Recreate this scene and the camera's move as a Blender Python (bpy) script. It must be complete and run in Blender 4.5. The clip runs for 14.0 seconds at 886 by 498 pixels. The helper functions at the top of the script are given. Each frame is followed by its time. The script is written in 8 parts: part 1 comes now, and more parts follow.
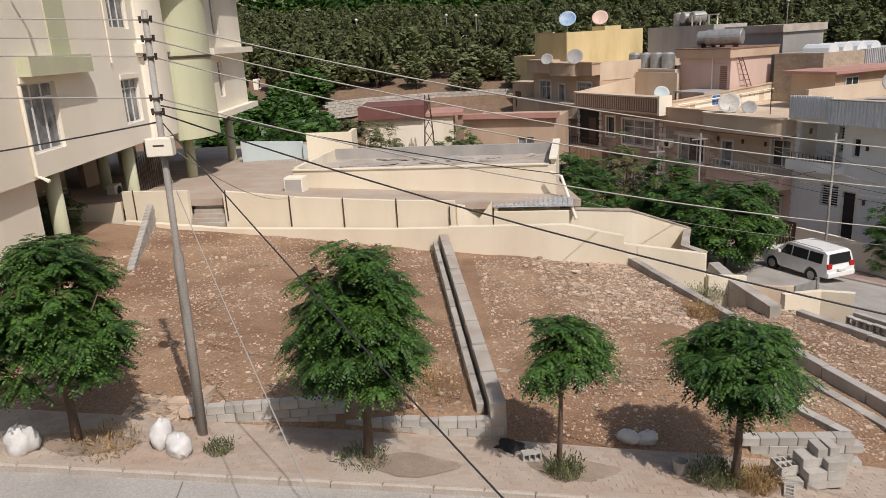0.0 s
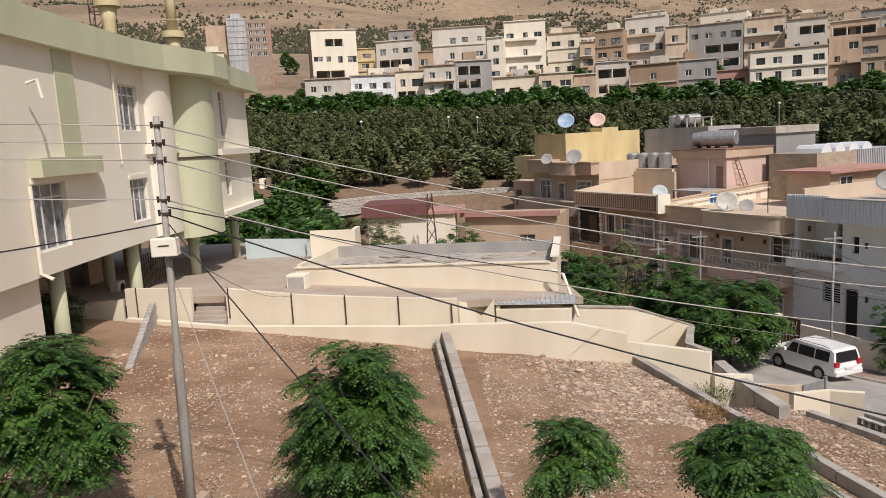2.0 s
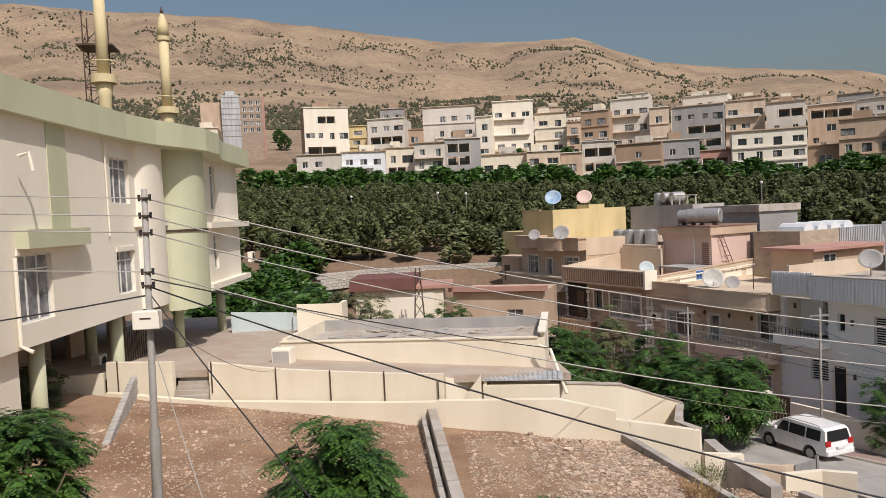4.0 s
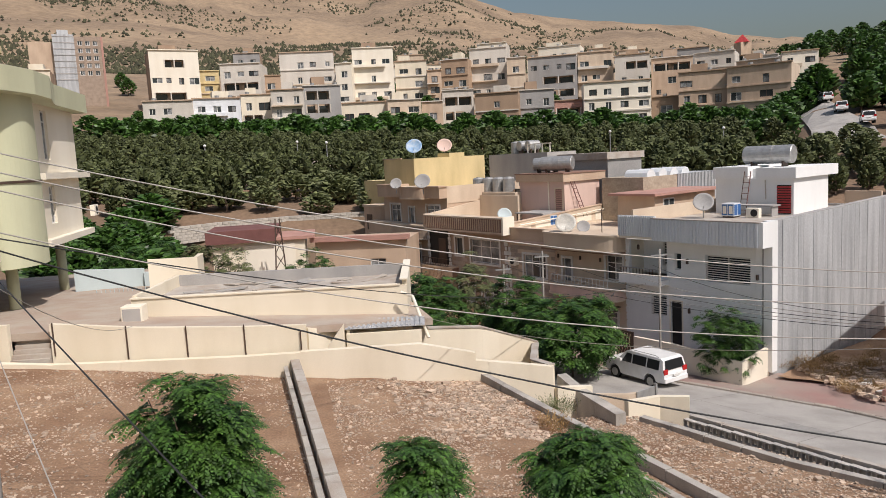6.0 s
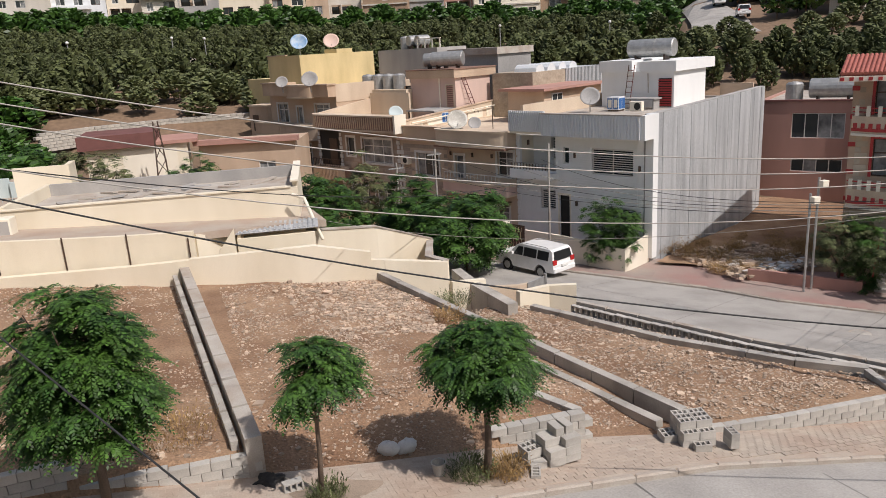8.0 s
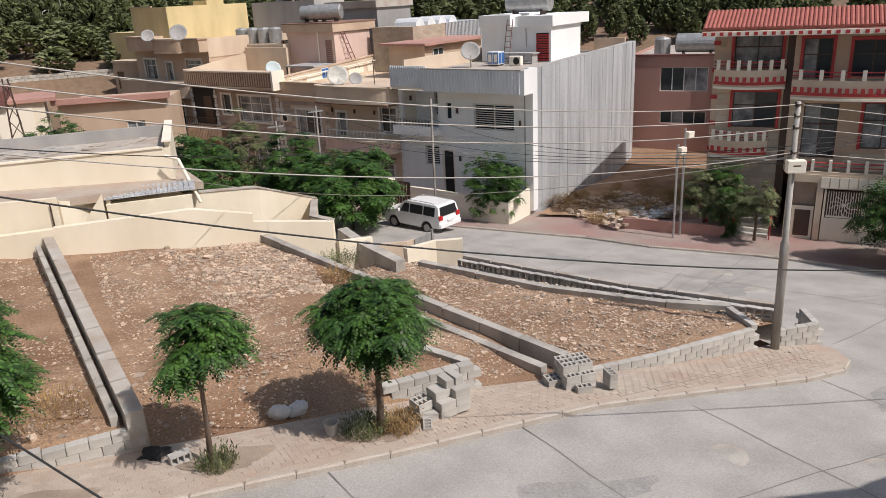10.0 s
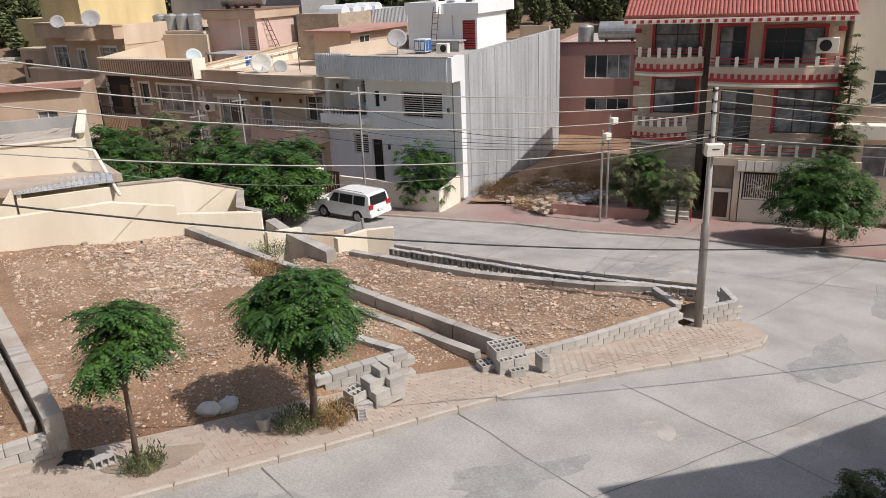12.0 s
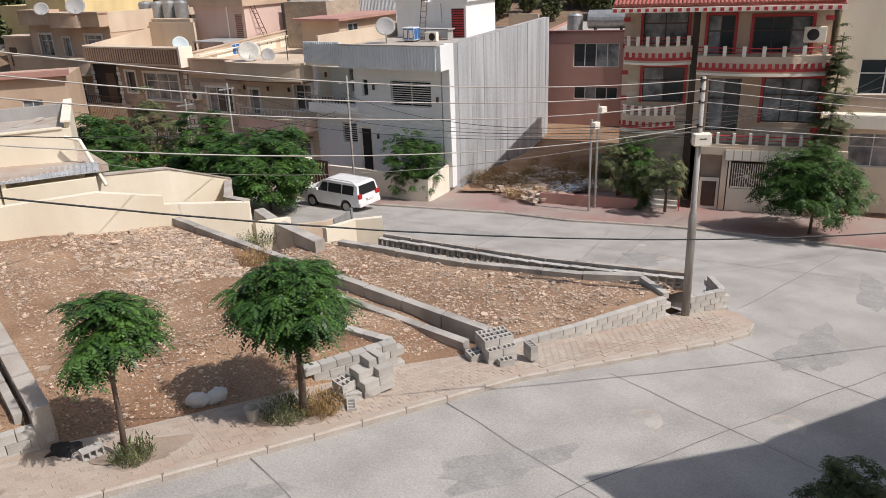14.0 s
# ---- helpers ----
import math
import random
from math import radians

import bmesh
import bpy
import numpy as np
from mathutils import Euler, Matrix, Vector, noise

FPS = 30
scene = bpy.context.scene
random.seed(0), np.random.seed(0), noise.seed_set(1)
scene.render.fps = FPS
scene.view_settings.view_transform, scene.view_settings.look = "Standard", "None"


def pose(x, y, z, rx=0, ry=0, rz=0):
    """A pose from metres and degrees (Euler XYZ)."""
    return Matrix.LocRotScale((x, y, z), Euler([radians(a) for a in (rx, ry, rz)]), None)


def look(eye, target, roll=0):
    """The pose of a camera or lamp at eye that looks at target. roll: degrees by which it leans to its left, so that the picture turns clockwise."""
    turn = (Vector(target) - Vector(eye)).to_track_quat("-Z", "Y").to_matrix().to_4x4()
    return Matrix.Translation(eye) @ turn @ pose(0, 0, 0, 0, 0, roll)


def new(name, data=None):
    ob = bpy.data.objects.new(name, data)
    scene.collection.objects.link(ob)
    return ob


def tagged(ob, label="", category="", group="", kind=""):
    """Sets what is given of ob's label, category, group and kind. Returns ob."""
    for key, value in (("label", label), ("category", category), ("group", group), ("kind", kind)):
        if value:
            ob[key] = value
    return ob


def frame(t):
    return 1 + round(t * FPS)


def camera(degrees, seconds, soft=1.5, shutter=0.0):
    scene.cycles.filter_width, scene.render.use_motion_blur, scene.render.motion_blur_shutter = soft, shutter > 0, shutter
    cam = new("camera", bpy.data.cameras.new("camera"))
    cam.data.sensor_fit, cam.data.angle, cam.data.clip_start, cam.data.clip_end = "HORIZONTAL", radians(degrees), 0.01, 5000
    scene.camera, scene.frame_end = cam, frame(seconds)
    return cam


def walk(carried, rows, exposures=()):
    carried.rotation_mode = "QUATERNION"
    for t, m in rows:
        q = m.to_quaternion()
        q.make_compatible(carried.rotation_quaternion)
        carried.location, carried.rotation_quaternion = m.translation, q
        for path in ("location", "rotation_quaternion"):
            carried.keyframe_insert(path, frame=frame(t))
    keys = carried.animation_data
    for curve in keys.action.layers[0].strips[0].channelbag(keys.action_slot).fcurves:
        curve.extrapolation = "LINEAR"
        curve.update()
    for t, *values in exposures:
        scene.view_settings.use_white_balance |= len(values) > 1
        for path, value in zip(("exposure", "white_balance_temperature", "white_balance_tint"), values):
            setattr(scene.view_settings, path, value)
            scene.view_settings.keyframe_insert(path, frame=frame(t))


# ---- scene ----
cam = camera(62.13, 14.0, soft=0.6)
ROWS = [
    (0.0, 0.014, -0.201, 8.176, 74.110, 3.152, -0.856),
    (0.5, 0.012, -0.197, 8.190, 74.887, 3.287, -0.805),
    (1.0, 0.012, -0.192, 8.216, 77.816, 3.435, -0.748),
    (1.5, 0.008, -0.185, 8.225, 79.917, 3.426, -0.746),
    (2.0, 0.024, -0.185, 8.250, 81.566, 3.163, -0.680),
    (2.5, 0.028, -0.174, 8.262, 83.493, 2.825, -0.705),
    (2.7, 0.031, -0.184, 8.274, 84.279, 2.723, -0.698),
    (4.8, 0.146, -0.221, 8.229, 87.694, 2.718, -4.070),
    (5.0, 0.154, -0.229, 8.232, 87.515, 2.686, -5.687),
    (5.5, 0.200, -0.242, 8.211, 85.687, 2.763, -9.335),
    (6.0, 0.222, -0.195, 8.173, 82.895, 2.975, -12.143),
    (6.5, 0.249, -0.178, 8.145, 80.919, 3.152, -14.477),
    (7.0, 0.278, -0.165, 8.125, 78.821, 3.250, -16.662),
    (7.5, 0.288, -0.146, 8.104, 76.401, 3.245, -18.534),
    (8.0, 0.315, -0.134, 8.090, 74.680, 3.368, -20.527),
    (8.5, 0.325, -0.090, 8.071, 73.179, 3.195, -23.555),
    (8.7, 0.299, -0.076, 8.075, 72.757, 2.872, -24.647),
    (10.8, 0.434, -0.100, 8.059, 70.041, 2.638, -32.081),
    (11.0, 0.425, -0.043, 8.041, 69.937, 2.405, -32.832),
    (11.5, 0.455, -0.039, 8.019, 69.866, 2.312, -34.173),
    (12.0, 0.443, -0.041, 8.019, 69.767, 2.300, -34.958),
    (12.5, 0.464, -0.052, 8.023, 69.503, 2.491, -35.286),
    (13.0, 0.452, -0.045, 8.031, 69.190, 2.413, -35.365),
    (13.5, 0.450, -0.054, 8.036, 69.008, 2.264, -35.566),
    (14.0, 0.468, -0.053, 8.047, 68.866, 2.138, -35.759),
]
walk(cam, [(t, pose(x, y, z, rx, ry, rz)) for t, x, y, z, rx, ry, rz in ROWS],
     [(0.0, -0.44, 6500, 14), (2.5, -0.38, 6480, 14), (5.5, -0.31, 6420, 14), (8.0, -0.34, 6400, 14), (11.0, -0.20, 6300, 13), (14.0, -0.19, 6280, 13)])

# ---- light ----
SUN_AZ, SUN_EL = 152.5, 51.0   # degrees clockwise from +y, and above the horizon
world = bpy.data.worlds.new("sky")
scene.world = world
world.use_nodes = True
wn = world.node_tree.nodes
sky = wn.new("ShaderNodeTexSky")
sky.sky_type, sky.sun_disc = "NISHITA", False
sky.sun_elevation, sky.sun_rotation = radians(SUN_EL), radians(SUN_AZ)
sky.air_density, sky.dust_density, sky.ozone_density = 1.6, 4.0, 3.0
wn["Background"].inputs[1].default_value = 0.098
world.node_tree.links.new(sky.outputs[0], wn["Background"].inputs[0])
sun = new("sun", bpy.data.lights.new("sun", "SUN"))
sun.data.energy, sun.data.angle, sun.data.color = 4.7, radians(0.53), (1.0, 0.945, 0.87)
sd = Vector((math.sin(radians(SUN_AZ)) * math.cos(radians(SUN_EL)), math.cos(radians(SUN_AZ)) * math.cos(radians(SUN_EL)), math.sin(radians(SUN_EL))))
sun.matrix_world = look(sd * 100, (0, 0, 0))

# ---- materials ----
def mat(name, base, rough=0.85, var=0.15, scale=3.0, fine=40.0, bump=0.25, other=None, metal=0.0, rand=0.0, streak=0.0, dist=0.02, island=0.0):
    """Procedural surface: base colour, large stains towards `other`, fine grain and relief, in object metres."""
    m = bpy.data.materials.new(name)
    m.use_nodes = True
    nt = m.node_tree
    n, l = nt.nodes, nt.links
    b = n["Principled BSDF"]
    b.inputs["Roughness"].default_value, b.inputs["Metallic"].default_value = rough, metal
    co = n.new("ShaderNodeTexCoord")
    src = co.outputs["Object"]
    big, small = n.new("ShaderNodeTexNoise"), n.new("ShaderNodeTexNoise")
    for t, s, d in ((big, scale, 5.0), (small, fine, 3.0)):
        t.inputs["Scale"].default_value, t.inputs["Detail"].default_value = s, d
    if streak:
        mp = n.new("ShaderNodeMapping")
        mp.inputs["Scale"].default_value = (1, 1, 1.0 / streak)
        l.new(src, mp.inputs[0])
        l.new(mp.outputs[0], big.inputs["Vector"])
    else:
        l.new(src, big.inputs["Vector"])
    l.new(src, small.inputs["Vector"])
    ramp = n.new("ShaderNodeValToRGB")
    o = other or tuple(c * (1 - 2.2 * var) for c in base)
    ramp.color_ramp.elements[0].position, ramp.color_ramp.elements[1].position = 0.33, 0.62
    ramp.color_ramp.elements[0].color, ramp.color_ramp.elements[1].color = (*o, 1), (*base, 1)
    l.new(big.outputs["Fac"], ramp.inputs[0])
    mul = n.new("ShaderNodeMix")
    mul.data_type, mul.blend_type = "RGBA", "MULTIPLY"
    mul.inputs["Factor"].default_value = 1.0
    r2 = n.new("ShaderNodeValToRGB")
    r2.color_ramp.elements[0].position, r2.color_ramp.elements[1].position = 0.3, 0.7
    k = 1 - 1.5 * var
    r2.color_ramp.elements[0].color, r2.color_ramp.elements[1].color = (k, k, k, 1), (1, 1, 1, 1)
    l.new(small.outputs["Fac"], r2.inputs[0])
    l.new(ramp.outputs[0], mul.inputs["A"])
    l.new(r2.outputs[0], mul.inputs["B"])
    out = mul.outputs["Result"]
    if rand or island:
        hsv = n.new("ShaderNodeHueSaturation")
        mr = n.new("ShaderNodeMapRange")
        if island:
            l.new(n.new("ShaderNodeNewGeometry").outputs["Random Per Island"], mr.inputs[0])
        else:
            l.new(n.new("ShaderNodeObjectInfo").outputs["Random"], mr.inputs[0])
        v = rand or island
        mr.inputs[3].default_value, mr.inputs[4].default_value = 1 - v, 1 + v
        l.new(mr.outputs[0], hsv.inputs["Value"])
        l.new(out, hsv.inputs["Color"])
        out = hsv.outputs[0]
    l.new(out, b.inputs["Base Color"])
    if bump:
        bp = n.new("ShaderNodeBump")
        bp.inputs["Strength"].default_value, bp.inputs["Distance"].default_value = bump, dist
        l.new(small.outputs["Fac"], bp.inputs["Height"])
        l.new(bp.outputs[0], b.inputs["Normal"])
    return m


M = {}
M["asphalt"] = mat("pale_worn_concrete_road", (0.44, 0.415, 0.385), 0.9, 0.15, 0.55, 22, 0.6, (0.335, 0.315, 0.29))
M["housewhite"] = mat("bright_white_paint", (0.86, 0.86, 0.85), 0.7, 0.04, 0.6, 30, 0.1, (0.78, 0.78, 0.77), streak=4)
M["ashlar"] = mat("pale_ashlar", (0.60, 0.52, 0.41), 0.85, 0.1, 1.0, 20, 0.3, (0.50, 0.42, 0.32), rand=0.15)
M["paving"] = mat("dusty_paving_block", (0.44, 0.375, 0.31), 0.9, 0.1, 0.8, 25, 0.2, (0.40, 0.305, 0.24), rand=0.08)
M["paving_base"] = mat("paving_joint_sand", (0.41, 0.32, 0.245), 0.95, 0.15, 1.2, 30)
M["red_paving"] = mat("red_paving", (0.36, 0.215, 0.19), 0.9, 0.16, 0.3, 18, 0.4, (0.36, 0.30, 0.26))
M["tar"] = mat("dark_tar_joint", (0.22, 0.21, 0.195), 0.9, 0.1, 2, 30, 0.2)
M["patch"] = mat("rough_road_patch", (0.31, 0.30, 0.28), 0.95, 0.18, 2.5, 18, 0.5, (0.37, 0.355, 0.335))
M["paving_island"] = mat("dusty_paving_block_run", (0.44, 0.375, 0.31), 0.9, 0.1, 0.8, 25, 0.2, (0.40, 0.305, 0.24), island=0.08)
M["kerb"] = mat("concrete_kerb", (0.50, 0.46, 0.41), 0.9, 0.14, 1.2, 40, 0.3, (0.40, 0.33, 0.27))
M["soil"] = mat("dry_red_brown_soil", (0.43, 0.28, 0.175), 1.0, 0.24, 0.45, 16, 1.0, (0.275, 0.155, 0.09), dist=0.07)
M["rubble"] = mat("pale_limestone_chips", (0.58, 0.45, 0.34), 0.95, 0.12, 1.5, 30, island=0.38)
M["block"] = mat("grey_concrete_block", (0.54, 0.51, 0.465), 0.9, 0.12, 2.0, 50, rand=0.14)
M["blockdark"] = mat("raw_concrete", (0.50, 0.465, 0.415), 0.9, 0.15, 1.2, 40, streak=2)
M["cream"] = mat("cream_plaster", (0.80, 0.725, 0.585), 0.85, 0.05, 0.5, 30, 0.15, (0.70, 0.62, 0.48), streak=4)
M["white"] = mat("off_white_paint", (0.86, 0.80, 0.68), 0.8, 0.05, 0.35, 30, 0.12, (0.78, 0.71, 0.58), streak=4)
M["green"] = mat("pale_green_paint", (0.57, 0.58, 0.40), 0.8, 0.06, 0.6, 30, 0.12, (0.50, 0.50, 0.34), streak=3)
M["bark"] = mat("bark", (0.20, 0.14, 0.10), 0.95, 0.2, 6, 60, 0.6, streak=4)
M["leaf"] = mat("leaf", (0.058, 0.125, 0.018), 0.5, 0.15, 1.5, 8, 0, (0.030, 0.078, 0.012), island=0.6)
M["pine"] = mat("pine_needles", (0.104, 0.122, 0.040), 0.8, 0.2, 1.2, 6, 0, (0.058, 0.074, 0.024), island=0.45)
M["bush"] = mat("dusty_bush_leaf", (0.16, 0.18, 0.07), 0.7, 0.2, 1.5, 8, 0, (0.09, 0.11, 0.04), island=0.4)
M["dry"] = mat("dry_grass", (0.42, 0.27, 0.11), 0.9, 0.2, 1.5, 10, 0, (0.30, 0.19, 0.08), island=0.4)
M["tan"] = mat("tan_render", (0.60, 0.455, 0.335), 0.85, 0.09, 0.5, 25, 0.2, (0.48, 0.35, 0.25), streak=3)
M["townwhite"] = mat("dusty_white_paint", (0.70, 0.655, 0.585), 0.85, 0.08, 0.25, 6, 0.1, (0.56, 0.51, 0.44), streak=4)
M["towntan"] = mat("brown_render", (0.46, 0.325, 0.22), 0.85, 0.1, 0.25, 6, 0.1, (0.36, 0.25, 0.17), streak=3)
M["towngrey"] = mat("bare_block_gable", (0.38, 0.37, 0.36), 0.9, 0.1, 0.3, 8, 0.1, (0.30, 0.29, 0.28), streak=3)
M["scrub"] = mat("dry_mountain_scrub", (0.085, 0.085, 0.042), 0.9, 0.2, 1.0, 6, 0, (0.055, 0.055, 0.03), island=0.4)
M["tanlight"] = mat("sandy_render", (0.67, 0.55, 0.42), 0.85, 0.09, 0.5, 25, 0.2, (0.55, 0.43, 0.32), streak=3)
M["brownstone"] = mat("brown_stone_cladding", (0.40, 0.31, 0.24), 0.85, 0.1, 1.0, 20, 0.3, (0.31, 0.235, 0.18))
M["greystone"] = mat("greyish_stone_facing", (0.47, 0.39, 0.325), 0.85, 0.1, 1.0, 20, 0.3, (0.36, 0.295, 0.245), rand=0.12)
M["brownrib"] = mat("brown_painted_band", (0.29, 0.17, 0.125), 0.8, 0.1, 0.8, 20, 0.2, (0.21, 0.125, 0.09), streak=3)
M["tanblock"] = mat("bare_tan_blockwork", (0.46, 0.39, 0.30), 0.95, 0.15, 1.2, 6, 0.4, (0.36, 0.30, 0.23), streak=0.5)
M["mesh"] = mat("pale_wire_mesh", (0.66, 0.64, 0.58), 0.7, 0.2, 2.0, 14, 0.2, (0.45, 0.42, 0.37))
M["dishblue"] = mat("blue_dish_paint", (0.22, 0.38, 0.60), 0.6, 0.1, 2.0, 20, 0.1, (0.45, 0.52, 0.58))
M["yellow"] = mat("faded_yellow_paint", (0.72, 0.58, 0.31), 0.85, 0.06, 0.5, 25, 0.15, (0.55, 0.44, 0.23), streak=3)
M["pink"] = mat("pink_render", (0.68, 0.50, 0.43), 0.85, 0.06, 0.6, 25, 0.15, streak=3)
M["salmon"] = mat("salmon_render", (0.48, 0.27, 0.22), 0.85, 0.06, 0.6, 25, 0.15, streak=3)
M["grey"] = mat("weathered_grey_render", (0.44, 0.42, 0.40), 0.9, 0.1, 0.6, 25, 0.2, (0.33, 0.32, 0.31), streak=4)
M["metalsheet"] = mat("grey_steel_sheet", (0.56, 0.57, 0.58), 0.55, 0.14, 1.6, 10, 0.05, (0.38, 0.39, 0.40), metal=0.1, streak=12)
M["whitesheet"] = mat("white_steel_sheet", (0.74, 0.76, 0.78), 0.4, 0.05, 0.8, 10, 0.05, streak=5)
M["glass"] = mat("dark_window_glass", (0.035, 0.045, 0.05), 0.08, 0.05, 0.5, 2, 0)
M["carglass"] = mat("tinted_car_glass", (0.02, 0.022, 0.024), 0.3, 0.05, 0.5, 2, 0)
# pale grey pane: bright sky reflections, and some curtains, painted into the colour
M["reflectpane"] = mat("curtain_and_painted_reflection_pane", (0.36, 0.37, 0.37), 0.12, 0.2, 1.2, 4, 0, (0.10, 0.11, 0.12))
# near black for fans and plastic; also paints the shade inside openings
M["dark"] = mat("dark_parts_and_painted_shade", (0.03, 0.027, 0.025), 0.8, 0.1, 1, 20, 0)
M["frame"] = mat("white_window_frame", (0.72, 0.71, 0.68), 0.5, 0.05, 2, 30, 0)
M["brownmetal"] = mat("dark_brown_metal", (0.085, 0.05, 0.035), 0.5, 0.1, 3, 30, 0.1)
M["red"] = mat("red_paint", (0.48, 0.045, 0.045), 0.55, 0.08, 2, 30, 0.05)
M["rooftile"] = mat("red_roof_tile", (0.42, 0.13, 0.10), 0.7, 0.12, 2, 20, 0.2, rand=0.12)
M["steel"] = mat("galvanised_steel", (0.48, 0.48, 0.47), 0.5, 0.1, 3, 30, 0.1, metal=0.6)
M["pole"] = mat("grey_painted_steel_pole", (0.45, 0.435, 0.40), 0.7, 0.16, 3, 30, 0.2, (0.24, 0.21, 0.18), streak=6)
M["wire"] = mat("cable_black", (0.03, 0.03, 0.03), 0.6, 0.05, 2, 10, 0)
M["wirepale"] = mat("bare_cable", (0.42, 0.39, 0.35), 0.5, 0.05, 2, 10, 0)
M["plastic"] = mat("white_sack", (0.72, 0.71, 0.69), 0.6, 0.06, 3, 30, 0.3)
M["hill"] = mat("dry_hillside", (0.37, 0.27, 0.175), 1.0, 0.2, 0.009, 0.12, 0.8, (0.23, 0.165, 0.11), dist=3.0)
M["forestfloor"] = mat("reddish_forest_floor", (0.26, 0.17, 0.11), 1.0, 0.2, 0.06, 2, 0.4, (0.17, 0.12, 0.075), dist=0.1)
M["stonewall"] = mat("pale_stone", (0.52, 0.48, 0.42), 0.9, 0.12, 1.0, 30, rand=0.1, island=0.0)
M["carpaint"] = mat("white_car_paint", (0.80, 0.80, 0.79), 0.2, 0.03, 2, 10, 0)
M["rubber"] = mat("black_rubber", (0.025, 0.025, 0.025), 0.85, 0.1, 5, 50, 0.1)
M["redlight"] = mat("red_tail_lamp", (0.45, 0.015, 0.015), 0.25, 0.05, 3, 10, 0)
M["blue"] = mat("blue_paint", (0.05, 0.16, 0.42), 0.5, 0.08, 3, 30, 0)
M["paleblue"] = mat("pale_blue_plaster", (0.52, 0.60, 0.61), 0.8, 0.06, 0.7, 25, 0.1, streak=3)
M["maroon"] = mat("maroon_roof_felt", (0.20, 0.085, 0.075), 0.85, 0.1, 0.8, 20, 0.2)
M["minaret"] = mat("pale_yellow_plaster", (0.68, 0.58, 0.34), 0.8, 0.05, 0.7, 25, 0.1)


# ---- building helpers ----
def part(name, bm, material, parent=None, label="", smooth=False):
    """Link a bmesh as one mesh object, under a thing or a part."""
    me = bpy.data.meshes.new(name)
    bm.normal_update()
    bm.to_mesh(me)
    bm.free()
    for m in (material if isinstance(material, (list, tuple)) else [material]):
        me.materials.append(m)
    if smooth:
        for p in me.polygons:
            p.use_smooth = True
    ob = new(name, me)
    if parent:
        ob.parent = parent
    if label:
        tagged(ob, label)
    return ob


def thing(name, x, y, z, rz=0.0, label="", category="", group="", kind=""):
    ob = new(name)
    ob.empty_display_size = 0.2
    ob.matrix_world = pose(x, y, z, 0, 0, rz)
    return tagged(ob, label, category, group, kind)


def quadbox(bm, a, b):
    """An axis-aligned box from corner a to corner b."""
    (x0, y0, z0), (x1, y1, z1) = a, b
    x0, x1, y0, y1, z0, z1 = min(x0, x1), max(x0, x1), min(y0, y1), max(y0, y1), min(z0, z1), max(z0, z1)
    v = [bm.verts.new(p) for p in ((x0, y0, z0), (x1, y0, z0), (x1, y1, z0), (x0, y1, z0), (x0, y0, z1), (x1, y0, z1), (x1, y1, z1), (x0, y1, z1))]
    return [bm.faces.new([v[i] for i in f]) for f in ((3, 2, 1, 0), (4, 5, 6, 7), (0, 1, 5, 4), (1, 2, 6, 5), (2, 3, 7, 6), (3, 0, 4, 7))]


def box(a, b, bevel=0.0):
    bm = bmesh.new()
    quadbox(bm, a, b)
    if bevel:
        bmesh.ops.bevel(bm, geom=bm.edges[:], offset=bevel, segments=1, affect="EDGES")
    return bm


def prism(pts, z0, z1, bm=None):
    """A plan polygon (counter-clockwise) raised from z0 to z1; z0 and z1 may be functions of x, y."""
    bm = bm or bmesh.new()
    f0 = z0 if callable(z0) else (lambda x, y: z0)
    f1 = z1 if callable(z1) else (lambda x, y: z1)
    lo = [bm.verts.new((x, y, f0(x, y))) for x, y in pts]
    hi = [bm.verts.new((x, y, f1(x, y))) for x, y in pts]
    n = len(pts)
    bm.faces.new(lo[::-1])
    bm.faces.new(hi)
    for i in range(n):
        bm.faces.new((lo[i], lo[(i + 1) % n], hi[(i + 1) % n], hi[i]))
    bmesh.ops.recalc_face_normals(bm, faces=bm.faces[:])
    return bm


def wallrun(pts, thick, z0, z1, bm=None):
    """A wall along a plan polyline; z0 and z1 are numbers, or lists with one height a point."""
    bm = bm or bmesh.new()
    a = [Vector(p) for p in pts]
    n = len(a)
    zz0 = z0 if isinstance(z0, (list, tuple)) else [z0] * n
    zz1 = z1 if isinstance(z1, (list, tuple)) else [z1] * n
    ring = []
    for i in range(n):
        d = Vector((0, 0))
        if i:
            d += (a[i] - a[i - 1]).normalized()
        if i < n - 1:
            d += (a[i + 1] - a[i]).normalized()
        d.normalize()
        s = Vector((-d.y, d.x)) * thick / 2
        ring.append([bm.verts.new((*(a[i] + s), zz0[i])), bm.verts.new((*(a[i] - s), zz0[i])), bm.verts.new((*(a[i] - s), zz1[i])), bm.verts.new((*(a[i] + s), zz1[i]))])
    for i in range(n - 1):
        for j in range(4):
            bm.faces.new((ring[i][j], ring[i][(j + 1) % 4], ring[i + 1][(j + 1) % 4], ring[i + 1][j]))
    bm.faces.new(ring[0][::-1])
    bm.faces.new(ring[-1])
    bmesh.ops.recalc_face_normals(bm, faces=bm.faces[:])
    return bm


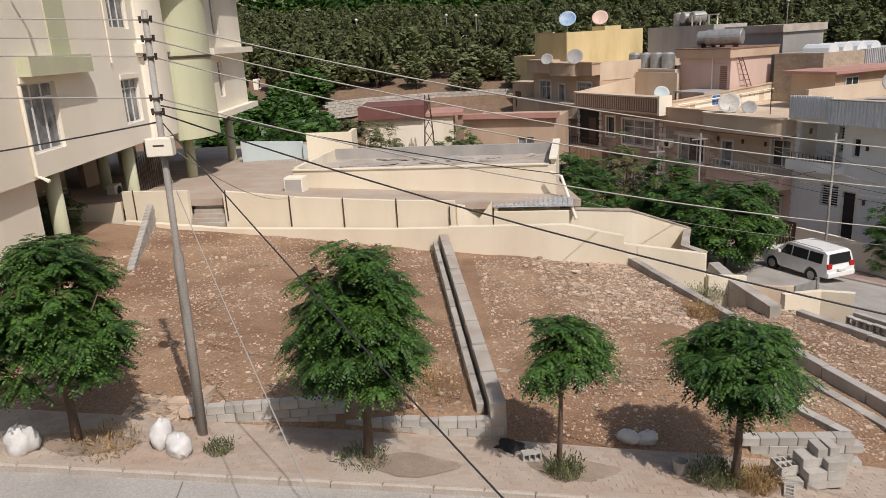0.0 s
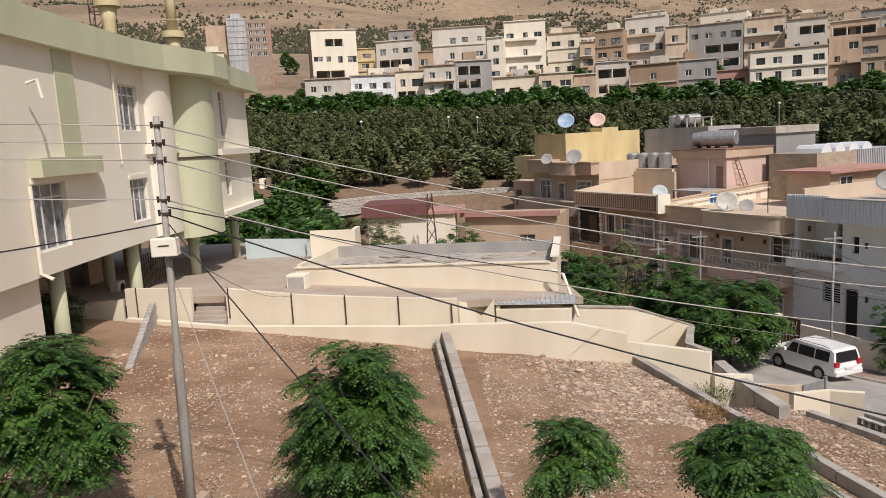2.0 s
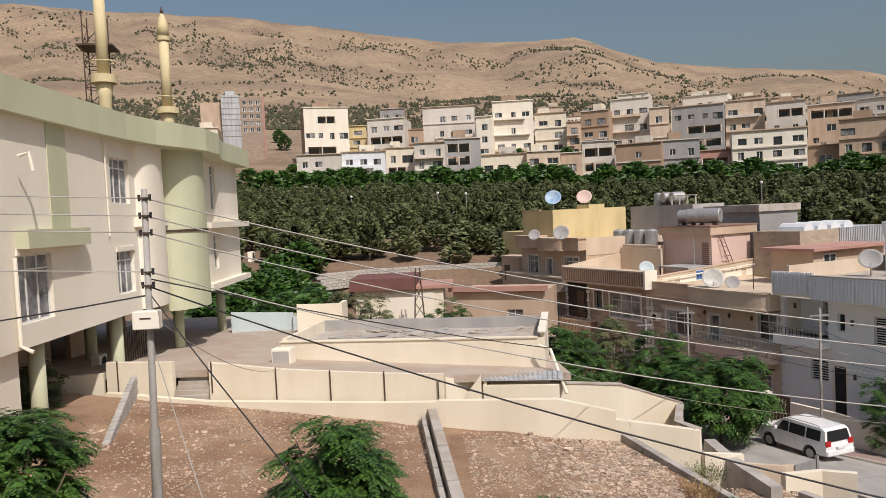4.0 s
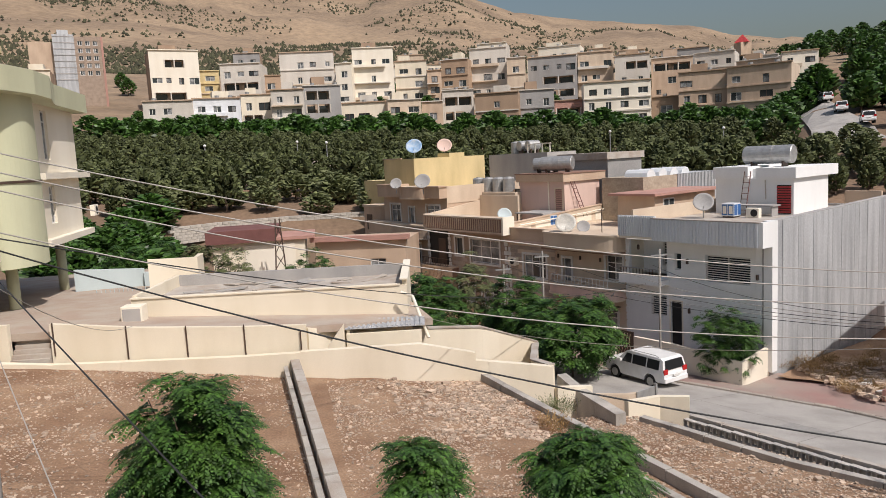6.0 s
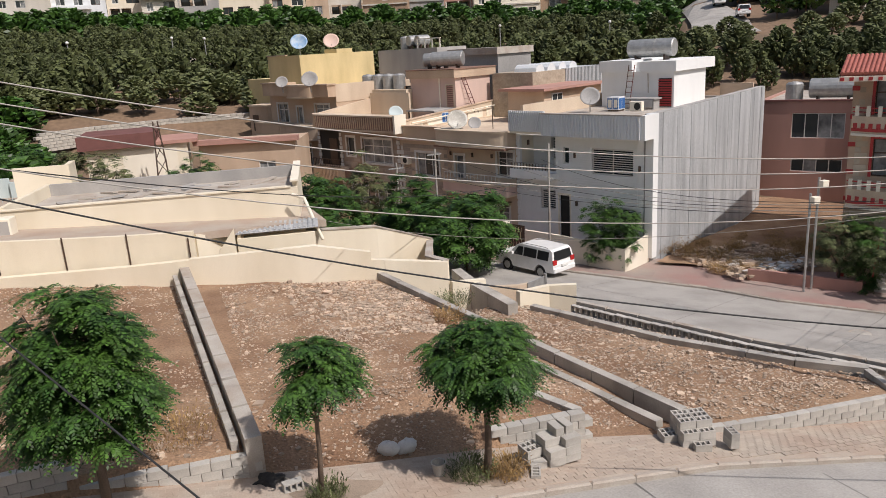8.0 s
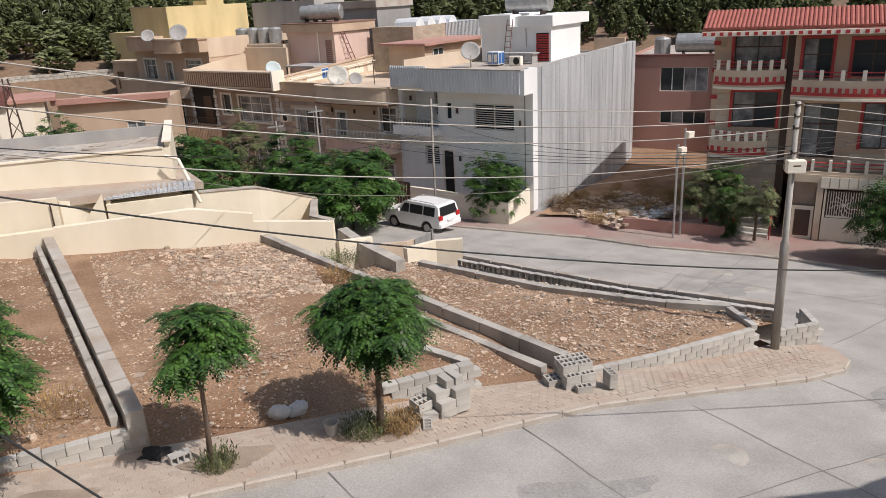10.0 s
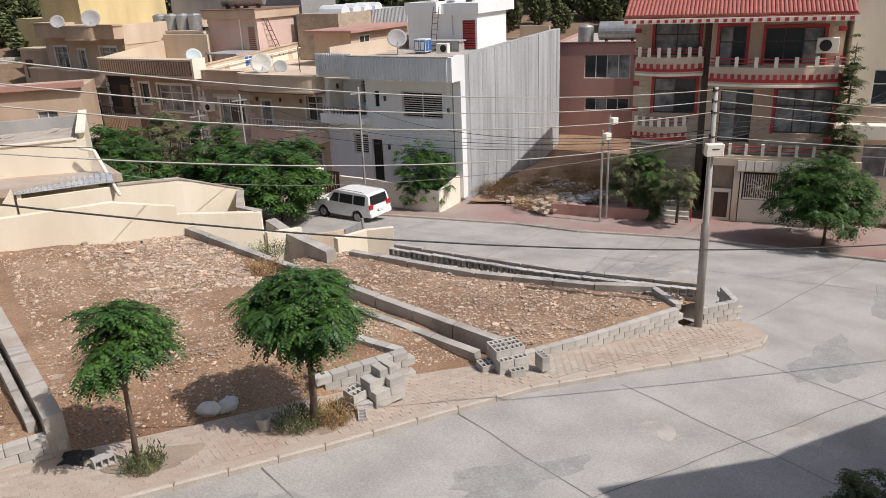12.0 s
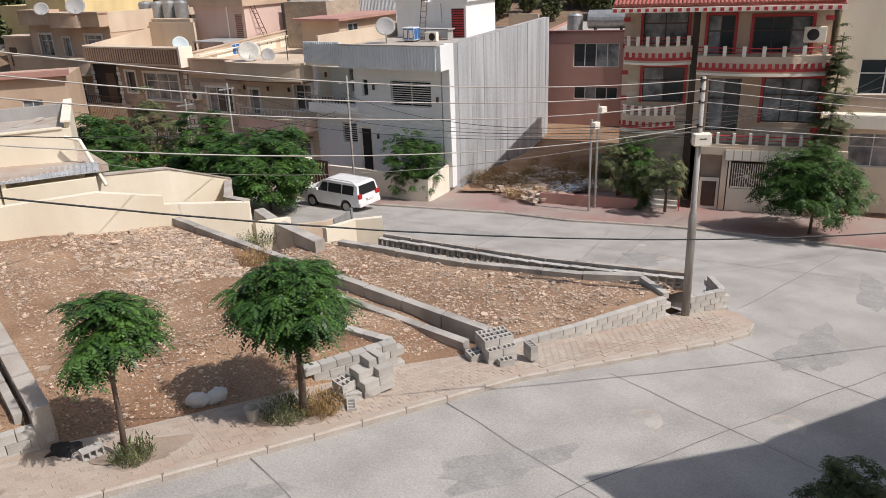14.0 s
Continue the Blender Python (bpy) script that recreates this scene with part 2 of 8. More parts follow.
def tube(pts, r, sides=8, bm=None):
    """A round tube along points; r is a number, or one radius a point."""
    bm = bm or bmesh.new()
    p = [Vector(q) for q in pts]
    rr = r if isinstance(r, (list, tuple)) else [r] * len(p)
    rings = []
    for i, q in enumerate(p):
        d = (p[min(i + 1, len(p) - 1)] - p[max(i - 1, 0)]).normalized()
        up = Vector((0, 0, 1)) if abs(d.z) < 0.9 else Vector((1, 0, 0))
        s = d.cross(up).normalized()
        t = s.cross(d)
        rings.append([bm.verts.new(q + rr[i] * (math.cos(2 * math.pi * k / sides) * s + math.sin(2 * math.pi * k / sides) * t)) for k in range(sides)])
    for i in range(len(p) - 1):
        for k in range(sides):
            bm.faces.new((rings[i][k], rings[i][(k + 1) % sides], rings[i + 1][(k + 1) % sides], rings[i + 1][k]))
    bm.faces.new(rings[0][::-1])
    bm.faces.new(rings[-1])
    bmesh.ops.recalc_face_normals(bm, faces=bm.faces[:])
    return bm


def place(h, x, y):
    """World plan place of a house-local point."""
    p = h.matrix_world @ Vector((x, y, 0))
    return p.x, p.y


def road_z(x, y):
    """The hillside's fall along the streets."""
    return max(-0.13 * x - 0.09 * max(0.0, y - 11.8), -5.1)


def slab(x0, x1, z0, z1, y0, y1, holes=()):
    """A wall in the local xz plane from y0 (front) to y1, with rectangular openings (xa, xb, za, zb) right through it."""
    bm = bmesh.new()
    xs = sorted({x0, x1, *[min(max(h[i], x0), x1) for h in holes for i in (0, 1)]})
    zs = sorted({z0, z1, *[min(max(h[i], z0), z1) for h in holes for i in (2, 3)]})
    def solid(i, k):
        if i < 0 or k < 0 or i >= len(xs) - 1 or k >= len(zs) - 1:
            return False
        cx, cz = (xs[i] + xs[i + 1]) / 2, (zs[k] + zs[k + 1]) / 2
        return not any(a < cx < b and c < cz < d for a, b, c, d in holes)
    def q(*p):
        bm.faces.new([bm.verts.new(v) for v in p])
    for i in range(len(xs) - 1):
        for k in range(len(zs) - 1):
            if not solid(i, k):
                continue
            a, b, c, d = xs[i], xs[i + 1], zs[k], zs[k + 1]
            q((a, y0, c), (b, y0, c), (b, y0, d), (a, y0, d))
            q((b, y1, c), (a, y1, c), (a, y1, d), (b, y1, d))
            if not solid(i - 1, k):
                q((a, y1, c), (a, y0, c), (a, y0, d), (a, y1, d))
            if not solid(i + 1, k):
                q((b, y0, c), (b, y1, c), (b, y1, d), (b, y0, d))
            if not solid(i, k - 1):
                q((a, y1, c), (b, y1, c), (b, y0, c), (a, y0, c))
            if not solid(i, k + 1):
                q((a, y0, d), (b, y0, d), (b, y1, d), (a, y1, d))
    bmesh.ops.remove_doubles(bm, verts=bm.verts[:], dist=0.001)
    return bm


def window(parent, x0, x1, z0, z1, y=0.0, cols=2, transom=0.0, frame_mat="frame", glass="glass", bars=0, depth=0.14, fw=0.06, sill=False, surround=None):
    """A glazed window set into an opening: frame with mullions, panes, optional horizontal bars and raised surround."""
    yy = y + depth
    holes = []
    for c in range(cols):
        xa, xb = x0 + fw + (x1 - x0 - fw) * c / cols, x0 + (x1 - x0 - fw) * (c + 1) / cols
        if transom:
            zt = z0 + (z1 - z0) * transom
            holes += [(xa, xb, z0 + fw, zt - fw / 2), (xa, xb, zt + fw / 2, z1 - fw)]
        else:
            holes.append((xa, xb, z0 + fw, z1 - fw))
    bm = slab(x0, x1, z0, z1, yy - 0.04, yy + 0.03, holes)
    w = part("window", bm, M[frame_mat], parent)
    for c in range(cols):
        xa, xb = x0 + (x1 - x0) * c / cols, x0 + (x1 - x0) * (c + 1) / cols
        # about half the unbarred panes get the pale colour with painted-in reflections
        part("pane", box((xa + 0.01, yy, z0 + 0.01), (xb - 0.01, yy + 0.012, z1 - 0.01)), M["reflectpane" if random.random() < 0.5 and not bars else glass], w)
    if bars:
        for k in range(bars):
            zb = z0 + (z1 - z0) * (k + 0.5) / bars
            part("bar", box((x0 + 0.02, y + 0.02, zb - 0.022), (x1 - 0.02, y + 0.05, zb + 0.022)), M["frame"], w)
    if sill:
        part("window_sill", box((x0 - 0.1, y - 0.1, z0 - 0.1), (x1 + 0.1, y + 0.1, z0 - 0.003)), M["white"], w)
    if surround:
        t = 0.16
        part("surround", slab(x0 - t, x1 + t, z0 - t, z1 + t, y - 0.05, y - 0.003, [(x0, x1, z0, z1)]), M[surround], w)
    return w

# ---- ground: one sheet to the horizon ----
def ridge(az):
    """Elevation in degrees of the mountain's skyline."""
    return float(np.interp(az, (-75, -40, -21.1, -12.6, -4.6, 2.7, 12.2, 18.0, 23.7, 30.1, 33.3, 36.6, 45, 80), (13.5, 14.6, 15.29, 15.19, 14.28, 13.15, 12.74, 10.49, 9.51, 8.73, 7.59, 7.0, 6.3, 4.5)))


def ground_z(x, y):
    r = math.hypot(x, y)
    az = math.degrees(math.atan2(x, y))
    near = max(-0.13 * x - 0.09 * max(0.0, y - 11.8), -5.1)
    near = min(near, 3.0) - 0.35
    if x < 16 and y > 12:
        near = min(near, -0.35 - 0.10 * x - 0.05 * (y - 12)) if y < 60 else near
    if r < 55 or y < 10 and r < 75:
        return near
    side = max(-1.0, min(1.0, az / 35.0))
    far = float(np.interp(r, (55, 74, 82, 86, 100, 126, 130, 175, 190, 345, 430),
                          (near, -1.0, 0.6, 3.2 - 0.6 * side, 4.6 - 0.8 * side, 6.4 - 1.5 * side, 7.6 - 1.5 * side, 11.5 - 3.0 * side, 14.5 - 3.5 * side, 47 - 9 * side, 58 - 9 * side)))
    if az > 36:
        far += min(1.0, (az - 36) / 3) * float(np.interp(r, (97, 101, 126, 215, 345, 430), (0, 1.6, 3.0, 10, 8, 0)))
    if r >= 430:
        top = 8 + 1750 * math.tan(radians(ridge(az)))
        t = min(1.0, (r - 430) / (1750 - 430))
        base = 58 - 9 * side
        far = base + (top - base) * (t ** 1.25)
        n = noise.fractal(Vector((x * 0.0022, y * 0.0022, 0.3)), 1.0, 2.1, 5)
        gully = abs(noise.noise(Vector((az * 0.16, r * 0.0012, 2.0))))
        rib = abs(noise.noise(Vector((az * 0.5 + n * 0.4, r * 0.0016, 6.0))))
        far += (n * 32 - gully * 44 * t - rib * 20 * t) * min(1.0, t * 3) * (1 - 0.75 * max(0, t - 0.8) / 0.2)
        if r > 1750:
            far = min(far, top) - (r - 1750) * 0.12
    if az < -60 or az > 75:
        k = min(1.0, (abs(az - 7.5) - 67.5) / 20)
        far = far * (1 - k) + min(far, -2.0) * k
    return far


def build_ground():
    rs = list(np.concatenate([np.linspace(0, 60, 21)[1:], np.linspace(64, 200, 26), np.linspace(215, 420, 14), np.geomspace(440, 1700, 46), np.geomspace(1760, 4600, 8)]))
    azs = list(np.concatenate([np.linspace(-62, 78, 190), np.linspace(78, 298, 36)[1:-1]]))
    bm = bmesh.new()
    c = bm.verts.new((0, 0, ground_z(0.0, 0.0)))
    rows = []
    for r in rs:
        rows.append([bm.verts.new((r * math.sin(radians(a)), r * math.cos(radians(a)), ground_z(r * math.sin(radians(a)), r * math.cos(radians(a))))) for a in azs])
    n = len(azs)
    for k in range(n):
        bm.faces.new((c, rows[0][(k + 1) % n], rows[0][k]))
    for i in range(len(rs) - 1):
        for k in range(n):
            f = bm.faces.new((rows[i][k], rows[i][(k + 1) % n], rows[i + 1][(k + 1) % n], rows[i + 1][k]))
            f.material_index = 0 if rs[i] < 60 else (1 if rs[i] < 215 else 2)
    bmesh.ops.recalc_face_normals(bm, faces=bm.faces[:])
    if sum(f.normal.z for f in bm.faces) < 0:
        bmesh.ops.reverse_faces(bm, faces=bm.faces[:])
    return tagged(part("ground", bm, [M["soil"], M["forestfloor"], M["hill"]], smooth=True), "dry hillside ground rising to a bare golden mountain", "ground", kind="structure")


build_ground()

# ---- streets ----
def sheet(name, pts, dz, material, label, category, kind="structure", step=1.2, zf=road_z, thick=0.0):
    """A flat-lying sheet over a plan polygon that follows the hillside."""
    bm = bmesh.new()
    bm.faces.new([bm.verts.new((x, y, 0)) for x, y in pts])
    xs, ys = [p[0] for p in pts], [p[1] for p in pts]
    for k in np.arange(math.floor(min(xs)), max(xs), step):
        bmesh.ops.bisect_plane(bm, geom=bm.verts[:] + bm.edges[:] + bm.faces[:], plane_co=(k, 0, 0), plane_no=(1, 0, 0))
    for k in np.arange(math.floor(min(ys)), max(ys), step):
        bmesh.ops.bisect_plane(bm, geom=bm.verts[:] + bm.edges[:] + bm.faces[:], plane_co=(0, k, 0), plane_no=(0, 1, 0))
    if thick:
        ex = bmesh.ops.extrude_face_region(bm, geom=bm.faces[:])
        up = [v for v in ex["geom"] if isinstance(v, bmesh.types.BMVert)]
        for v in bm.verts:
            v.co.z = zf(v.co.x, v.co.y) + dz - thick
        for v in up:
            v.co.z += thick
    else:
        for v in bm.verts:
            v.co.z = zf(v.co.x, v.co.y) + dz
    bmesh.ops.recalc_face_normals(bm, faces=bm.faces[:])
    if not thick and sum(f.normal.z for f in bm.faces) < 0:
        bmesh.ops.reverse_faces(bm, faces=bm.faces[:])
    return tagged(part(name, bm, material), label, category, kind=kind)


KERB = [(-60, 11.8), (-8, 11.8), (0.5, 11.85), (5.3, 11.68), (10.7, 11.65), (12.3, 11.4), (15.0, 10.95), (17.0, 10.6), (18.6, 10.55), (19.4, 10.9), (19.7, 11.6)]
FARKERB = [(14.0, 46.0), (17.5, 40.5), (20.9, 35.3), (23.0, 32.6), (25.4, 29.5), (26.75, 26.1), (29.9, 22.3), (30.8, 20.5), (33.6, 13.3), (36.0, 4.0), (40.0, -12.0)]
sheet("road", [(-60, -6), (41, -12)] + FARKERB[::-1] + [(9.0, 42.0), (13.0, 34.0), (16.0, 26.5), (19.0, 15.0), (18.6, 12.4), (17.8, 11.4), (12.0, 12.0), (-60, 12.2)], 0.0, M["asphalt"], "pale worn concrete street with joints and patches", "road")
LOTFRONT = [(-60, 13.9), (-5.0, 14.05), (0.9, 13.95), (3.0, 13.85), (8.5, 13.75), (10.6, 13.35), (13.8, 12.85), (17.4, 12.6), (18.5, 12.6)]
sheet("pavement", KERB + [(19.5, 12.4)] + LOTFRONT[::-1], 0.14, M["paving"], "dusty interlocking paving with soil patches", "pavement", thick=0.4)
sheet("pavement", FARKERB[::-1] + [(12.0, 50.0), (20.0, 49.0), (26.0, 36.5), (31.0, 31.0), (36.0, 25.0), (40.0, 14.0), (50.0, -12.0)], 0.14, M["red_paving"], "faded red paved footway along the houses", "pavement", thick=0.4)

# ---- building plots ----
def plot_z(x, y):
    k = min(1.0, max(0.0, (y - 13.9) / 1.9))
    if -5.7 < x < 0.9 or 6.0 < x < 8.6:
        k = min(1.0, max(0.0, (y - 13.9) / 0.3))
    flat = plot_flat(x, y)
    d = 11.0 - 0.257 * (y - 13.55) - x
    if y < 23.5:
        flat -= 0.36 * min(1.0, max(0.0, (2.6 - d) / 1.6)) * min(1.0, (23.5 - y) / 3)
    return (road_z(x, y) + 0.10) * (1 - k) + flat * k


def plot_flat(x, y):
    return 0.35 - 0.11 * x - 0.035 * (y - 14) + 0.10 * noise.noise(Vector((x * 0.5, y * 0.5, 0))) + 0.05 * noise.noise(Vector((x * 1.7, y * 1.7, 3)))


def plot3_z(x, y):
    d = 18.2 - 0.44 * (y - 13.6) - x
    dip = 0.13 * min(1.0, max(0.0, (3.2 - d) / 2.2)) * min(1.0, max(0.0, (y - 13.2) / 1.2))
    return -1.44 - dip - 0.02 * (x - 14) - 0.06 * (y - 13) + 0.08 * noise.noise(Vector((x * 0.6, y * 0.6, 5))) + 0.05 * noise.noise(Vector((x * 1.7, y * 1.7, 9)))


sheet("plot_soil", [(-40, 13.8), (-5.0, 13.95), (0.7, 13.9), (0.0, 29.2), (-13.6, 31.0), (-40, 31)], 0, M["soil"], "bare stony red-brown soil of an empty plot", "soil", zf=plot_z, step=0.6)
sheet("plot_soil", [(0.7, 13.9), (8.2, 13.65), (11.4, 13.1), (7.5, 28.0), (0.0, 29.2)], 0, M["soil"], "bare stony red-brown soil of an empty plot", "soil", zf=plot_z, step=0.6)
sheet("plot_soil", [(10.7, 13.2), (17.3, 12.65), (17.8, 13.6), (16.9, 15.5), (14.9, 19.3), (12.9, 25.0), (11.6, 26.5), (9.0, 23.0)], 0, M["soil"], "bare stony red-brown soil of a lower plot", "soil", zf=plot3_z, step=0.6)

# ---- kerbs and plot walls ----
def along(pts, step):
    """Points and headings at even steps along a plan polyline."""
    out = []
    for (x0, y0), (x1, y1) in zip(pts, pts[1:]):
        n = max(1, round(math.hypot(x1 - x0, y1 - y0) / step))
        for k in range(n):
            t = (k + 0.5) / n
            out.append((x0 + (x1 - x0) * t, y0 + (y1 - y0) * t, math.degrees(math.atan2(y1 - y0, x1 - x0)), math.hypot(x1 - x0, y1 - y0) / n))
    return out


def shared(name, me, m, parent):
    ob = new(name, me)
    ob.parent = parent
    ob.matrix_basis = m
    return ob


def mesh_of(bm, material, name="piece"):
    me = bpy.data.meshes.new(name)
    bm.normal_update()
    bm.to_mesh(me)
    bm.free()
    me.materials.append(material)
    return me


def kerb_line(pts, label):
    k = thing("kerb", 0, 0, 0, 0, label, "kerb", kind="structure")
    bm = bmesh.new()
    quadbox(bm, (-0.499, -0.085, -0.25), (0.499, 0.085, 0.135))
    bmesh.ops.bevel(bm, geom=[e for e in bm.edges if all(v.co.z > 0 for v in e.verts)], offset=0.035, segments=1, affect="EDGES")
    me = mesh_of(bm, M["kerb"], "kerb_stone")
    for x, y, a, s in along(pts, 1.0):
        slope = math.degrees(math.atan2(road_z(x - 0.4 * math.cos(radians(a)), y - 0.4 * math.sin(radians(a))) - road_z(x + 0.4 * math.cos(radians(a)), y + 0.4 * math.sin(radians(a))), 0.8))
        shared("kerb_stone", me, pose(x, y, road_z(x, y) + random.uniform(-0.006, 0.006), 0, slope, a + random.uniform(-0.6, 0.6)) @ Matrix.Diagonal((s, 1, 1, 1)), k)
    return k


kerb_line([(-22, 11.8)] + KERB[1:], "worn pale concrete kerb along the footway")
kerb_line(FARKERB, "low broken concrete kerb of the far footway")

BLOCK = mesh_of(box((-0.199, -0.1, 0.0), (0.199, 0.1, 0.194), 0.007), M["block"], "concrete_block")


def hollow(dims=(0.39, 0.2, 0.19)):
    """A hollow concrete block with three cells, lying on its bed."""
    w, d, h = dims
    xs = [-w / 2, -w / 2 + 0.03]
    cell = (w - 4 * 0.03) / 3
    for k in range(3):
        xs += [xs[-1] + cell, xs[-1] + cell + 0.03]
    bmx = slab(-w / 2, w / 2, -d / 2, d / 2, 0, h, [(xs[1 + 2 * k], xs[2 + 2 * k], -d / 2 + 0.03, d / 2 - 0.03) for k in range(3)])
    for v in bmx.verts:
        v.co = Vector((v.co.x, v.co.z, h - v.co.y))
    bmesh.ops.recalc_face_normals(bmx, faces=bmx.faces[:])
    return bmx


HOLLOW = mesh_of(hollow(), M["block"], "hollow_block")


def block_wall(name, pts, z_top, z_low, label, thick=1.0, courses=None):
    """Courses of concrete blocks along a plan line; z_top and z_low give the level top and the falling ground."""
    w = thing(name, 0, 0, 0, 0, label, "wall", kind="structure")
    run = along(pts, 0.41)
    for i, (x, y, a, s) in enumerate(run):
        top, low = z_top(x, y), z_low(x, y)
        n = max(1, math.ceil((top - low) / 0.2))
        for c in range(n):
            z = top - 0.2 * (c + 1)
            shift = 0.2 if c % 2 else 0.0
            shared("concrete_block", BLOCK, pose(x + shift * math.cos(radians(a)), y + shift * math.sin(radians(a)), z, 0, 0, a + random.uniform(-1, 1)) @ Matrix.Diagonal((s / 0.41, thick * random.uniform(0.98, 1.02), 1, 1)), w)
    return w


pav = lambda x, y: road_z(x, y) + 0.1
block_wall("plot_wall", [(-5.6, 14.02), (-2.5, 14.15)], lambda x, y: 0.98, pav, "grey concrete block edging of the plot, shaded by the tree")
block_wall("plot_wall", [(-2.3, 14.12), (0.9, 13.95)], lambda x, y: 0.42 if x < -0.8 else 0.36, pav, "grey concrete block edging of the plot")
block_wall("plot_wall", [(6.2, 13.95), (8.55, 13.75)], lambda x, y: -0.42, pav, "grey concrete block corner wall of the plot", thick=1.3)
block_wall("plot_wall", [(8.5, 13.85), (7.9, 15.3)], lambda x, y: -0.42, lambda x, y: -0.62, "short return of the block corner wall", thick=1.2)
block_wall("plot_wall", [(11.4, 13.25), (13.8, 12.87), (17.3, 12.55)], lambda x, y: -1.36 - 0.02 * (x - 11.4), pav, "grey block retaining wall that grows down the slope")
block_wall("plot_wall", [(17.45, 12.6), (17.9, 13.9)], lambda x, y: -1.42, lambda x, y: -1.7, "return of the block retaining wall")
block_wall("plot_wall", [(-10.7, 23.9), (-12.5, 31.0)], lambda x, y: 1.25 + 0.115 * (y - 23.9), lambda x, y: 0.75 + 0.02 * (y - 24), "pale grey block retaining wall at the side of the plot", thick=1.2)
block_wall("plot_wall", [(18.2, 12.5), (19.6, 12.1), (20.2, 13.0)], lambda x, y: -1.75, lambda x, y: road_z(x, y), "white-dusted block corner wall beside the street pole")


def coping(name, pts, zs, w, h, label, material="blockdark", bed=None):
    """A cast strip wall with joints along its top, in lengths of about a metre and a half."""
    t = thing(name, 0, 0, 0, 0, label, "wall", kind="structure")
    n = len(pts)
    for i in range(n - 1):
        (x0, y0), (x1, y1) = pts[i], pts[i + 1]
        k = max(1, round(math.hypot(x1 - x0, y1 - y0) / 1.6))
        for j in range(k):
            a, b = j / k, (j + 1) / k - 0.008
            p, q = (x0 + (x1 - x0) * a, y0 + (y1 - y0) * a), (x0 + (x1 - x0) * b, y0 + (y1 - y0) * b)
            za, zb = zs[i] + (zs[i + 1] - zs[i]) * a, zs[i] + (zs[i + 1] - zs[i]) * b
            dz = random.uniform(-0.015, 0.015)
            part("wall_length", wallrun([p, q], w, [za - h, zb - h], [za + dz, zb + dz]), M[material], t)
    return t


# the strip between the two upper plots: a high cast wall and a lower footing beside it
coping("dividing_wall", [(0.98, 13.85), (0.05, 29.0)], [0.72, 0.55], 0.34, 1.2, "pale cast concrete wall between two empty plots", "kerb")
coping("dividing_footing", [(0.62, 14.3), (-0.33, 28.9)], [0.5, 0.32], 0.16, 1.0, "thin concrete footing along the dividing wall", "blockdark")
# the diagonal pair between the upper and lower plots
coping("dividing_wall", [(11.3, 13.55), (10.2, 18.0), (8.7, 23.3), (7.45, 28.0)], [-0.95, -0.9, -0.75, -0.6], 0.26, 1.3, "grey block wall stepping down between two plots", "blockdark")
coping("dividing_footing", [(10.7, 13.7), (9.45, 18.2), (8.75, 20.8)], [-1.2, -1.12, -1.02], 0.26, 0.9, "low grey footing below the dividing wall", "blockdark")
# inner line and street edging of the lower plot
coping("plot_edging", [(18.1, 14.0), (16.9, 15.5), (14.9, 19.3), (12.9, 25.0)], [-1.46, -1.54, -1.76, -2.06], 0.28, 0.7, "cast concrete edging of the lower plot", "blockdark")
coping("rubble_wall", [(11.4, 29.4), (11.45, 27.6), (11.9, 24.6)], [-1.5, -1.6, -1.75], 0.45, 1.4, "broken concrete wall stub at the plot corner", "blockdark")
def edging_block():
    """A block on edge with two open cells facing sideways."""
    return slab(-0.255, 0.255, 0.0, 0.32, -0.1, 0.1, [(-0.225, -0.025, 0.035, 0.275), (0.025, 0.225, 0.035, 0.275)])


edging = thing("street_edging", 0, 0, 0, 0, "row of hollow concrete blocks on edge beside the street", "wall", kind="structure")
EDGE = [(19.3, 13.05), (17.05, 17.45), (14.5, 24.3)]
CELLS = mesh_of(edging_block(), M["block"], "hollow_block")
for x, y, a, s in along(EDGE, 0.52):
    z = -1.5 - 0.05 * (y - 13.0)
    shared("hollow_block", CELLS, pose(x - 0.18, y - 0.07, z - 0.36 + random.uniform(-0.012, 0.012), 0, 0, a + 180 + random.uniform(-1, 1)) @ Matrix.Diagonal((s / 0.52, 1, 1, 1)), edging)
coping("edging_base", [(19.3, 13.05), (17.05, 17.45), (14.5, 24.3)], [-1.87, -2.09, -2.43], 0.5, 1.3, "concrete base under the row of blocks", "kerb")
coping("edging_cap", [(19.38, 13.08), (17.13, 17.48), (14.58, 24.33)], [-1.45, -1.67, -2.01], 0.2, 0.7, "pale mortar face of the street edging", "kerb")


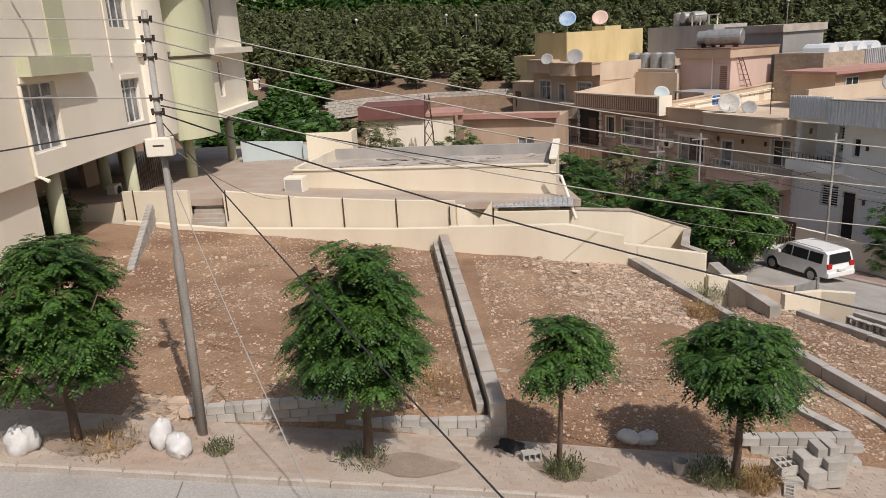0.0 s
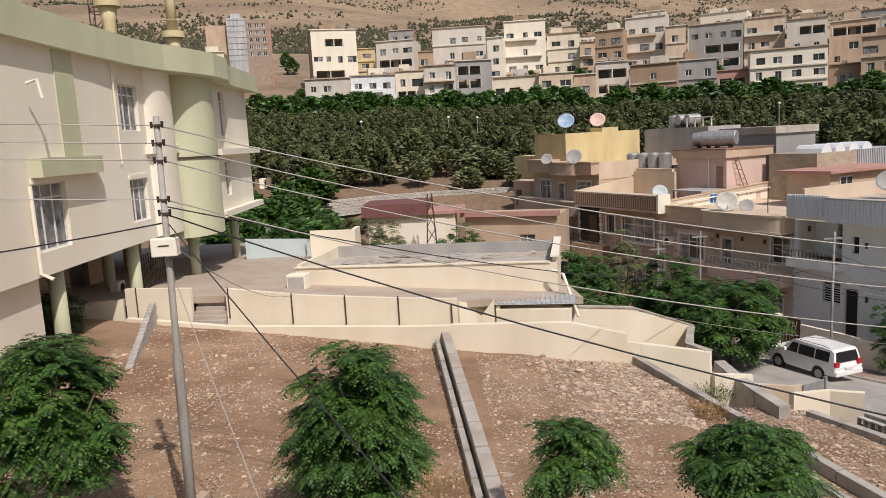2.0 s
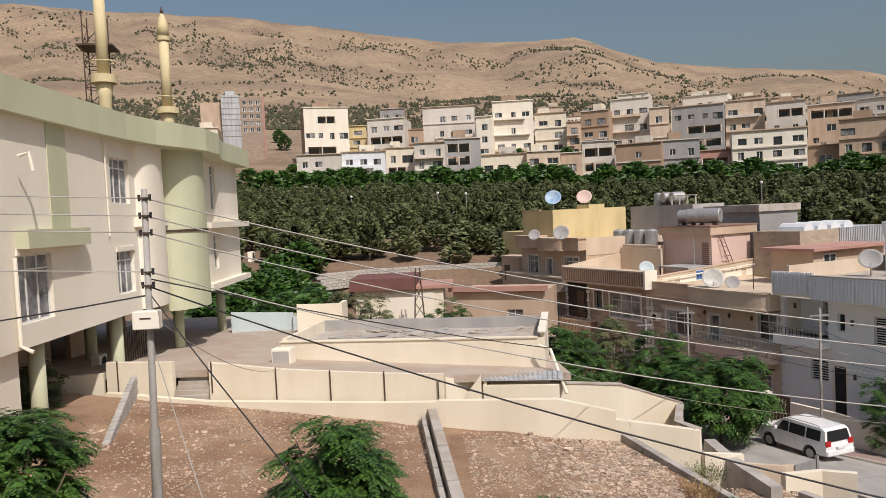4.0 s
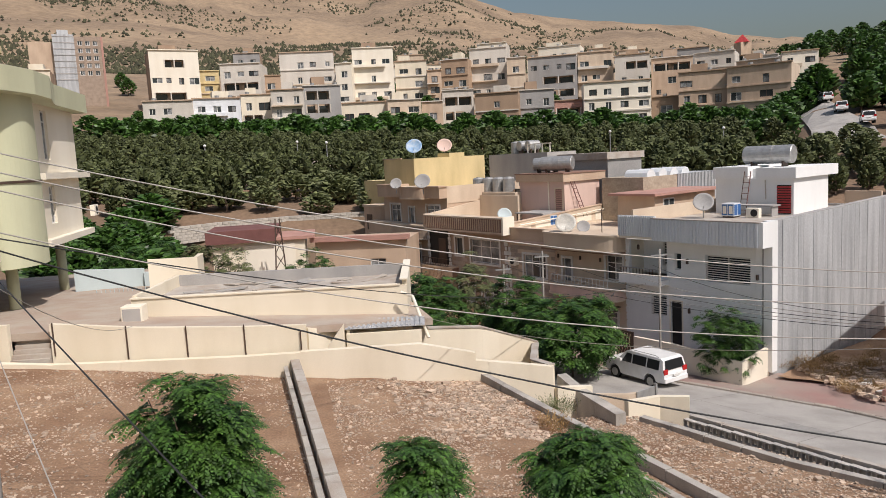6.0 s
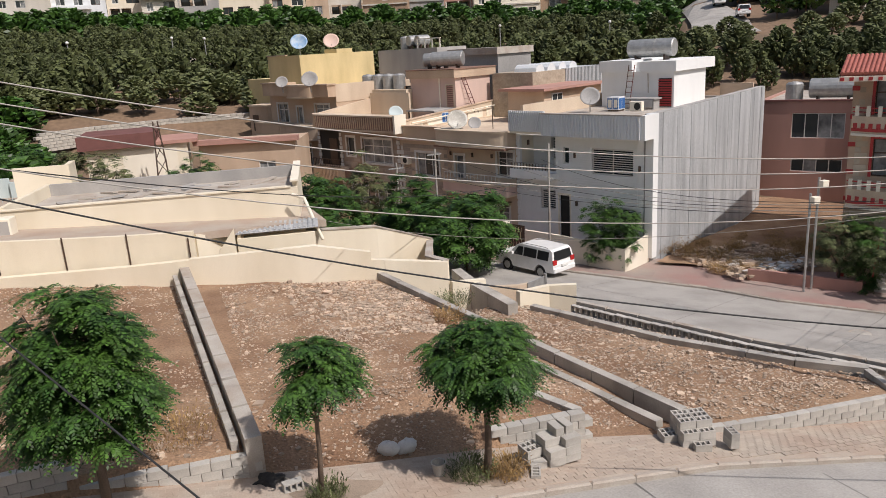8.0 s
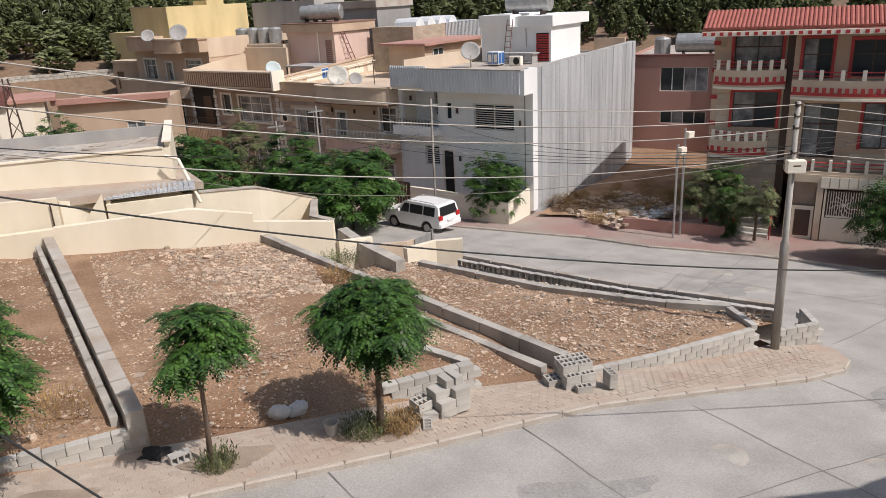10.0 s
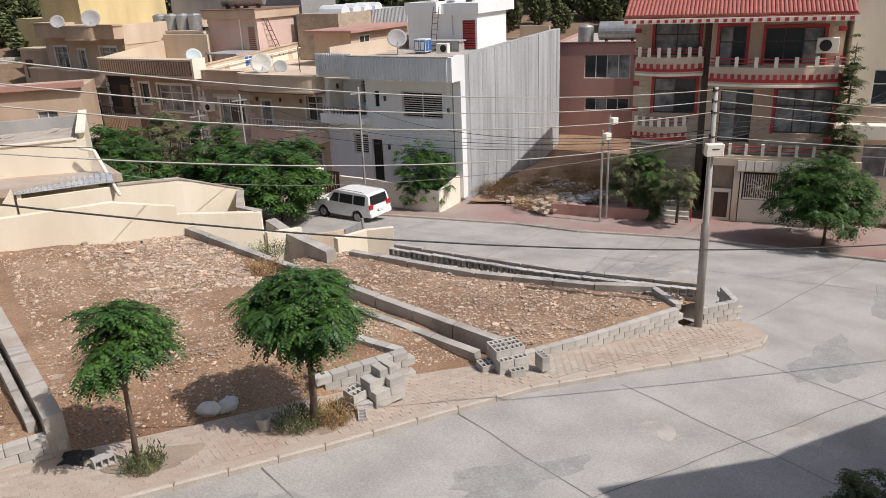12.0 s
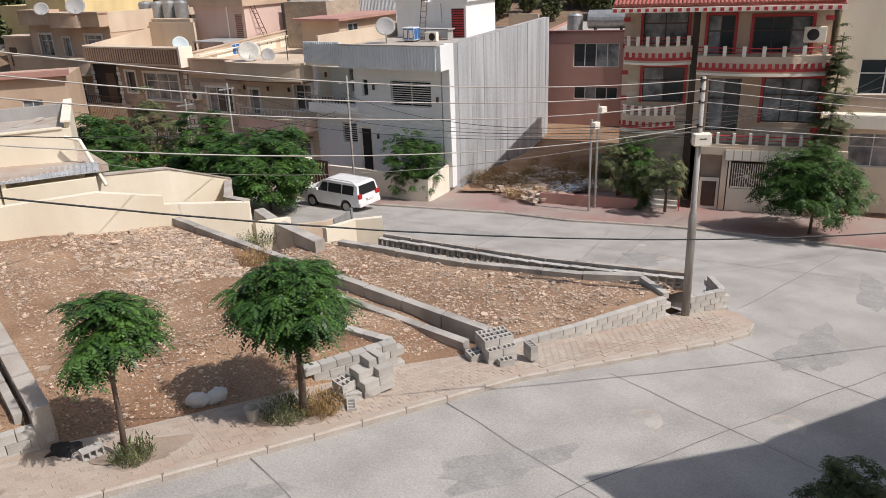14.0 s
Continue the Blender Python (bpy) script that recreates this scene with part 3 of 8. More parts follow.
# ---- stones on the plots ----
def stones(name, n, place, zf, size, label, material="rubble"):
    """Loose angular chips, one mesh of many small lumps."""
    rng = np.random.default_rng(sum(map(ord, name + label)))
    base = np.array([(-1, -1, -1), (1, -1, -1), (1, 1, -1), (-1, 1, -1), (-1, -1, 1), (1, -1, 1), (1, 1, 1), (-1, 1, 1)], float)
    quads = np.array([(3, 2, 1, 0), (4, 5, 6, 7), (0, 1, 5, 4), (1, 2, 6, 5), (2, 3, 7, 6), (3, 0, 4, 7)])
    vs, fs, k = [], [], 0
    while k < n:
        x, y = place(rng)
        s = size * rng.lognormal(0, 0.55) * np.array([1.0, rng.uniform(0.5, 1), rng.uniform(0.25, 0.6)])
        v = base * s * rng.uniform(0.55, 1.0, (8, 3))
        a = rng.uniform(0, 6.28)
        c, d = math.cos(a), math.sin(a)
        v = v @ np.array([[c, d, 0], [-d, c, 0], [0, 0, 1]])
        vs.append(v + np.array([x, y, zf(x, y) + s[2] * 0.5]))
        fs.append(quads + 8 * k)
        k += 1
    me = bpy.data.meshes.new(name)
    me.from_pydata(np.concatenate(vs).tolist(), [], np.concatenate(fs).tolist())
    me.materials.append(M[material])
    return tagged(new(name, me), label, "stones", kind="stuff")


def within(x0, x1, y0, y1, f=None):
    def go(rng):
        while True:
            x, y = rng.uniform(x0, x1), rng.uniform(y0, y1)
            if f is None or f(x, y, rng):
                return x, y
    return go


clump = lambda x, y, rng: noise.noise(Vector((x * 0.35, y * 0.35, 7))) + rng.uniform(-0.45, 0.45) > 0.0
stones("loose_stones", 15000, within(-12.3, 0.3, 14.3, 30.0, clump), plot_z, 0.018, "pale stone chips strewn over the plot")
stones("loose_stones", 15000, within(1.2, 10.4, 14.0, 28.2, lambda x, y, r: x < 11.2 - 0.257 * (y - 13.5) and clump(x, y, r)), plot_z, 0.0165, "pale limestone chips strewn over the middle plot")
stones("loose_stones", 6500, within(3.5, 8.0, 21.0, 28.3, lambda x, y, r: x < 10.9 - 0.257 * (y - 13.5) and (x - 2.5) * 0.25 + (y - 21) * 0.1 > r.uniform(0, 1.3)), plot_z, 0.026, "pile of pale rubble at the back of the plot")
stones("loose_stones", 15000, within(9.6, 18.6, 13.0, 26.0, lambda x, y, r: x > 11.9 - 0.257 * (y - 13.5) and x < 18.4 - 0.42 * (y - 13) and y > 13.6 - 0.15 * (x - 10.6)), plot3_z, 0.019, "pale rubble over the lower plot")
stones("loose_stones", 1300, within(12.5, 19.6, 13.2, 25.4, lambda x, y, r: 18.4 - 0.45 * (y - 13) < x < 19.1 - 0.42 * (y - 13)), lambda x, y: -1.93 - 0.05 * (y - 13), 0.04, "broken stone fill between the two edgings")
stones("loose_stones", 500, within(-7.0, -5.3, 13.9, 14.8), lambda x, y: plot_z(x, y), 0.045, "heap of broken stone beside the street tree")
sheet("edging_fill", [(18.4, 13.2), (19.2, 13.0), (14.4, 24.4), (13.0, 25.2)], 0, M["soil"], "stony soil between the edgings", "soil", zf=lambda x, y: -1.96 - 0.05 * (y - 13))


# ---- block stacks and single things on the footway ----
def stack(name, x, y, rz, rows, label, mesh=BLOCK):
    t = thing(name, x, y, road_z(x, y) + 0.15, rz, label, "block pile")
    for bx, by, bz, r, hol in rows:
        shared("concrete_block", HOLLOW if hol else BLOCK, pose(bx, by, bz, 0, 0, r + random.uniform(-4, 4)), t)
    return t


A = [(0.45, 0.2 * j, 0.195 * k, 0, False) for j in range(3) for k in range(3)] + [(0.05, 0.2 * j, 0.195 * k, 0, False) for j in range(3) for k in range(3 - (j == 0))]
A += [(-0.4, 0.05, 0.0, 0, False), (-0.4, 0.28, 0.0, 0, True), (-0.4, 0.5, 0.0, 0, True), (-0.36, 0.3, 0.195, 5, True), (-0.36, 0.5, 0.195, 0, True), (0.25, 0.3, 0.585, 90, False), (0.5, 0.3, 0.585, 88, False), (-0.62, -0.25, 0.0, 60, True)]
stack("block_pile", 7.1, 12.55, 5, A, "stack of grey concrete blocks on the footway")
B = [(0.4 * i, 0.2 * j, 0.195 * k, 0, True) for i in range(2) for j in range(4) for k in range(3 if j > 0 else 2)]
B += [(0.95, -0.15, 0.0, 90, True), (0.95, -0.15, 0.195, 88, True), (0.2, -0.25, 0.0, 0, True), (-0.35, 0.5, 0, 0, True), (-0.35, 0.3, 0, 4, True)]
stack("block_pile", 10.7, 12.55, -14, B, "stack of hollow grey concrete blocks on the footway")
one = thing("hollow_block", 1.55, 13.15, road_z(1.55, 13.15) + 0.15, 8, "single hollow concrete block on its side on the footway", "concrete block")
shared("body", HOLLOW, pose(0, 0, 0.1, 90, 0, 0), one)


def lumpy(r, seed, squash=(1, 1, 1), bump=0.25, sub=3):
    bm = bmesh.new()
    bmesh.ops.create_icosphere(bm, subdivisions=sub, radius=1)
    for v in bm.verts:
        k = 1 + bump * noise.noise(v.co * 1.6 + Vector((seed, 0, 0))) + 0.3 * abs(noise.noise(v.co * 3.4 + Vector((3, 0, seed)))) + 0.12 * noise.noise(v.co * 6 + Vector((0, seed, 0)))
        v.co = Vector((v.co.x * squash[0], v.co.y * squash[1], max(v.co.z, -0.75) * squash[2])) * r * k
    return bm


def sack(x, y, r, squash, seed, label, z=None):
    t = thing("sack", x, y, (road_z(x, y) + 0.14 if z is None else z), seed * 40, label, "sack", "filled sacks")
    part("body", lumpy(r, seed, squash), M["plastic"], t, smooth=True).location = (0, 0, r * squash[2] * 0.72)
    neck = lumpy(r * 0.3, seed + 9, (1.2, 0.6, 0.8), 0.5, 2)
    part("tied_neck", neck, M["plastic"], t, smooth=True).location = (0, 0, r * squash[2] * 1.62)
    return t


sack(-8.1, 12.2, 0.27, (1, 0.8, 1.15), 1, "full white woven sack standing by the kerb")
sack(-5.7, 12.75, 0.26, (0.95, 0.7, 1.3), 2, "full white woven sack leaning by the pole")
sack(-5.3, 12.5, 0.28, (1.25, 0.8, 0.8), 3, "slumped white woven sack by the pole")
sack(3.85, 14.15, 0.21, (1.1, 0.8, 0.8), 4, "crumpled white plastic bag on the plot's edge", plot_z(3.65, 14.15) - 0.05)
sack(4.25, 14.15, 0.22, (1.1, 0.8, 0.8), 5, "crumpled white plastic bag on the plot's edge", plot_z(4.05, 14.15) - 0.05)
bk = thing("bucket", 4.55, 12.85, road_z(4.55, 12.85) + 0.14, 0, "grey plastic bucket beside the tree pit", "bucket")
bm = tube([(0, 0, 0), (0, 0, 0.3)], [0.12, 0.15], 16)
bmesh.ops.delete(bm, geom=[f for f in bm.faces if len(f.verts) > 4 and f.calc_center_median().z > 0.2], context="FACES")
part("body", bm, M["block"], bk).modifiers.new("s", "SOLIDIFY").thickness = 0.01
part("rim", tube([(0.155 * math.cos(a), 0.155 * math.sin(a), 0.3) for a in np.linspace(0, 6.2832, 17)], 0.012, 6), M["block"], bk)
rb = thing("rubbish_sack", 1.15, 13.6, road_z(1.15, 13.6) + 0.12, 0, "crumpled black plastic sheeting by the wall's end", "rubbish")
part("body", lumpy(0.3, 11, (1, 0.8, 0.45), 0.7), M["dark"], rb)


# ---- foliage ----
def crown_mesh(name, seed, rx, rz, clumps, fronds, leaflets, flen, lsize, material, droop=0.55, shape=1.0, shell=0.6):
    """A crown of umbrella-like sprays: each spray is a whorl of drooping compound leaves with folded leaflets."""
    rng = np.random.default_rng(seed)
    V, F = [], []
    for c in range(clumps):
        while True:
            p = rng.normal(size=3)
            p /= np.linalg.norm(p)
            if p[2] > -0.8:
                break
        rad = (rng.uniform(shell, 1.0) if rng.uniform() < 0.8 else rng.uniform(0.2, shell)) * (1 + 0.14 * math.sin(3 * math.atan2(p[1], p[0]) + seed) + 0.10 * math.sin(5 * p[2] + 2 * seed))
        w = 1.0 if p[2] < 0 else 1 - (1 - 1 / shape) * p[2] ** 1.2
        centre = np.array([p[0] * rx * rad * w, p[1] * rx * rad * w, p[2] * rz * rad])
        a0 = rng.uniform(0, 6.283)
        tone = rng.uniform(0.8, 1.15)
        for f in range(fronds):
            a = a0 + f * 2.39996 + rng.uniform(-0.25, 0.25)
            up = rng.uniform(-0.15, 0.55)
            d = np.array([math.cos(a), math.sin(a), up]) + p * np.array([0.75, 0.75, 0.35])
            d /= np.linalg.norm(d)
            side = np.cross(d, (0, 0, 1.0))
            side /= np.linalg.norm(side) + 1e-6
            L = flen * rng.uniform(0.6, 1.15) * tone
            start = centre + rng.normal(size=3) * 0.035 * rx
            for k in range(leaflets):
                t = (k + 1.5) / (leaflets + 0.5)
                q = start + d * L * t + np.array([0, 0, -droop * L * t * t])
                sgn = 1 if k % 2 else -1
                ax = side * sgn * 0.9 + d * 0.55 + np.array([0, 0, -0.30 - 0.5 * droop * t]) + rng.normal(size=3) * 0.10
                ax /= np.linalg.norm(ax)
                wd = np.cross(ax, np.array([0, 0, 1.0]) + 0.4 * d)
                wd = wd / (np.linalg.norm(wd) + 1e-6) + rng.normal(size=3) * 0.12
                s = lsize * rng.uniform(0.8, 1.2) * (1.15 - 0.5 * abs(t - 0.45))
                b = len(V)
                V += [q, q + ax * s * 0.45 + wd * s * 0.25, q + ax * s, q + ax * s * 0.45 - wd * s * 0.25]
                F.append((b, b + 1, b + 2, b + 3))
    me = bpy.data.meshes.new(name)
    me.from_pydata([tuple(v) for v in V], [], F)
    me.materials.append(M[material])
    return me


def tree(name, x, y, z, trunk_h, trunk_r, rx, zc, rz, seed, label, category="tree", group="", clumps=60, fronds=14, leaflets=19, flen=0.48, lsize=0.092, material="leaf", shape=1.0, lean=(0, 0), kinds=None):
    t = thing(name, x, y, z, 0, label, category, group)
    rng = random.Random(seed)
    top = Vector((lean[0], lean[1], zc))
    bm = tube([(0, 0, -0.15), (lean[0] * 0.3 + 0.02, lean[1] * 0.3, trunk_h * 0.5), (lean[0] * 0.6, lean[1] * 0.6, trunk_h), tuple(top)], [trunk_r * 1.3, trunk_r, trunk_r * 0.85, trunk_r * 0.3], 9)
    part("trunk", bm, M["bark"], t, smooth=True)
    for k in range(7):
        a = k * 2.4 + rng.uniform(-0.3, 0.3)
        h = trunk_h * rng.uniform(0.85, 1.1) + 0.25 * rz * (k % 3)
        b = Vector((lean[0] * 0.6, lean[1] * 0.6, h))
        e = Vector((lean[0] + rx * 0.75 * math.cos(a), lean[1] + rx * 0.75 * math.sin(a), zc + rz * rng.uniform(-0.1, 0.7)))
        part("limb", tube([b, b.lerp(e, 0.5) + Vector((0, 0, 0.1 * rz)), e], [trunk_r * 0.5, trunk_r * 0.3, trunk_r * 0.1], 6), M["bark"], t, smooth=True)
    me = crown_mesh("crown", seed, rx, rz, clumps, fronds, leaflets, flen, lsize, material, shape=shape)
    c = new("crown", me)
    c.parent, c.location = t, (lean[0], lean[1], zc)
    return t


def ground_at(x, y):
    return road_z(x, y) + 0.14


tree("street_tree", -7.4, 12.8, ground_at(-7.4, 12.8), 0.95, 0.09, 1.42, 2.75, 1.6, 3, "dense dark green chinaberry tree on the footway, full to the ground", "tree", "street trees", clumps=210, fronds=13, shape=1.7)
tree("street_tree", -1.72, 12.8, ground_at(-1.72, 12.8), 1.15, 0.09, 1.16, 2.95, 1.55, 5, "tall dense green chinaberry tree on the footway", "tree", "street trees", clumps=230, fronds=13, shape=1.45, lean=(0.06, 0))
tree("street_tree", 2.05, 12.7, ground_at(2.05, 12.7), 1.55, 0.05, 0.68, 2.55, 0.62, 8, "small young chinaberry tree with a thin open crown", "tree", "street trees", clumps=54, fronds=13, lean=(0.12, 0), shape=1.15)
tree("street_tree", 5.5, 12.5, ground_at(5.5, 12.5), 1.45, 0.075, 1.0, 2.62, 0.82, 13, "round-headed green chinaberry tree on the footway", "tree", "street trees", clumps=140, fronds=13, lean=(0.1, 0), shape=1.25)


def tuft(name, x, y, z, r, h, n, material, seed, label, category="weeds"):
    """A clump of upright blades and leaves."""
    rng = np.random.default_rng(seed)
    V, F = [], []
    for k in range(3 * n):
        a, rr = rng.uniform(0, 6.28), r * math.sqrt(rng.uniform(0, 1))
        p = np.array([rr * math.cos(a), rr * math.sin(a), 0.0])
        d = np.array([math.cos(a) * rng.uniform(0, 0.8), math.sin(a) * rng.uniform(0, 0.8), 1.0])
        L = h * rng.uniform(0.35, 1.0)
        s = np.array([-math.sin(a + rng.uniform(-1, 1)), math.cos(a), 0]) * rng.uniform(0.007, 0.018)
        mid = p + d * L * rng.uniform(0.4, 0.9) + rng.normal(size=3) * 0.03
        b = len(V)
        d = d + rng.normal(size=3) * 0.5
        V += [mid - d * 0.025, mid + s, mid + d * 0.045, mid - s, p - s * 0.15, p + s * 0.15, mid]
        F += [(b, b + 1, b + 2, b + 3), (b + 4, b + 5, b + 6)]
    me = bpy.data.meshes.new(name)
    me.from_pydata([tuple(v) for v in V], [], F)
    me.materials.append(M[material])
    ob = new(name, me)
    ob.location = (x, y, z)
    return tagged(ob, label, category, kind="stuff")


tuft("weed_clump", 2.15, 12.5, ground_at(2.1, 12.5), 0.3, 0.4, 260, "bush", 1, "dusty green weeds at the foot of the young tree")
tuft("weed_clump", 5.2, 12.6, ground_at(5.3, 12.6), 0.42, 0.45, 420, "bush", 2, "overgrown weeds round the tree's foot")
tuft("weed_clump", 5.9, 12.45, ground_at(5.9, 12.4), 0.4, 0.4, 420, "dry", 3, "dry brown grass beside the block pile")
tuft("weed_clump", -1.8, 12.6, ground_at(-1.8, 12.6), 0.5, 0.2, 160, "bush", 4, "sparse weeds in the tree pit")
tuft("weed_clump", -6.8, 12.6, ground_at(-6.8, 12.6), 0.7, 0.2, 200, "dry", 5, "sparse dry weeds in the tree pit")
tuft("weed_clump", -4.6, 12.65, ground_at(-4.6, 12.6), 0.25, 0.25, 120, "bush", 6, "small weeds beside the sack")
tuft("weed_clump", -0.5, 15.2, plot_z(-0.5, 15.2), 0.8, 0.55, 260, "dry", 7, "dry stalks along the dividing wall")
tuft("weed_clump", 8.35, 22.3, plot_z(8.35, 22.3), 0.45, 0.6, 200, "dry", 8, "dry brushwood beside the plot wall")
tuft("weed_clump", 9.6, 25.3, -1.6, 0.7, 0.6, 380, "bush", 9, "pale green shrub between the walls", "shrub")
tuft("weed_clump", -4.0, 18.4, plot_z(-4.0, 18.4), 0.25, 0.6, 12, "dry", 10, "dry stick standing in the soil")
for px, py, rx, ry in ((-7.2, 12.7, 1.0, 0.5), (-0.9, 12.55, 1.0, 0.45), (2.4, 12.75, 0.9, 0.45), (5.6, 12.5, 0.95, 0.45)):
    pts = [(px + rx * (1 + 0.15 * math.sin(3 * a)) * math.cos(a), py + ry * (1 + 0.2 * math.cos(4 * a)) * math.sin(a)) for a in np.linspace(0, 6.2832, 19)[:-1]]
    sheet("tree_pit", pts, 0.152, M["paving_base"], "bare earth round a street tree", "soil")


# ---- poles and wires ----
def street_pole(x, y, z, top, r0, r1, box_z, box_rz, label, brackets):
    t = thing("utility_pole", x, y, z, 0, label, "utility pole", "utility poles")
    tx, ty, tz = top
    part("pole", tube([(0, 0, -0.3), (tx * 0.45, ty * 0.45, tz * 0.45), (tx * 0.46, ty * 0.46, tz * 0.46), (tx, ty, tz)], [r0, r0 * 0.98, r1, r1 * 0.8], 14), M["pole"], t, smooth=True)
    k = box_z / tz
    b = part("meter_box", box((-0.24, -0.2, -0.17), (0.24, 0.04, 0.17), 0.015), M["white"], t, "cream painted meter box")
    b.matrix_basis = pose(tx * k, ty * k - 0.06, box_z, 0, 0, box_rz)
    part("slot", box((-0.1, -0.206, 0.02), (0.1, -0.2, 0.05)), M["brownmetal"], b)
    for h in brackets:
        k = h / tz
        a = part("bracket", box((-0.085, -0.085, -0.018), (0.085, 0.085, 0.018)), M["brownmetal"], t)
        a.location = (tx * k, ty * k, h)
        for s in (-1, 1):
            i = part("insulator", tube([(s * 0.1, 0, -0.05), (s * 0.1, 0, 0.07)], [0.022, 0.03], 8), M["rubber"], a)
    return t


street_pole(-5.13, 13.35, 0.78, (0.03, 0.37, 8.2), 0.10, 0.068, 5.78, 4, "leaning grey steel utility pole with a meter box", (8.03, 7.7, 7.38, 6.65, 6.4))
street_pole(18.05, 12.3, -2.2, (-0.05, 0.06, 7.15), 0.125, 0.085, 5.45, -35, "grey steel utility pole at the street corner", (7.08, 6.78, 6.47, 5.8))


def cable(name, a, b, sag, r, material, label, n=14):
    """A hanging cable from a to b."""
    a, b = Vector(a), Vector(b)
    pts = [a.lerp(b, k / n) - Vector((0, 0, sag * 4 * (k / n) * (1 - k / n))) for k in range(n + 1)]
    return tagged(part(name, tube(pts, r, 5), M[material], smooth=True), label, "cable", "overhead cables")


P1, P2 = Vector((-5.1, 13.72, 0)), Vector((18.0, 12.36, 0))
for k, (z1, z2) in enumerate(((8.81, 4.88), (8.48, 4.58), (8.17, 4.27), (7.43, 3.6))):
    cable("overhead_wire", (-5.1, 13.72, z1), (-45.0, 13.5, z1 + 5.5 - 0.1 * k), 0.8, 0.012, "wirepale", "bare overhead wire along the street")
    cable("overhead_wire", (18.0, 12.36, z2), (62.0, 6.0, z2 - 5.6), 0.7, 0.012, "wirepale", "bare overhead wire along the street")
for k, (z1, z2) in enumerate(((8.81, 4.88), (8.48, 4.58), (8.17, 4.27), (7.43, 3.6))):
    cable("overhead_wire", (-5.1, 13.72, z1), (18.0, 12.36, z2), 0.72 + 0.05 * k, 0.013, "wirepale", "bare overhead wire between the street poles", 20)
cable("power_cable", (-5.1, 13.70, 7.15), (34.0, 1.5, 2.0), 2.1, 0.016, "wire", "thick black power cable over the plots", 24)
cable("power_cable", (-5.1, 13.70, 7.3), (24.0, 44.0, -0.6), 1.2, 0.014, "wire", "black power cable to the far houses", 24)
cable("power_cable", (-5.1, 13.70, 7.0), (-40.0, 17.0, 8.0), 1.5, 0.016, "wire", "thick black power cable along the street", 24)
cable("service_cable", (-5.1, 13.70, 7.0), (5.4, -0.95, 1.5), 0.2, 0.012, "wire", "black service cable down to the near house", 18)
cable("service_cable", (-5.1, 13.70, 6.0), (2.4, -0.95, 1.4), 0.4, 0.009, "wirepale", "thin pale service wire to the near house", 18)
cable("service_cable", (-5.1, 13.70, 6.6), (-6.0, 29.8, 2.3), 0.5, 0.01, "wirepale", "thin wire down to the yard wall", 12)
cable("overhead_wire", (5.2, 31.2, 1.4), (18.0, 12.36, 3.5), 0.9, 0.010, "wirepale", "thin pale wire across the plots", 20)
for k in range(5):
    cable("overhead_wire", (18.0, 12.36, 3.3 + 0.12 * k), (14.5 + 1.2 * k, 48.0 - 3.0 * k, 0.6 + 0.3 * k), 0.9, 0.011, "wirepale" if k % 2 else "wire", "wire from the corner pole to the far houses", 16)
    cable("overhead_wire", (18.0, 12.36, 3.4 + 0.14 * k), (37.0 + 1.5 * k, 24.0 - 2.0 * k, 0.5 + 0.5 * k), 0.5, 0.010, "wire", "service wire to the street-side houses", 12)


# ---- cream yard walls behind the plots ----
def wall(name, pts, thick, z0, z1, material, label, cap=False):
    t = thing(name, 0, 0, 0, 0, label, "wall", kind="structure")
    part("wall_body", wallrun(pts, thick, z0, z1), M[material], t)
    if cap:
        zz = z1 if isinstance(z1, (list, tuple)) else [z1] * len(pts)
        part("coping", wallrun(pts, thick + 0.08, zz, [z + 0.06 for z in zz]), M["kerb"], t)
    return t


wall("boundary_wall", [(-13.7, 31.1), (-9.2, 30.4), (-1.9, 29.32), (0.3, 29.0)], 0.3, -1.0, [1.38, 0.95, 0.78, 0.78], "cream", "long cream plastered wall at the back of the plots")
wall("boundary_wall", [(0.3, 29.0), (5.0, 28.3), (7.2, 28.0)], 0.3, -2.2, [0.82, 0.82, 0.3], "cream", "cream plastered wall behind the middle plot")
wall("boundary_wall", [(7.2, 28.0), (10.3, 27.55)], 0.3, -3.2, [-0.02, -0.5], "cream", "cream plastered wall stepping down the slope")
wall("yard_wall", [(-26.0, 30.4), (-14.0, 31.6)], 0.22, -0.5, [2.0, 2.1], "cream", "cream plastered plinth of the mosque yard")
wall("yard_wall", [(-13.9, 31.75), (-10.9, 31.3)], 0.22, -0.5, [2.55, 2.5], "cream", "cream plastered yard wall with iron posts")
wall("yard_wall", [(-9.3, 31.05), (-6.0, 30.5), (-2.0, 29.95), (0.6, 29.6)], 0.22, -0.5, [2.45, 2.1, 1.85, 1.75], "cream", "cream plastered yard wall with iron posts")
for x, y, z in ((-13.4, 31.55, 2.6), (-9.2, 30.9, 2.5), (-6.4, 30.42, 2.2), (-4.1, 30.08, 2.05), (-1.85, 29.78, 1.95), (0.35, 29.45, 1.55)):
    p = thing("iron_post", x, y, 0, 0, "thin rusty iron post against the yard wall", "post", "iron posts")
    part("post", tube([(0, 0, z - 1.35), (0, 0, z)], 0.03, 6), M["brownmetal"], p)
patio = wall("patio_wall", [(0.6, 29.7), (2.4, 31.0), (5.2, 31.3)], 0.22, -1.5, [1.6, 1.0, 0.95], "cream", "cream wall round the lower yard")
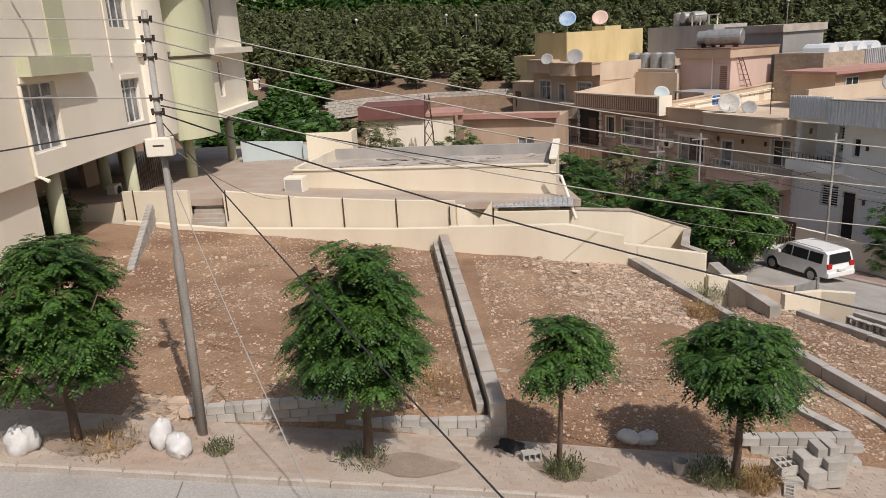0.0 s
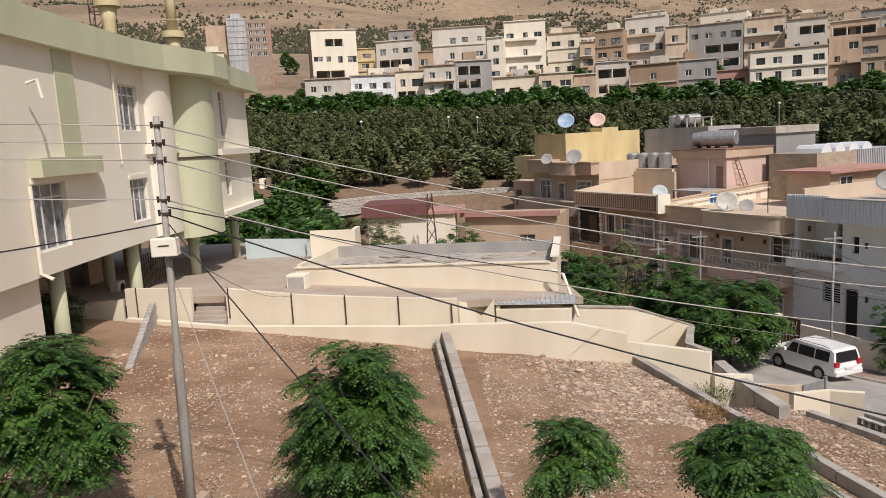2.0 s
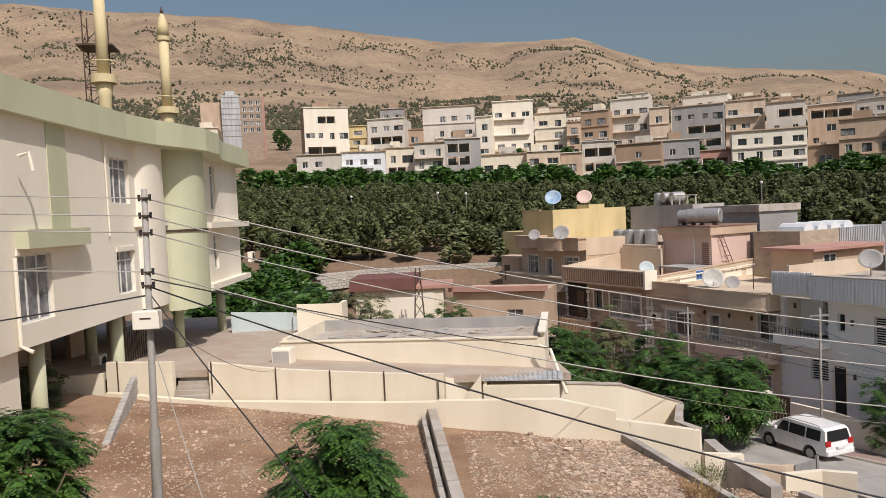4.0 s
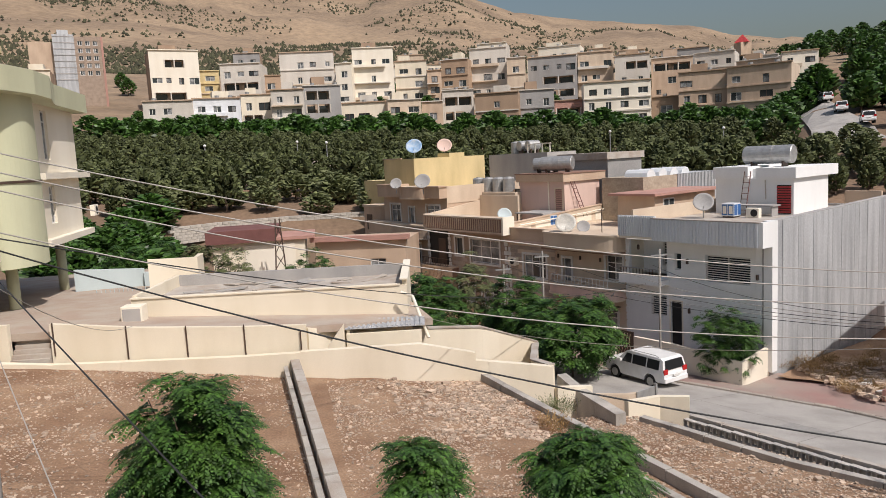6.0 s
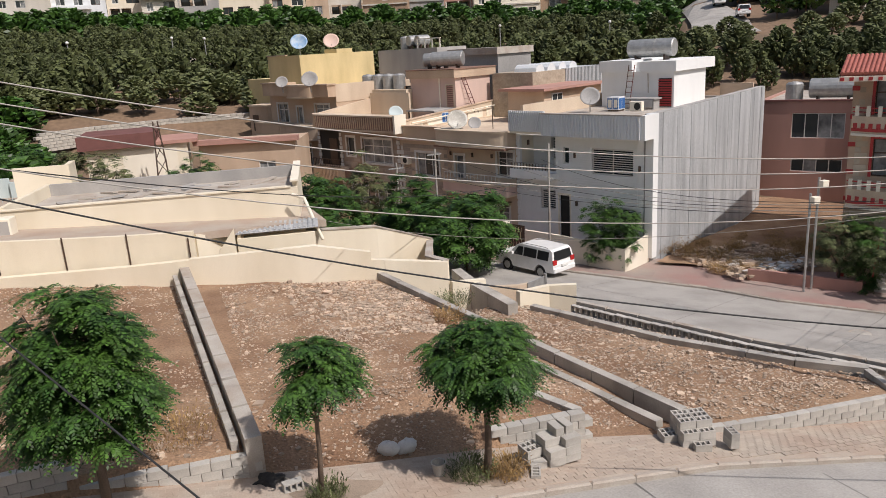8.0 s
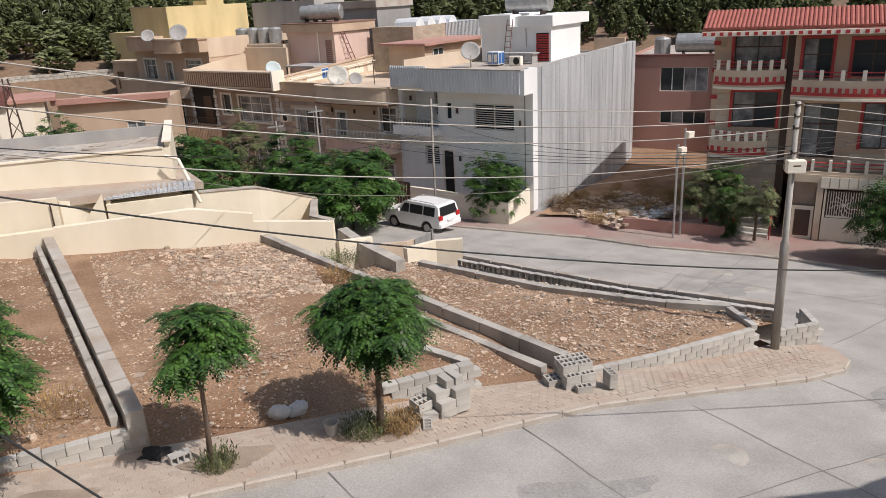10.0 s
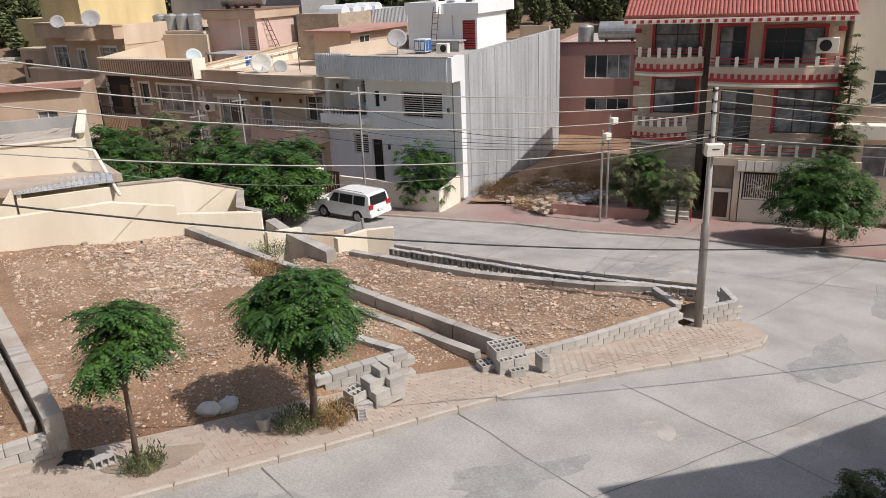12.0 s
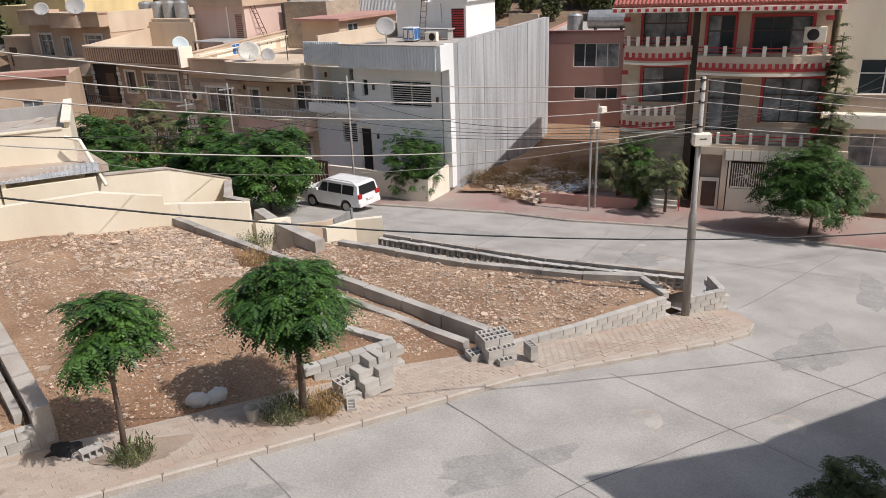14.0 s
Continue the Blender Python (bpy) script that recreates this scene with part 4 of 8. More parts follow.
sheet("patio", [(-14.2, 31.95), (-10.8, 31.45), (-9.4, 31.25), (0.5, 29.8), (6.0, 30.5), (6.0, 36), (-4, 46), (-8, 60), (-26, 60), (-26, 31)], 0, M["paving"], "pale paved yard of the mosque", "pavement", zf=lambda x, y: 2.1 - 0.045 * (y - 31) - 0.055 * max(0, x + 9), thick=0.3, step=3.0)

wall("yard_wall", [(-11.3, 32.2), (-8.9, 31.9)], 0.2, -0.5, [1.9, 1.9], "kerb", "concrete wall behind the yard steps")
ys = thing("yard_steps", -10.1, 31.2, 0.9, -8, "worn concrete steps up to the mosque yard", "steps")
for k in range(5):
    part("step", box((-0.75, 0.16 * k - 0.3, -0.6), (0.75, 0.16 * k - 0.14, 0.2 + 0.17 * k)), M["kerb"], ys)

# flat-roofed annex with a parapet
an = thing("annex", -6.9, 34.3, 0, -10.8, "low cream flat-roofed annex with a rubble-strewn roof", "building")
W0, D0 = 12.3, 6.0
part("wall", slab(0, W0, -1.5, 2.6, 0, 0.22, []), M["cream"], an)
part("wall", box((0, 0.22, -1.5), (0.22, D0, 2.75)), M["cream"], an)
part("wall", box((W0 - 0.22, 0.22, 0.2), (W0, D0, 2.85)), M["cream"], an)
part("wall", box((0.22, D0 - 0.22, -1.5), (W0 - 0.22, D0, 2.75)), M["grey"], an)
part("roof", box((0.22, 0.22, 2.0), (W0 - 0.22, D0 - 0.22, 2.2)), M["kerb"], an)
part("coping", box((W0 - 0.3, -0.06, 2.854), (W0 + 0.06, D0 + 0.05, 2.93)), M["white"], an)
part("coping", box((-0.05, -0.06, 2.604), (W0 - 0.3, 0.26, 2.66)), M["cream"], an)
rng = random.Random(4)
for k in range(16):
    x, y = rng.uniform(1, 11), rng.uniform(3.2, 5.2)
    o = thing("roof_board", 0, 0, 0, 0, "broken slab lying on the annex roof", "debris", "roof debris")
    o.matrix_world = an.matrix_world @ pose(x, y, 2.22, rng.uniform(-4, 4), rng.uniform(-4, 4), rng.uniform(0, 180))
    part("board", box((-rng.uniform(0.3, 0.9), -0.15, 0), (rng.uniform(0.3, 0.9), 0.15, 0.06)), M["kerb" if k % 3 else "grey"], o)
ac = thing("air_conditioner", -6.6, 33.3, 1.72, -10, "white window air conditioner on the yard", "air conditioner")
part("case", box((-0.45, -0.35, 0), (0.45, 0.35, 0.8), 0.02), M["white"], ac)
part("grille", box((-0.38, -0.37, 0.08), (0.38, -0.352, 0.7)), M["grey"], ac)
# little lean-to with a sheet roof beside the yard
lt = thing("lean_to", 2.2, 29.7, 0, -10, "cream lean-to with a grey ribbed sheet roof", "shed")
part("wall", box((0, 0, -1.0), (3.1, 0.15, 1.15)), M["cream"], lt)
part("wall", box((0, 0.15, -1.0), (0.15, 1.8, 1.3)), M["cream"], lt)
lr = part("sheet_roof", box((-0.05, 0.05, 1.33), (3.25, 1.75, 1.352)), M["metalsheet"], lt)
for k in range(16):
    part("rib", box((0.05 + k * 0.2, 0.1, 1.353), (0.15 + k * 0.2, 1.7, 1.40)), M["metalsheet"], lr)
part("fin", prism([(-0.75, -0.3), (-0.05, -0.3), (-0.05, -0.15), (-0.75, -0.15)], 0.6, lambda x, y: 0.75 + 1.3 * (x + 0.75)), M["cream"], lt)
pp = thing("drain_pipe", 0, 0, 0, 0, "pale leaning drain pipe from the annex", "pipe")
part("pipe", tube([(4.85, 31.6, 2.35), (5.3, 31.3, 2.2), (5.75, 30.3, 0.5)], 0.07, 10), M["white"], pp)

# lower cream walls and the garage court down the slope
wall("boundary_wall", [(5.2, 31.3), (8.5, 31.9), (11.5, 33.0)], 0.25, -4.0, [0.75, 0.35, -0.9], "cream", "cream yard wall running down to the street", True)
wall("boundary_wall", [(10.3, 27.6), (10.0, 29.0), (11.4, 32.8)], 0.25, -4.0, [-0.5, -0.6, -0.95], "cream", "cream return wall of the yard", True)
wall("boundary_wall", [(10.4, 27.4), (12.0, 27.6)], 0.22, -4.0, [-1.35, -1.55], "cream", "low cream wall in front of the yard")
wall("garage_wall", [(12.0, 27.6), (13.6, 27.6), (14.9, 28.2)], 0.2, -4.5, [-1.9, -2.1, -2.3], "tanlight", "tan garden wall by the garage")
wall("garage_wall", [(12.6, 25.6), (14.2, 26.0), (15.2, 25.4)], 0.25, -4.5, [-1.65, -1.75, -1.7], "cream", "cream garden wall ending at the street")
gp = thing("garden_gate", 14.6, 27.9, -3.6, 25, "grey sheet-metal garden gate", "gate")
part("leaf", box((-0.6, -0.03, 0), (0.6, 0.03, 1.5), 0.01), M["steel"], gp)
part("post", box((0.62, -0.06, 0), (0.74, 0.06, 1.6)), M["steel"], gp)


# ---- the mosque building with its green bay ----
mq = thing("mosque_building", -13.3, 24.7, 0, 90, "cream two-storey building on green pillars with a rounded green bay", "building")
wins = [(-0.5, 1.75, 5.25, 7.55), (7.35, 9.25, 5.4, 7.3), (7.2, 9.2, 9.4, 11.4)]
part("wall", slab(-9.0, 13.2, 4.45, 12.2, 0, 0.3, wins), M["white"], mq)
wr = [(19.9, 21.0, 5.6, 7.7), (19.9, 21.0, 9.2, 11.9)]
part("wall", slab(17.4, 26.3, 4.6, 12.2, -0.6, -0.3, wr), M["white"], mq)
part("wall", box((26.0, -0.3, 4.6), (26.3, 13.0, 12.2)), M["white"], mq)
part("wall", box((-9.0, 12.7, 0.0), (26.3, 13.0, 12.2)), M["white"], mq)
part("wall", box((-9.0, 0.3, 0.0), (-8.7, 12.7, 12.2)), M["white"], mq)
part("wall", box((-9.0, 0.35, 0.0), (-0.2, 0.6, 4.4)), M["white"], mq)
part("floor_slab", box((-8.7, 0.3, 4.4), (26.0, 12.7, 4.6)), M["kerb"], mq)
part("ground_wall", slab(-0.2, 26.0, 0.0, 4.4, 5.0, 5.3, [(1, 3, 1.5, 3.6), (6, 8, 1.5, 3.6), (11, 13, 1.0, 3.6), (16, 18, 1.0, 3.6), (20, 22, 0.6, 3.6)]), M["tan"], mq)
for a, b, c, d in wins + wr:
    window(mq, a, b, c, d, y=(0.0 if a < 15 else -0.6), cols=3 if b - a > 1.8 else 2, transom=0.78, depth=0.18, glass="reflectpane")
for a, b, zt in ((-0.55, 1.8, 7.55), (7.3, 9.3, 7.3), (7.15, 9.25, 11.4)):
    s = part("shutter_box", box((a, -0.06, zt), (b, 0.02, zt + 0.2)), M["white"], mq)
ell = [(15.3 + 2.3 * math.cos(a), -1.5 * math.sin(a)) for a in np.linspace(math.pi, 0, 25)]
part("green_bay", prism(ell[::-1] + [(13.0, 0.25), (17.6, 0.25)][0:2], 3.95, 8.0), M["green"], mq, smooth=False)
part("green_bay", prism(ell[::-1] + [(13.0, 0.25), (17.6, 0.25)], 8.12, 12.2), M["green"], mq)
big = [(15.3 + 2.36 * math.cos(a), -1.56 * math.sin(a)) for a in np.linspace(math.pi, 0, 25)]
part("bay_band", prism(big[::-1] + [(12.94, 0.2), (17.66, 0.2)], 8.0, 8.12), M["brownmetal"], mq)
rim = [(-9.6, -0.3), (4.0, -0.35), (8.0, -0.5), (10.5, -0.9), (12.5, -1.6), (14.5, -2.1), (17.0, -2.1), (19.0, -1.6), (20.5, -1.3), (27.3, -1.3), (26.8, 13.4), (-9.6, 13.4)]
part("cornice", prism(rim, 12.2, 13.35), M["green"], mq, "pale green projecting roof cornice")
part("roof", prism([(x * 0.995, y + 0.25 if y < 0 else y - 0.2) for x, y in rim], 13.354, 13.42), M["kerb"], mq)
part("canopy", box((-0.5, -0.45, 7.76), (4.0, 0.02, 8.4)), M["green"], mq)
part("rounded_pier", prism([(11.4 + 1.55 * math.cos(a), -0.55 * math.sin(a)) for a in np.linspace(0, math.pi, 15)][::-1] + [(12.95, 0.2), (9.85, 0.2)], 4.47, 12.195), M["white"], mq, smooth=False)
part("green_strip", box((1.9, -0.05, 8.4), (3.3, -0.003, 12.195)), M["green"], mq)
part("down_pipe", tube([(-0.8, -0.12, 7.5), (-0.8, -0.12, 4.6), (-0.8, -0.5, 4.4)], 0.07, 8), M["white"], mq)
part("down_pipe", tube([(6.6, -0.08, 12.1), (6.6, -0.08, 8.0)], 0.04, 8), M["white"], mq)
part("ledge", box((9.5, -0.35, 8.35), (13.0, -0.003, 8.75)), M["white"], mq)
part("ledge", box((17.7, -1.2, 8.1), (26.8, -0.604, 8.45)), M["white"], mq)
part("ledge", box((17.7, -1.1, 4.5), (26.9, -0.604, 4.85)), M["white"], mq)
for x, y in ((1.4, 0.6), (8.2, 0.6), (15.3, 0.2), (23.6, 0.2), (4.5, 4.0), (12.0, 3.5), (19.5, 4.0)):
    part("pillar", tube([(x, y, 0.0), (x, y, 4.4)], 0.28, 16), M["green"], mq, "pale green round pillar", smooth=True)
for x in np.arange(9.5, 13.0, 0.28):
    part("railing_bar", tube([(x, 1.0, 1.6), (x, 1.0, 3.6)], 0.025, 5), M["brownmetal"], mq)
for k, (x, y, z) in enumerate(((2.6, 3.2, 1.7), (4.0, 3.4, 1.7), (5.5, 3.0, 1.7), (5.5, 3.0, 2.4), (7.4, 3.6, 1.7), (10.2, 2.4, 1.7))):
    px, py = place(mq, x, y)
    o = thing("air_conditioner", px, py, z, 90, "old outdoor air conditioner stored under the building", "air conditioner", "stored air conditioners")
    part("case", box((-0.42, -0.25, 0), (0.42, 0.15, 0.66), 0.02), M["white" if k % 2 else "grey"], o)
    part("fan", tube([(0.08, -0.262, 0.33), (0.08, -0.252, 0.33)], 0.25, 16), M["dark"], o)
    part("leg", box((-0.4, -0.2, -0.9), (0.4, 0.1, -0.003)), M["brownmetal"], o)
wb_ = thing("wall_bracket", -13.0, 24.2, 10.8, 0, "small pale bent pipe on the facade", "pipe")
part("pipe", tube([(0.0, 0, 0), (0.35, 0, 0.1), (0.45, 0, -0.5)], 0.06, 8), M["white"], wb_)
uac = thing("air_conditioner", -12.2, 51.3, 5.6, 90, "white air conditioner on the facade's end", "air conditioner")
part("case", box((-0.45, -0.3, 0), (0.45, 0.0, 0.7), 0.02), M["white"], uac)
part("fan", tube([(0.1, -0.31, 0.35), (0.1, -0.302, 0.35)], 0.26, 16), M["dark"], uac)


def minaret(x, y, z, h, label):
    """A round shaft with a balcony ring, a narrower lantern and a capped dome."""
    t = thing("minaret", x, y, z, 0, label, "minaret", "minarets")
    part("shaft", tube([(0, 0, -2), (0, 0, h * 0.42), (0, 0, h * 0.47)], [0.55, 0.50, 0.74], 20), M["minaret"], t, smooth=True)
    part("balcony", tube([(0, 0, h * 0.47), (0, 0, h * 0.5)], 1.0, 20), M["minaret"], t)
    part("railing", tube([(0.95 * math.cos(a), 0.95 * math.sin(a), h * 0.55) for a in np.linspace(0, 6.2832, 25)], 0.06, 6), M["minaret"], t)
    part("lantern", tube([(0, 0, h * 0.5), (0, 0, h * 0.84)], [0.46, 0.43], 20), M["minaret"], t, smooth=True)
    part("collar", tube([(0, 0, h * 0.83), (0, 0, h * 0.85)], 0.55, 20), M["minaret"], t)
    part("dome", tube([(0, 0, h * 0.85), (0, 0, h * 0.9), (0, 0, h * 0.94), (0, 0, h * 0.965)], [0.52, 0.50, 0.33, 0.07], 20), M["minaret"], t, smooth=True)
    part("finial", tube([(0, 0, h * 0.96), (0, 0, h * 0.975), (0, 0, h * 0.985), (0, 0, h)], [0.08, 0.17, 0.08, 0.03], 10), M["brownmetal"], t, smooth=True)
    return t


minaret(-23.1, 69.0, 10.0, 18.6, "slender pale yellow minaret with a balcony ring")
minaret(-25.2, 60.5, 10.0, 21.5, "slender pale yellow minaret with a balcony ring")
sc = thing("scaffold_tower", -30.0, 68.0, 8.0, 10, "rusty steel lattice scaffold tower", "scaffold")
for x in (0, 1.8):
    for y in (0, 1.8):
        part("upright", tube([(x, y, 0), (x, y, 20)], 0.06, 5), M["brownmetal"], sc)
for k in range(10):
    z = k * 1.9
    part("brace", tube([(0, 0, z), (1.8, 0, z + 1.9), (1.8, 0, z)], 0.045, 5), M["brownmetal"], sc)
    part("brace", tube([(0, 0, z), (0, 1.8, z + 1.9), (0, 0, z + 1.9)], 0.045, 5), M["brownmetal"], sc)
    part("ledger", tube([(0, 1.8, z), (1.8, 1.8, z), (1.8, 0, z), (0, 0, z)], 0.045, 5), M["brownmetal"], sc)
part("platform", box((-0.5, -0.5, 17.0), (2.6, 2.6, 17.15)), M["brownmetal"], sc)


# ---- roof furniture ----
def water_tank(x, y, z, rz, r, l, label="horizontal galvanised water tank on a roof", upright=False):
    t = thing("water_tank", x, y, z, rz, label, "water tank", "water tanks")
    if upright:
        part("drum", tube([(0, 0, 0), (0, 0, l * 0.9), (0, 0, l)], [r, r, r * 0.75], 18), M["steel"], t, smooth=False)
        part("lid", tube([(0, 0, l), (0, 0, l + 0.05)], r * 0.35, 12), M["grey"], t)
    else:
        part("drum", tube([(-l / 2 - 0.06, 0, r + 0.25), (-l / 2, 0, r + 0.25), (l / 2, 0, r + 0.25), (l / 2 + 0.06, 0, r + 0.25)], [r * 0.9, r, r, r * 0.9], 20), M["steel"], t)
        for x_ in (-l * 0.33, l * 0.33):
            part("cradle", box((x_ - 0.06, -r * 0.7, 0), (x_ + 0.06, r * 0.7, 0.4)), M["brownmetal"], t)
        part("band", tube([(l * 0.1, 0, r + 0.25), (l * 0.1 + 0.05, 0, r + 0.25)], r * 1.02, 20), M["grey"], t)
    return t


def dish(x, y, z, r, rz, label, material="white"):
    t = thing("satellite_dish", x, y, z, rz, label, "satellite dish", "satellite dishes")
    bm = bmesh.new()
    n, m = 20, 5
    rings = [[bm.verts.new((r * j / m * math.cos(6.2832 * k / n), -0.28 * r * (j / m) ** 2, r * j / m * math.sin(6.2832 * k / n))) for k in range(n)] for j in range(1, m + 1)]
    c = bm.verts.new((0, 0, 0))
    for k in range(n):
        bm.faces.new((c, rings[0][k], rings[0][(k + 1) % n]))
        for j in range(m - 1):
            bm.faces.new((rings[j][k], rings[j + 1][k], rings[j + 1][(k + 1) % n], rings[j][(k + 1) % n]))
    d = part("reflector", bm, M[material], t, smooth=True)
    d.modifiers.new("s", "SOLIDIFY").thickness = 0.03
    d.matrix_basis = pose(0, 0, r + 0.35, -32, 0, 0)
    part("mast", tube([(0, 0.05, 0), (0, 0.05, r + 0.3)], 0.04, 8), M["steel"], t)
    part("feed_arm", tube([(0, -0.05, r * 0.7), (0, -r * 0.9, r * 1.3)], 0.02, 6), M["steel"], t)
    return t


def ladder(parent, x, y, z0, z1, lean=0.5, w=0.45):
    l_ = part("ladder", tube([(x, y - lean, z0), (x, y, z1)], 0.03, 6), M["brownmetal"], parent)
    part("rail", tube([(x + w, y - lean, z0), (x + w, y, z1)], 0.03, 6), M["maroon"], l_)
    n = int((z1 - z0) / 0.33)
    for k in range(1, n):
        t = k / n
        part("rung", tube([(x, y - lean * (1 - t), z0 + (z1 - z0) * t), (x + w, y - lean * (1 - t), z0 + (z1 - z0) * t)], 0.022, 5), M["maroon"], l_)


def cooler(h, x, y, z, label="blue and white evaporative cooler on a roof"):
    px, py = place(h, x, y)
    t = thing("roof_cooler", px, py, z, -64.5, label, "cooler")
    part("case", box((-0.45, -0.4, 0.1), (0.45, 0.4, 0.95), 0.02), M["whitesheet"], t)
    for y in (-0.2, 0.2):
        part("side_panel", box((0.452, y - 0.17, 0.18), (0.465, y + 0.17, 0.87)), M["blue"], t)
    for s in (-0.22, 0.22):
        q = part("louvre_panel", box((s - 0.19, -0.415, 0.18), (s + 0.19, -0.402, 0.87)), M["blue"], t)
        part("pad", box((s - 0.13, -0.425, 0.26), (s + 0.13, -0.417, 0.79)), M["white"], q)
    part("stand", box((-0.4, -0.35, 0), (0.4, 0.35, 0.1)), M["brownmetal"], t)
    return t


def outdoor_unit(h, x, y, z):
    px, py = place(h, x, y)
    t = thing("air_conditioner", px, py, z, -64.5, "white outdoor air conditioner unit with a dark fan", "air conditioner")
    part("case", box((-0.45, -0.18, 0), (0.45, 0.18, 0.62), 0.02), M["white"], t)
    part("fan", tube([(0.12, -0.19, 0.31), (0.12, -0.182, 0.31)], 0.24, 18), M["dark"], t)
    return t


ROW = -64.5
# ---- white house with the ribbed parapet ----
wh = thing("white_house", 20.9, 45.9, 0, ROW, "white two-storey house with a ribbed steel parapet and grey sheet-clad side", "house")
win = [(3.6, 4.9, 0.45, 2.0), (5.62, 6.08, 0.55, 1.6), (7.75, 10.6, 0.05, 1.65), (3.85, 5.0, -2.5, -1.2), (5.3, 6.1, -4.35, -1.45), (7.75, 10.8, -3.1, -1.9)]
part("wall", slab(1.9, 11.3, -4.7, 2.3, 0, 0.25, [(1.9 + 0.25, 5.05, -0.0, 2.25)] + win[1:]), M["housewhite"], wh)
part("wall", slab(1.9, 5.3, -0.1, 2.3, 1.6, 1.8, [win[0]]), M["housewhite"], wh)
part("side_wall", box((1.9, 0.25, -4.7), (2.1, 16.2, 3.0)), M["white"], wh)
part("back_wall", box((1.9, 16.2, -5.5), (11.7, 16.4, 3.4)), M["grey"], wh)
part("side_wall", prism([(11.3, 0.0), (11.75, 0.0), (11.75, 16.2), (11.3, 16.2)], -5.5, lambda x, y: 3.75 + 0.022 * y), M["grey"], wh, "grey steel-clad side wall")
bm = bmesh.new()
for k in range(26):
    y = 0.7 + k * 0.595
    quadbox(bm, (11.752, y, -5.4), (11.764 + (0.012 if k % 3 else 0.0) + 0.006 * (k % 2), y + 0.58, 3.72 + 0.022 * y))
part("cladding", bm, M["metalsheet"], wh, "grey ribbed sheet cladding")
part("pilaster", box((11.45, -0.12, -4.7), (11.95, 0.45, 3.8)), M["housewhite"], wh)
for k in range(14):
    for x0 in (1.86, 10.95):
        part("quoin", box((x0, -0.03, -4.6 + k * 0.5), (x0 + (0.36 if k % 2 else 0.26), -0.003, -4.6 + k * 0.5 + 0.36)), M["housewhite"], wh)
part("roof", box((2.1, 0.25, 3.05), (11.3, 16.2, 3.25)), M["kerb"], wh)
part("parapet", box((2.05, -0.95, 2.6), (4.9, -0.85, 3.92)), M["whitesheet"], wh)
part("parapet", box((4.8, -1.15, 2.42), (11.75, -1.05, 3.76)), M["whitesheet"], wh)
part("parapet_floor", box((2.05, -0.85, 2.45), (11.75, 0.0, 2.6)), M["white"], wh)
part("parapet_cap", box((4.75, -1.2, 3.764), (11.75, -0.8, 3.82)), M["kerb"], wh)
part("parapet_end", box((11.753, -1.15, 2.4), (11.97, -0.123, 3.8)), M["housewhite"], wh)
bm = bmesh.new()
for k in range(17):
    quadbox(bm, (2.1 + k * 0.165, -1.0, 2.63), (2.19 + k * 0.165, -0.952, 3.9))
for k in range(33):
    quadbox(bm, (4.83 + k * 0.21, -1.2, 2.44), (4.94 + k * 0.21, -1.152, 3.74))
part("parapet_ribs", bm, M["whitesheet"], wh)
for i, (a, b, c, d) in enumerate(win):
    if i == 4:
        dd = part("door", box((a, 0.15, c), (b, 0.2, d)), M["dark"], wh)
        part("door_frame", slab(a - 0.1, b + 0.1, c, d + 0.1, -0.03, 0.0, [(a, b, c, d)]), M["white"], wh)
    else:
        window(wh, a, b, c, d, y=(1.6 if i == 0 else 0.0), cols=1 if b - a < 1 else 2, bars=0 if i == 1 else (12 if i in (2, 5) else 9), depth=0.18)
part("balcony", box((2.0, -0.9, -0.45), (5.2, 0.02, -0.1)), M["housewhite"], wh)
part("balcony_front", box((2.0, -0.9, -0.1), (5.2, -0.8, 0.15)), M["housewhite"], wh)
for k in range(13):
    part("baluster", box((2.1 + k * 0.25, -0.87, 0.15), (2.13 + k * 0.25, -0.84, 0.55)), M["brownmetal"], wh)
part("handrail", box((2.0, -0.88, 0.55), (5.2, -0.82, 0.6)), M["steel"], wh)
for k in range(46):
    z = -4.5 + k * 0.148
    segs = [(6.35, 10.9)]
    for a, b, c, d in (win[2], win[5]):
        if c - 0.16 < z < d + 0.02:
            segs = [(6.35, a - 0.08), (b + 0.08, 10.9)]
    for a, b in segs:
        if b - a > 0.05:
            part("cladding_strip", box((a, -0.02, z), (b, -0.003, z + 0.115)), M["housewhite"], wh)
for x, z in ((6.5, 1.15), (6.6, -1.9), (2.9, 1.8), (11.0, 0.6)):
    part("wall_lamp", box((x, -0.16, z - 0.16), (x + 0.12, -0.003, z + 0.16), 0.02), M["brownmetal"], wh)
pn = thing("roof_house", *place(wh, 3.0, 8.7), 3.26, ROW, "white rooftop stair house with a red louvred door", "roof house")
part("wall", box((0, 0, 0), (5.6, 4.7, 2.4)), M["housewhite"], pn)
part("band", box((-0.05, -0.25, 2.4), (2.55, 5.0, 3.2)), M["housewhite"], pn)
part("band", box((3.15, -0.25, 2.4), (5.85, 5.6, 3.1)), M["housewhite"], pn)
part("band_link", box((2.55, 0.4, 2.4), (3.15, 4.9, 3.05)), M["housewhite"], pn)
dn = part("louvre_door", box((4.5, -0.03, 0.05), (5.45, -0.003, 1.95)), M["dark"], pn)
for k in range(11):
    part("slat", box((4.5, -0.08, 0.12 + k * 0.165), (5.45, -0.032, 0.22 + k * 0.165)), M["red"], dn)
part("drain_pipe", tube([(3.75, -0.08, 1.0), (3.7, -0.08, 2.3)], 0.035, 6), M["kerb"], pn)
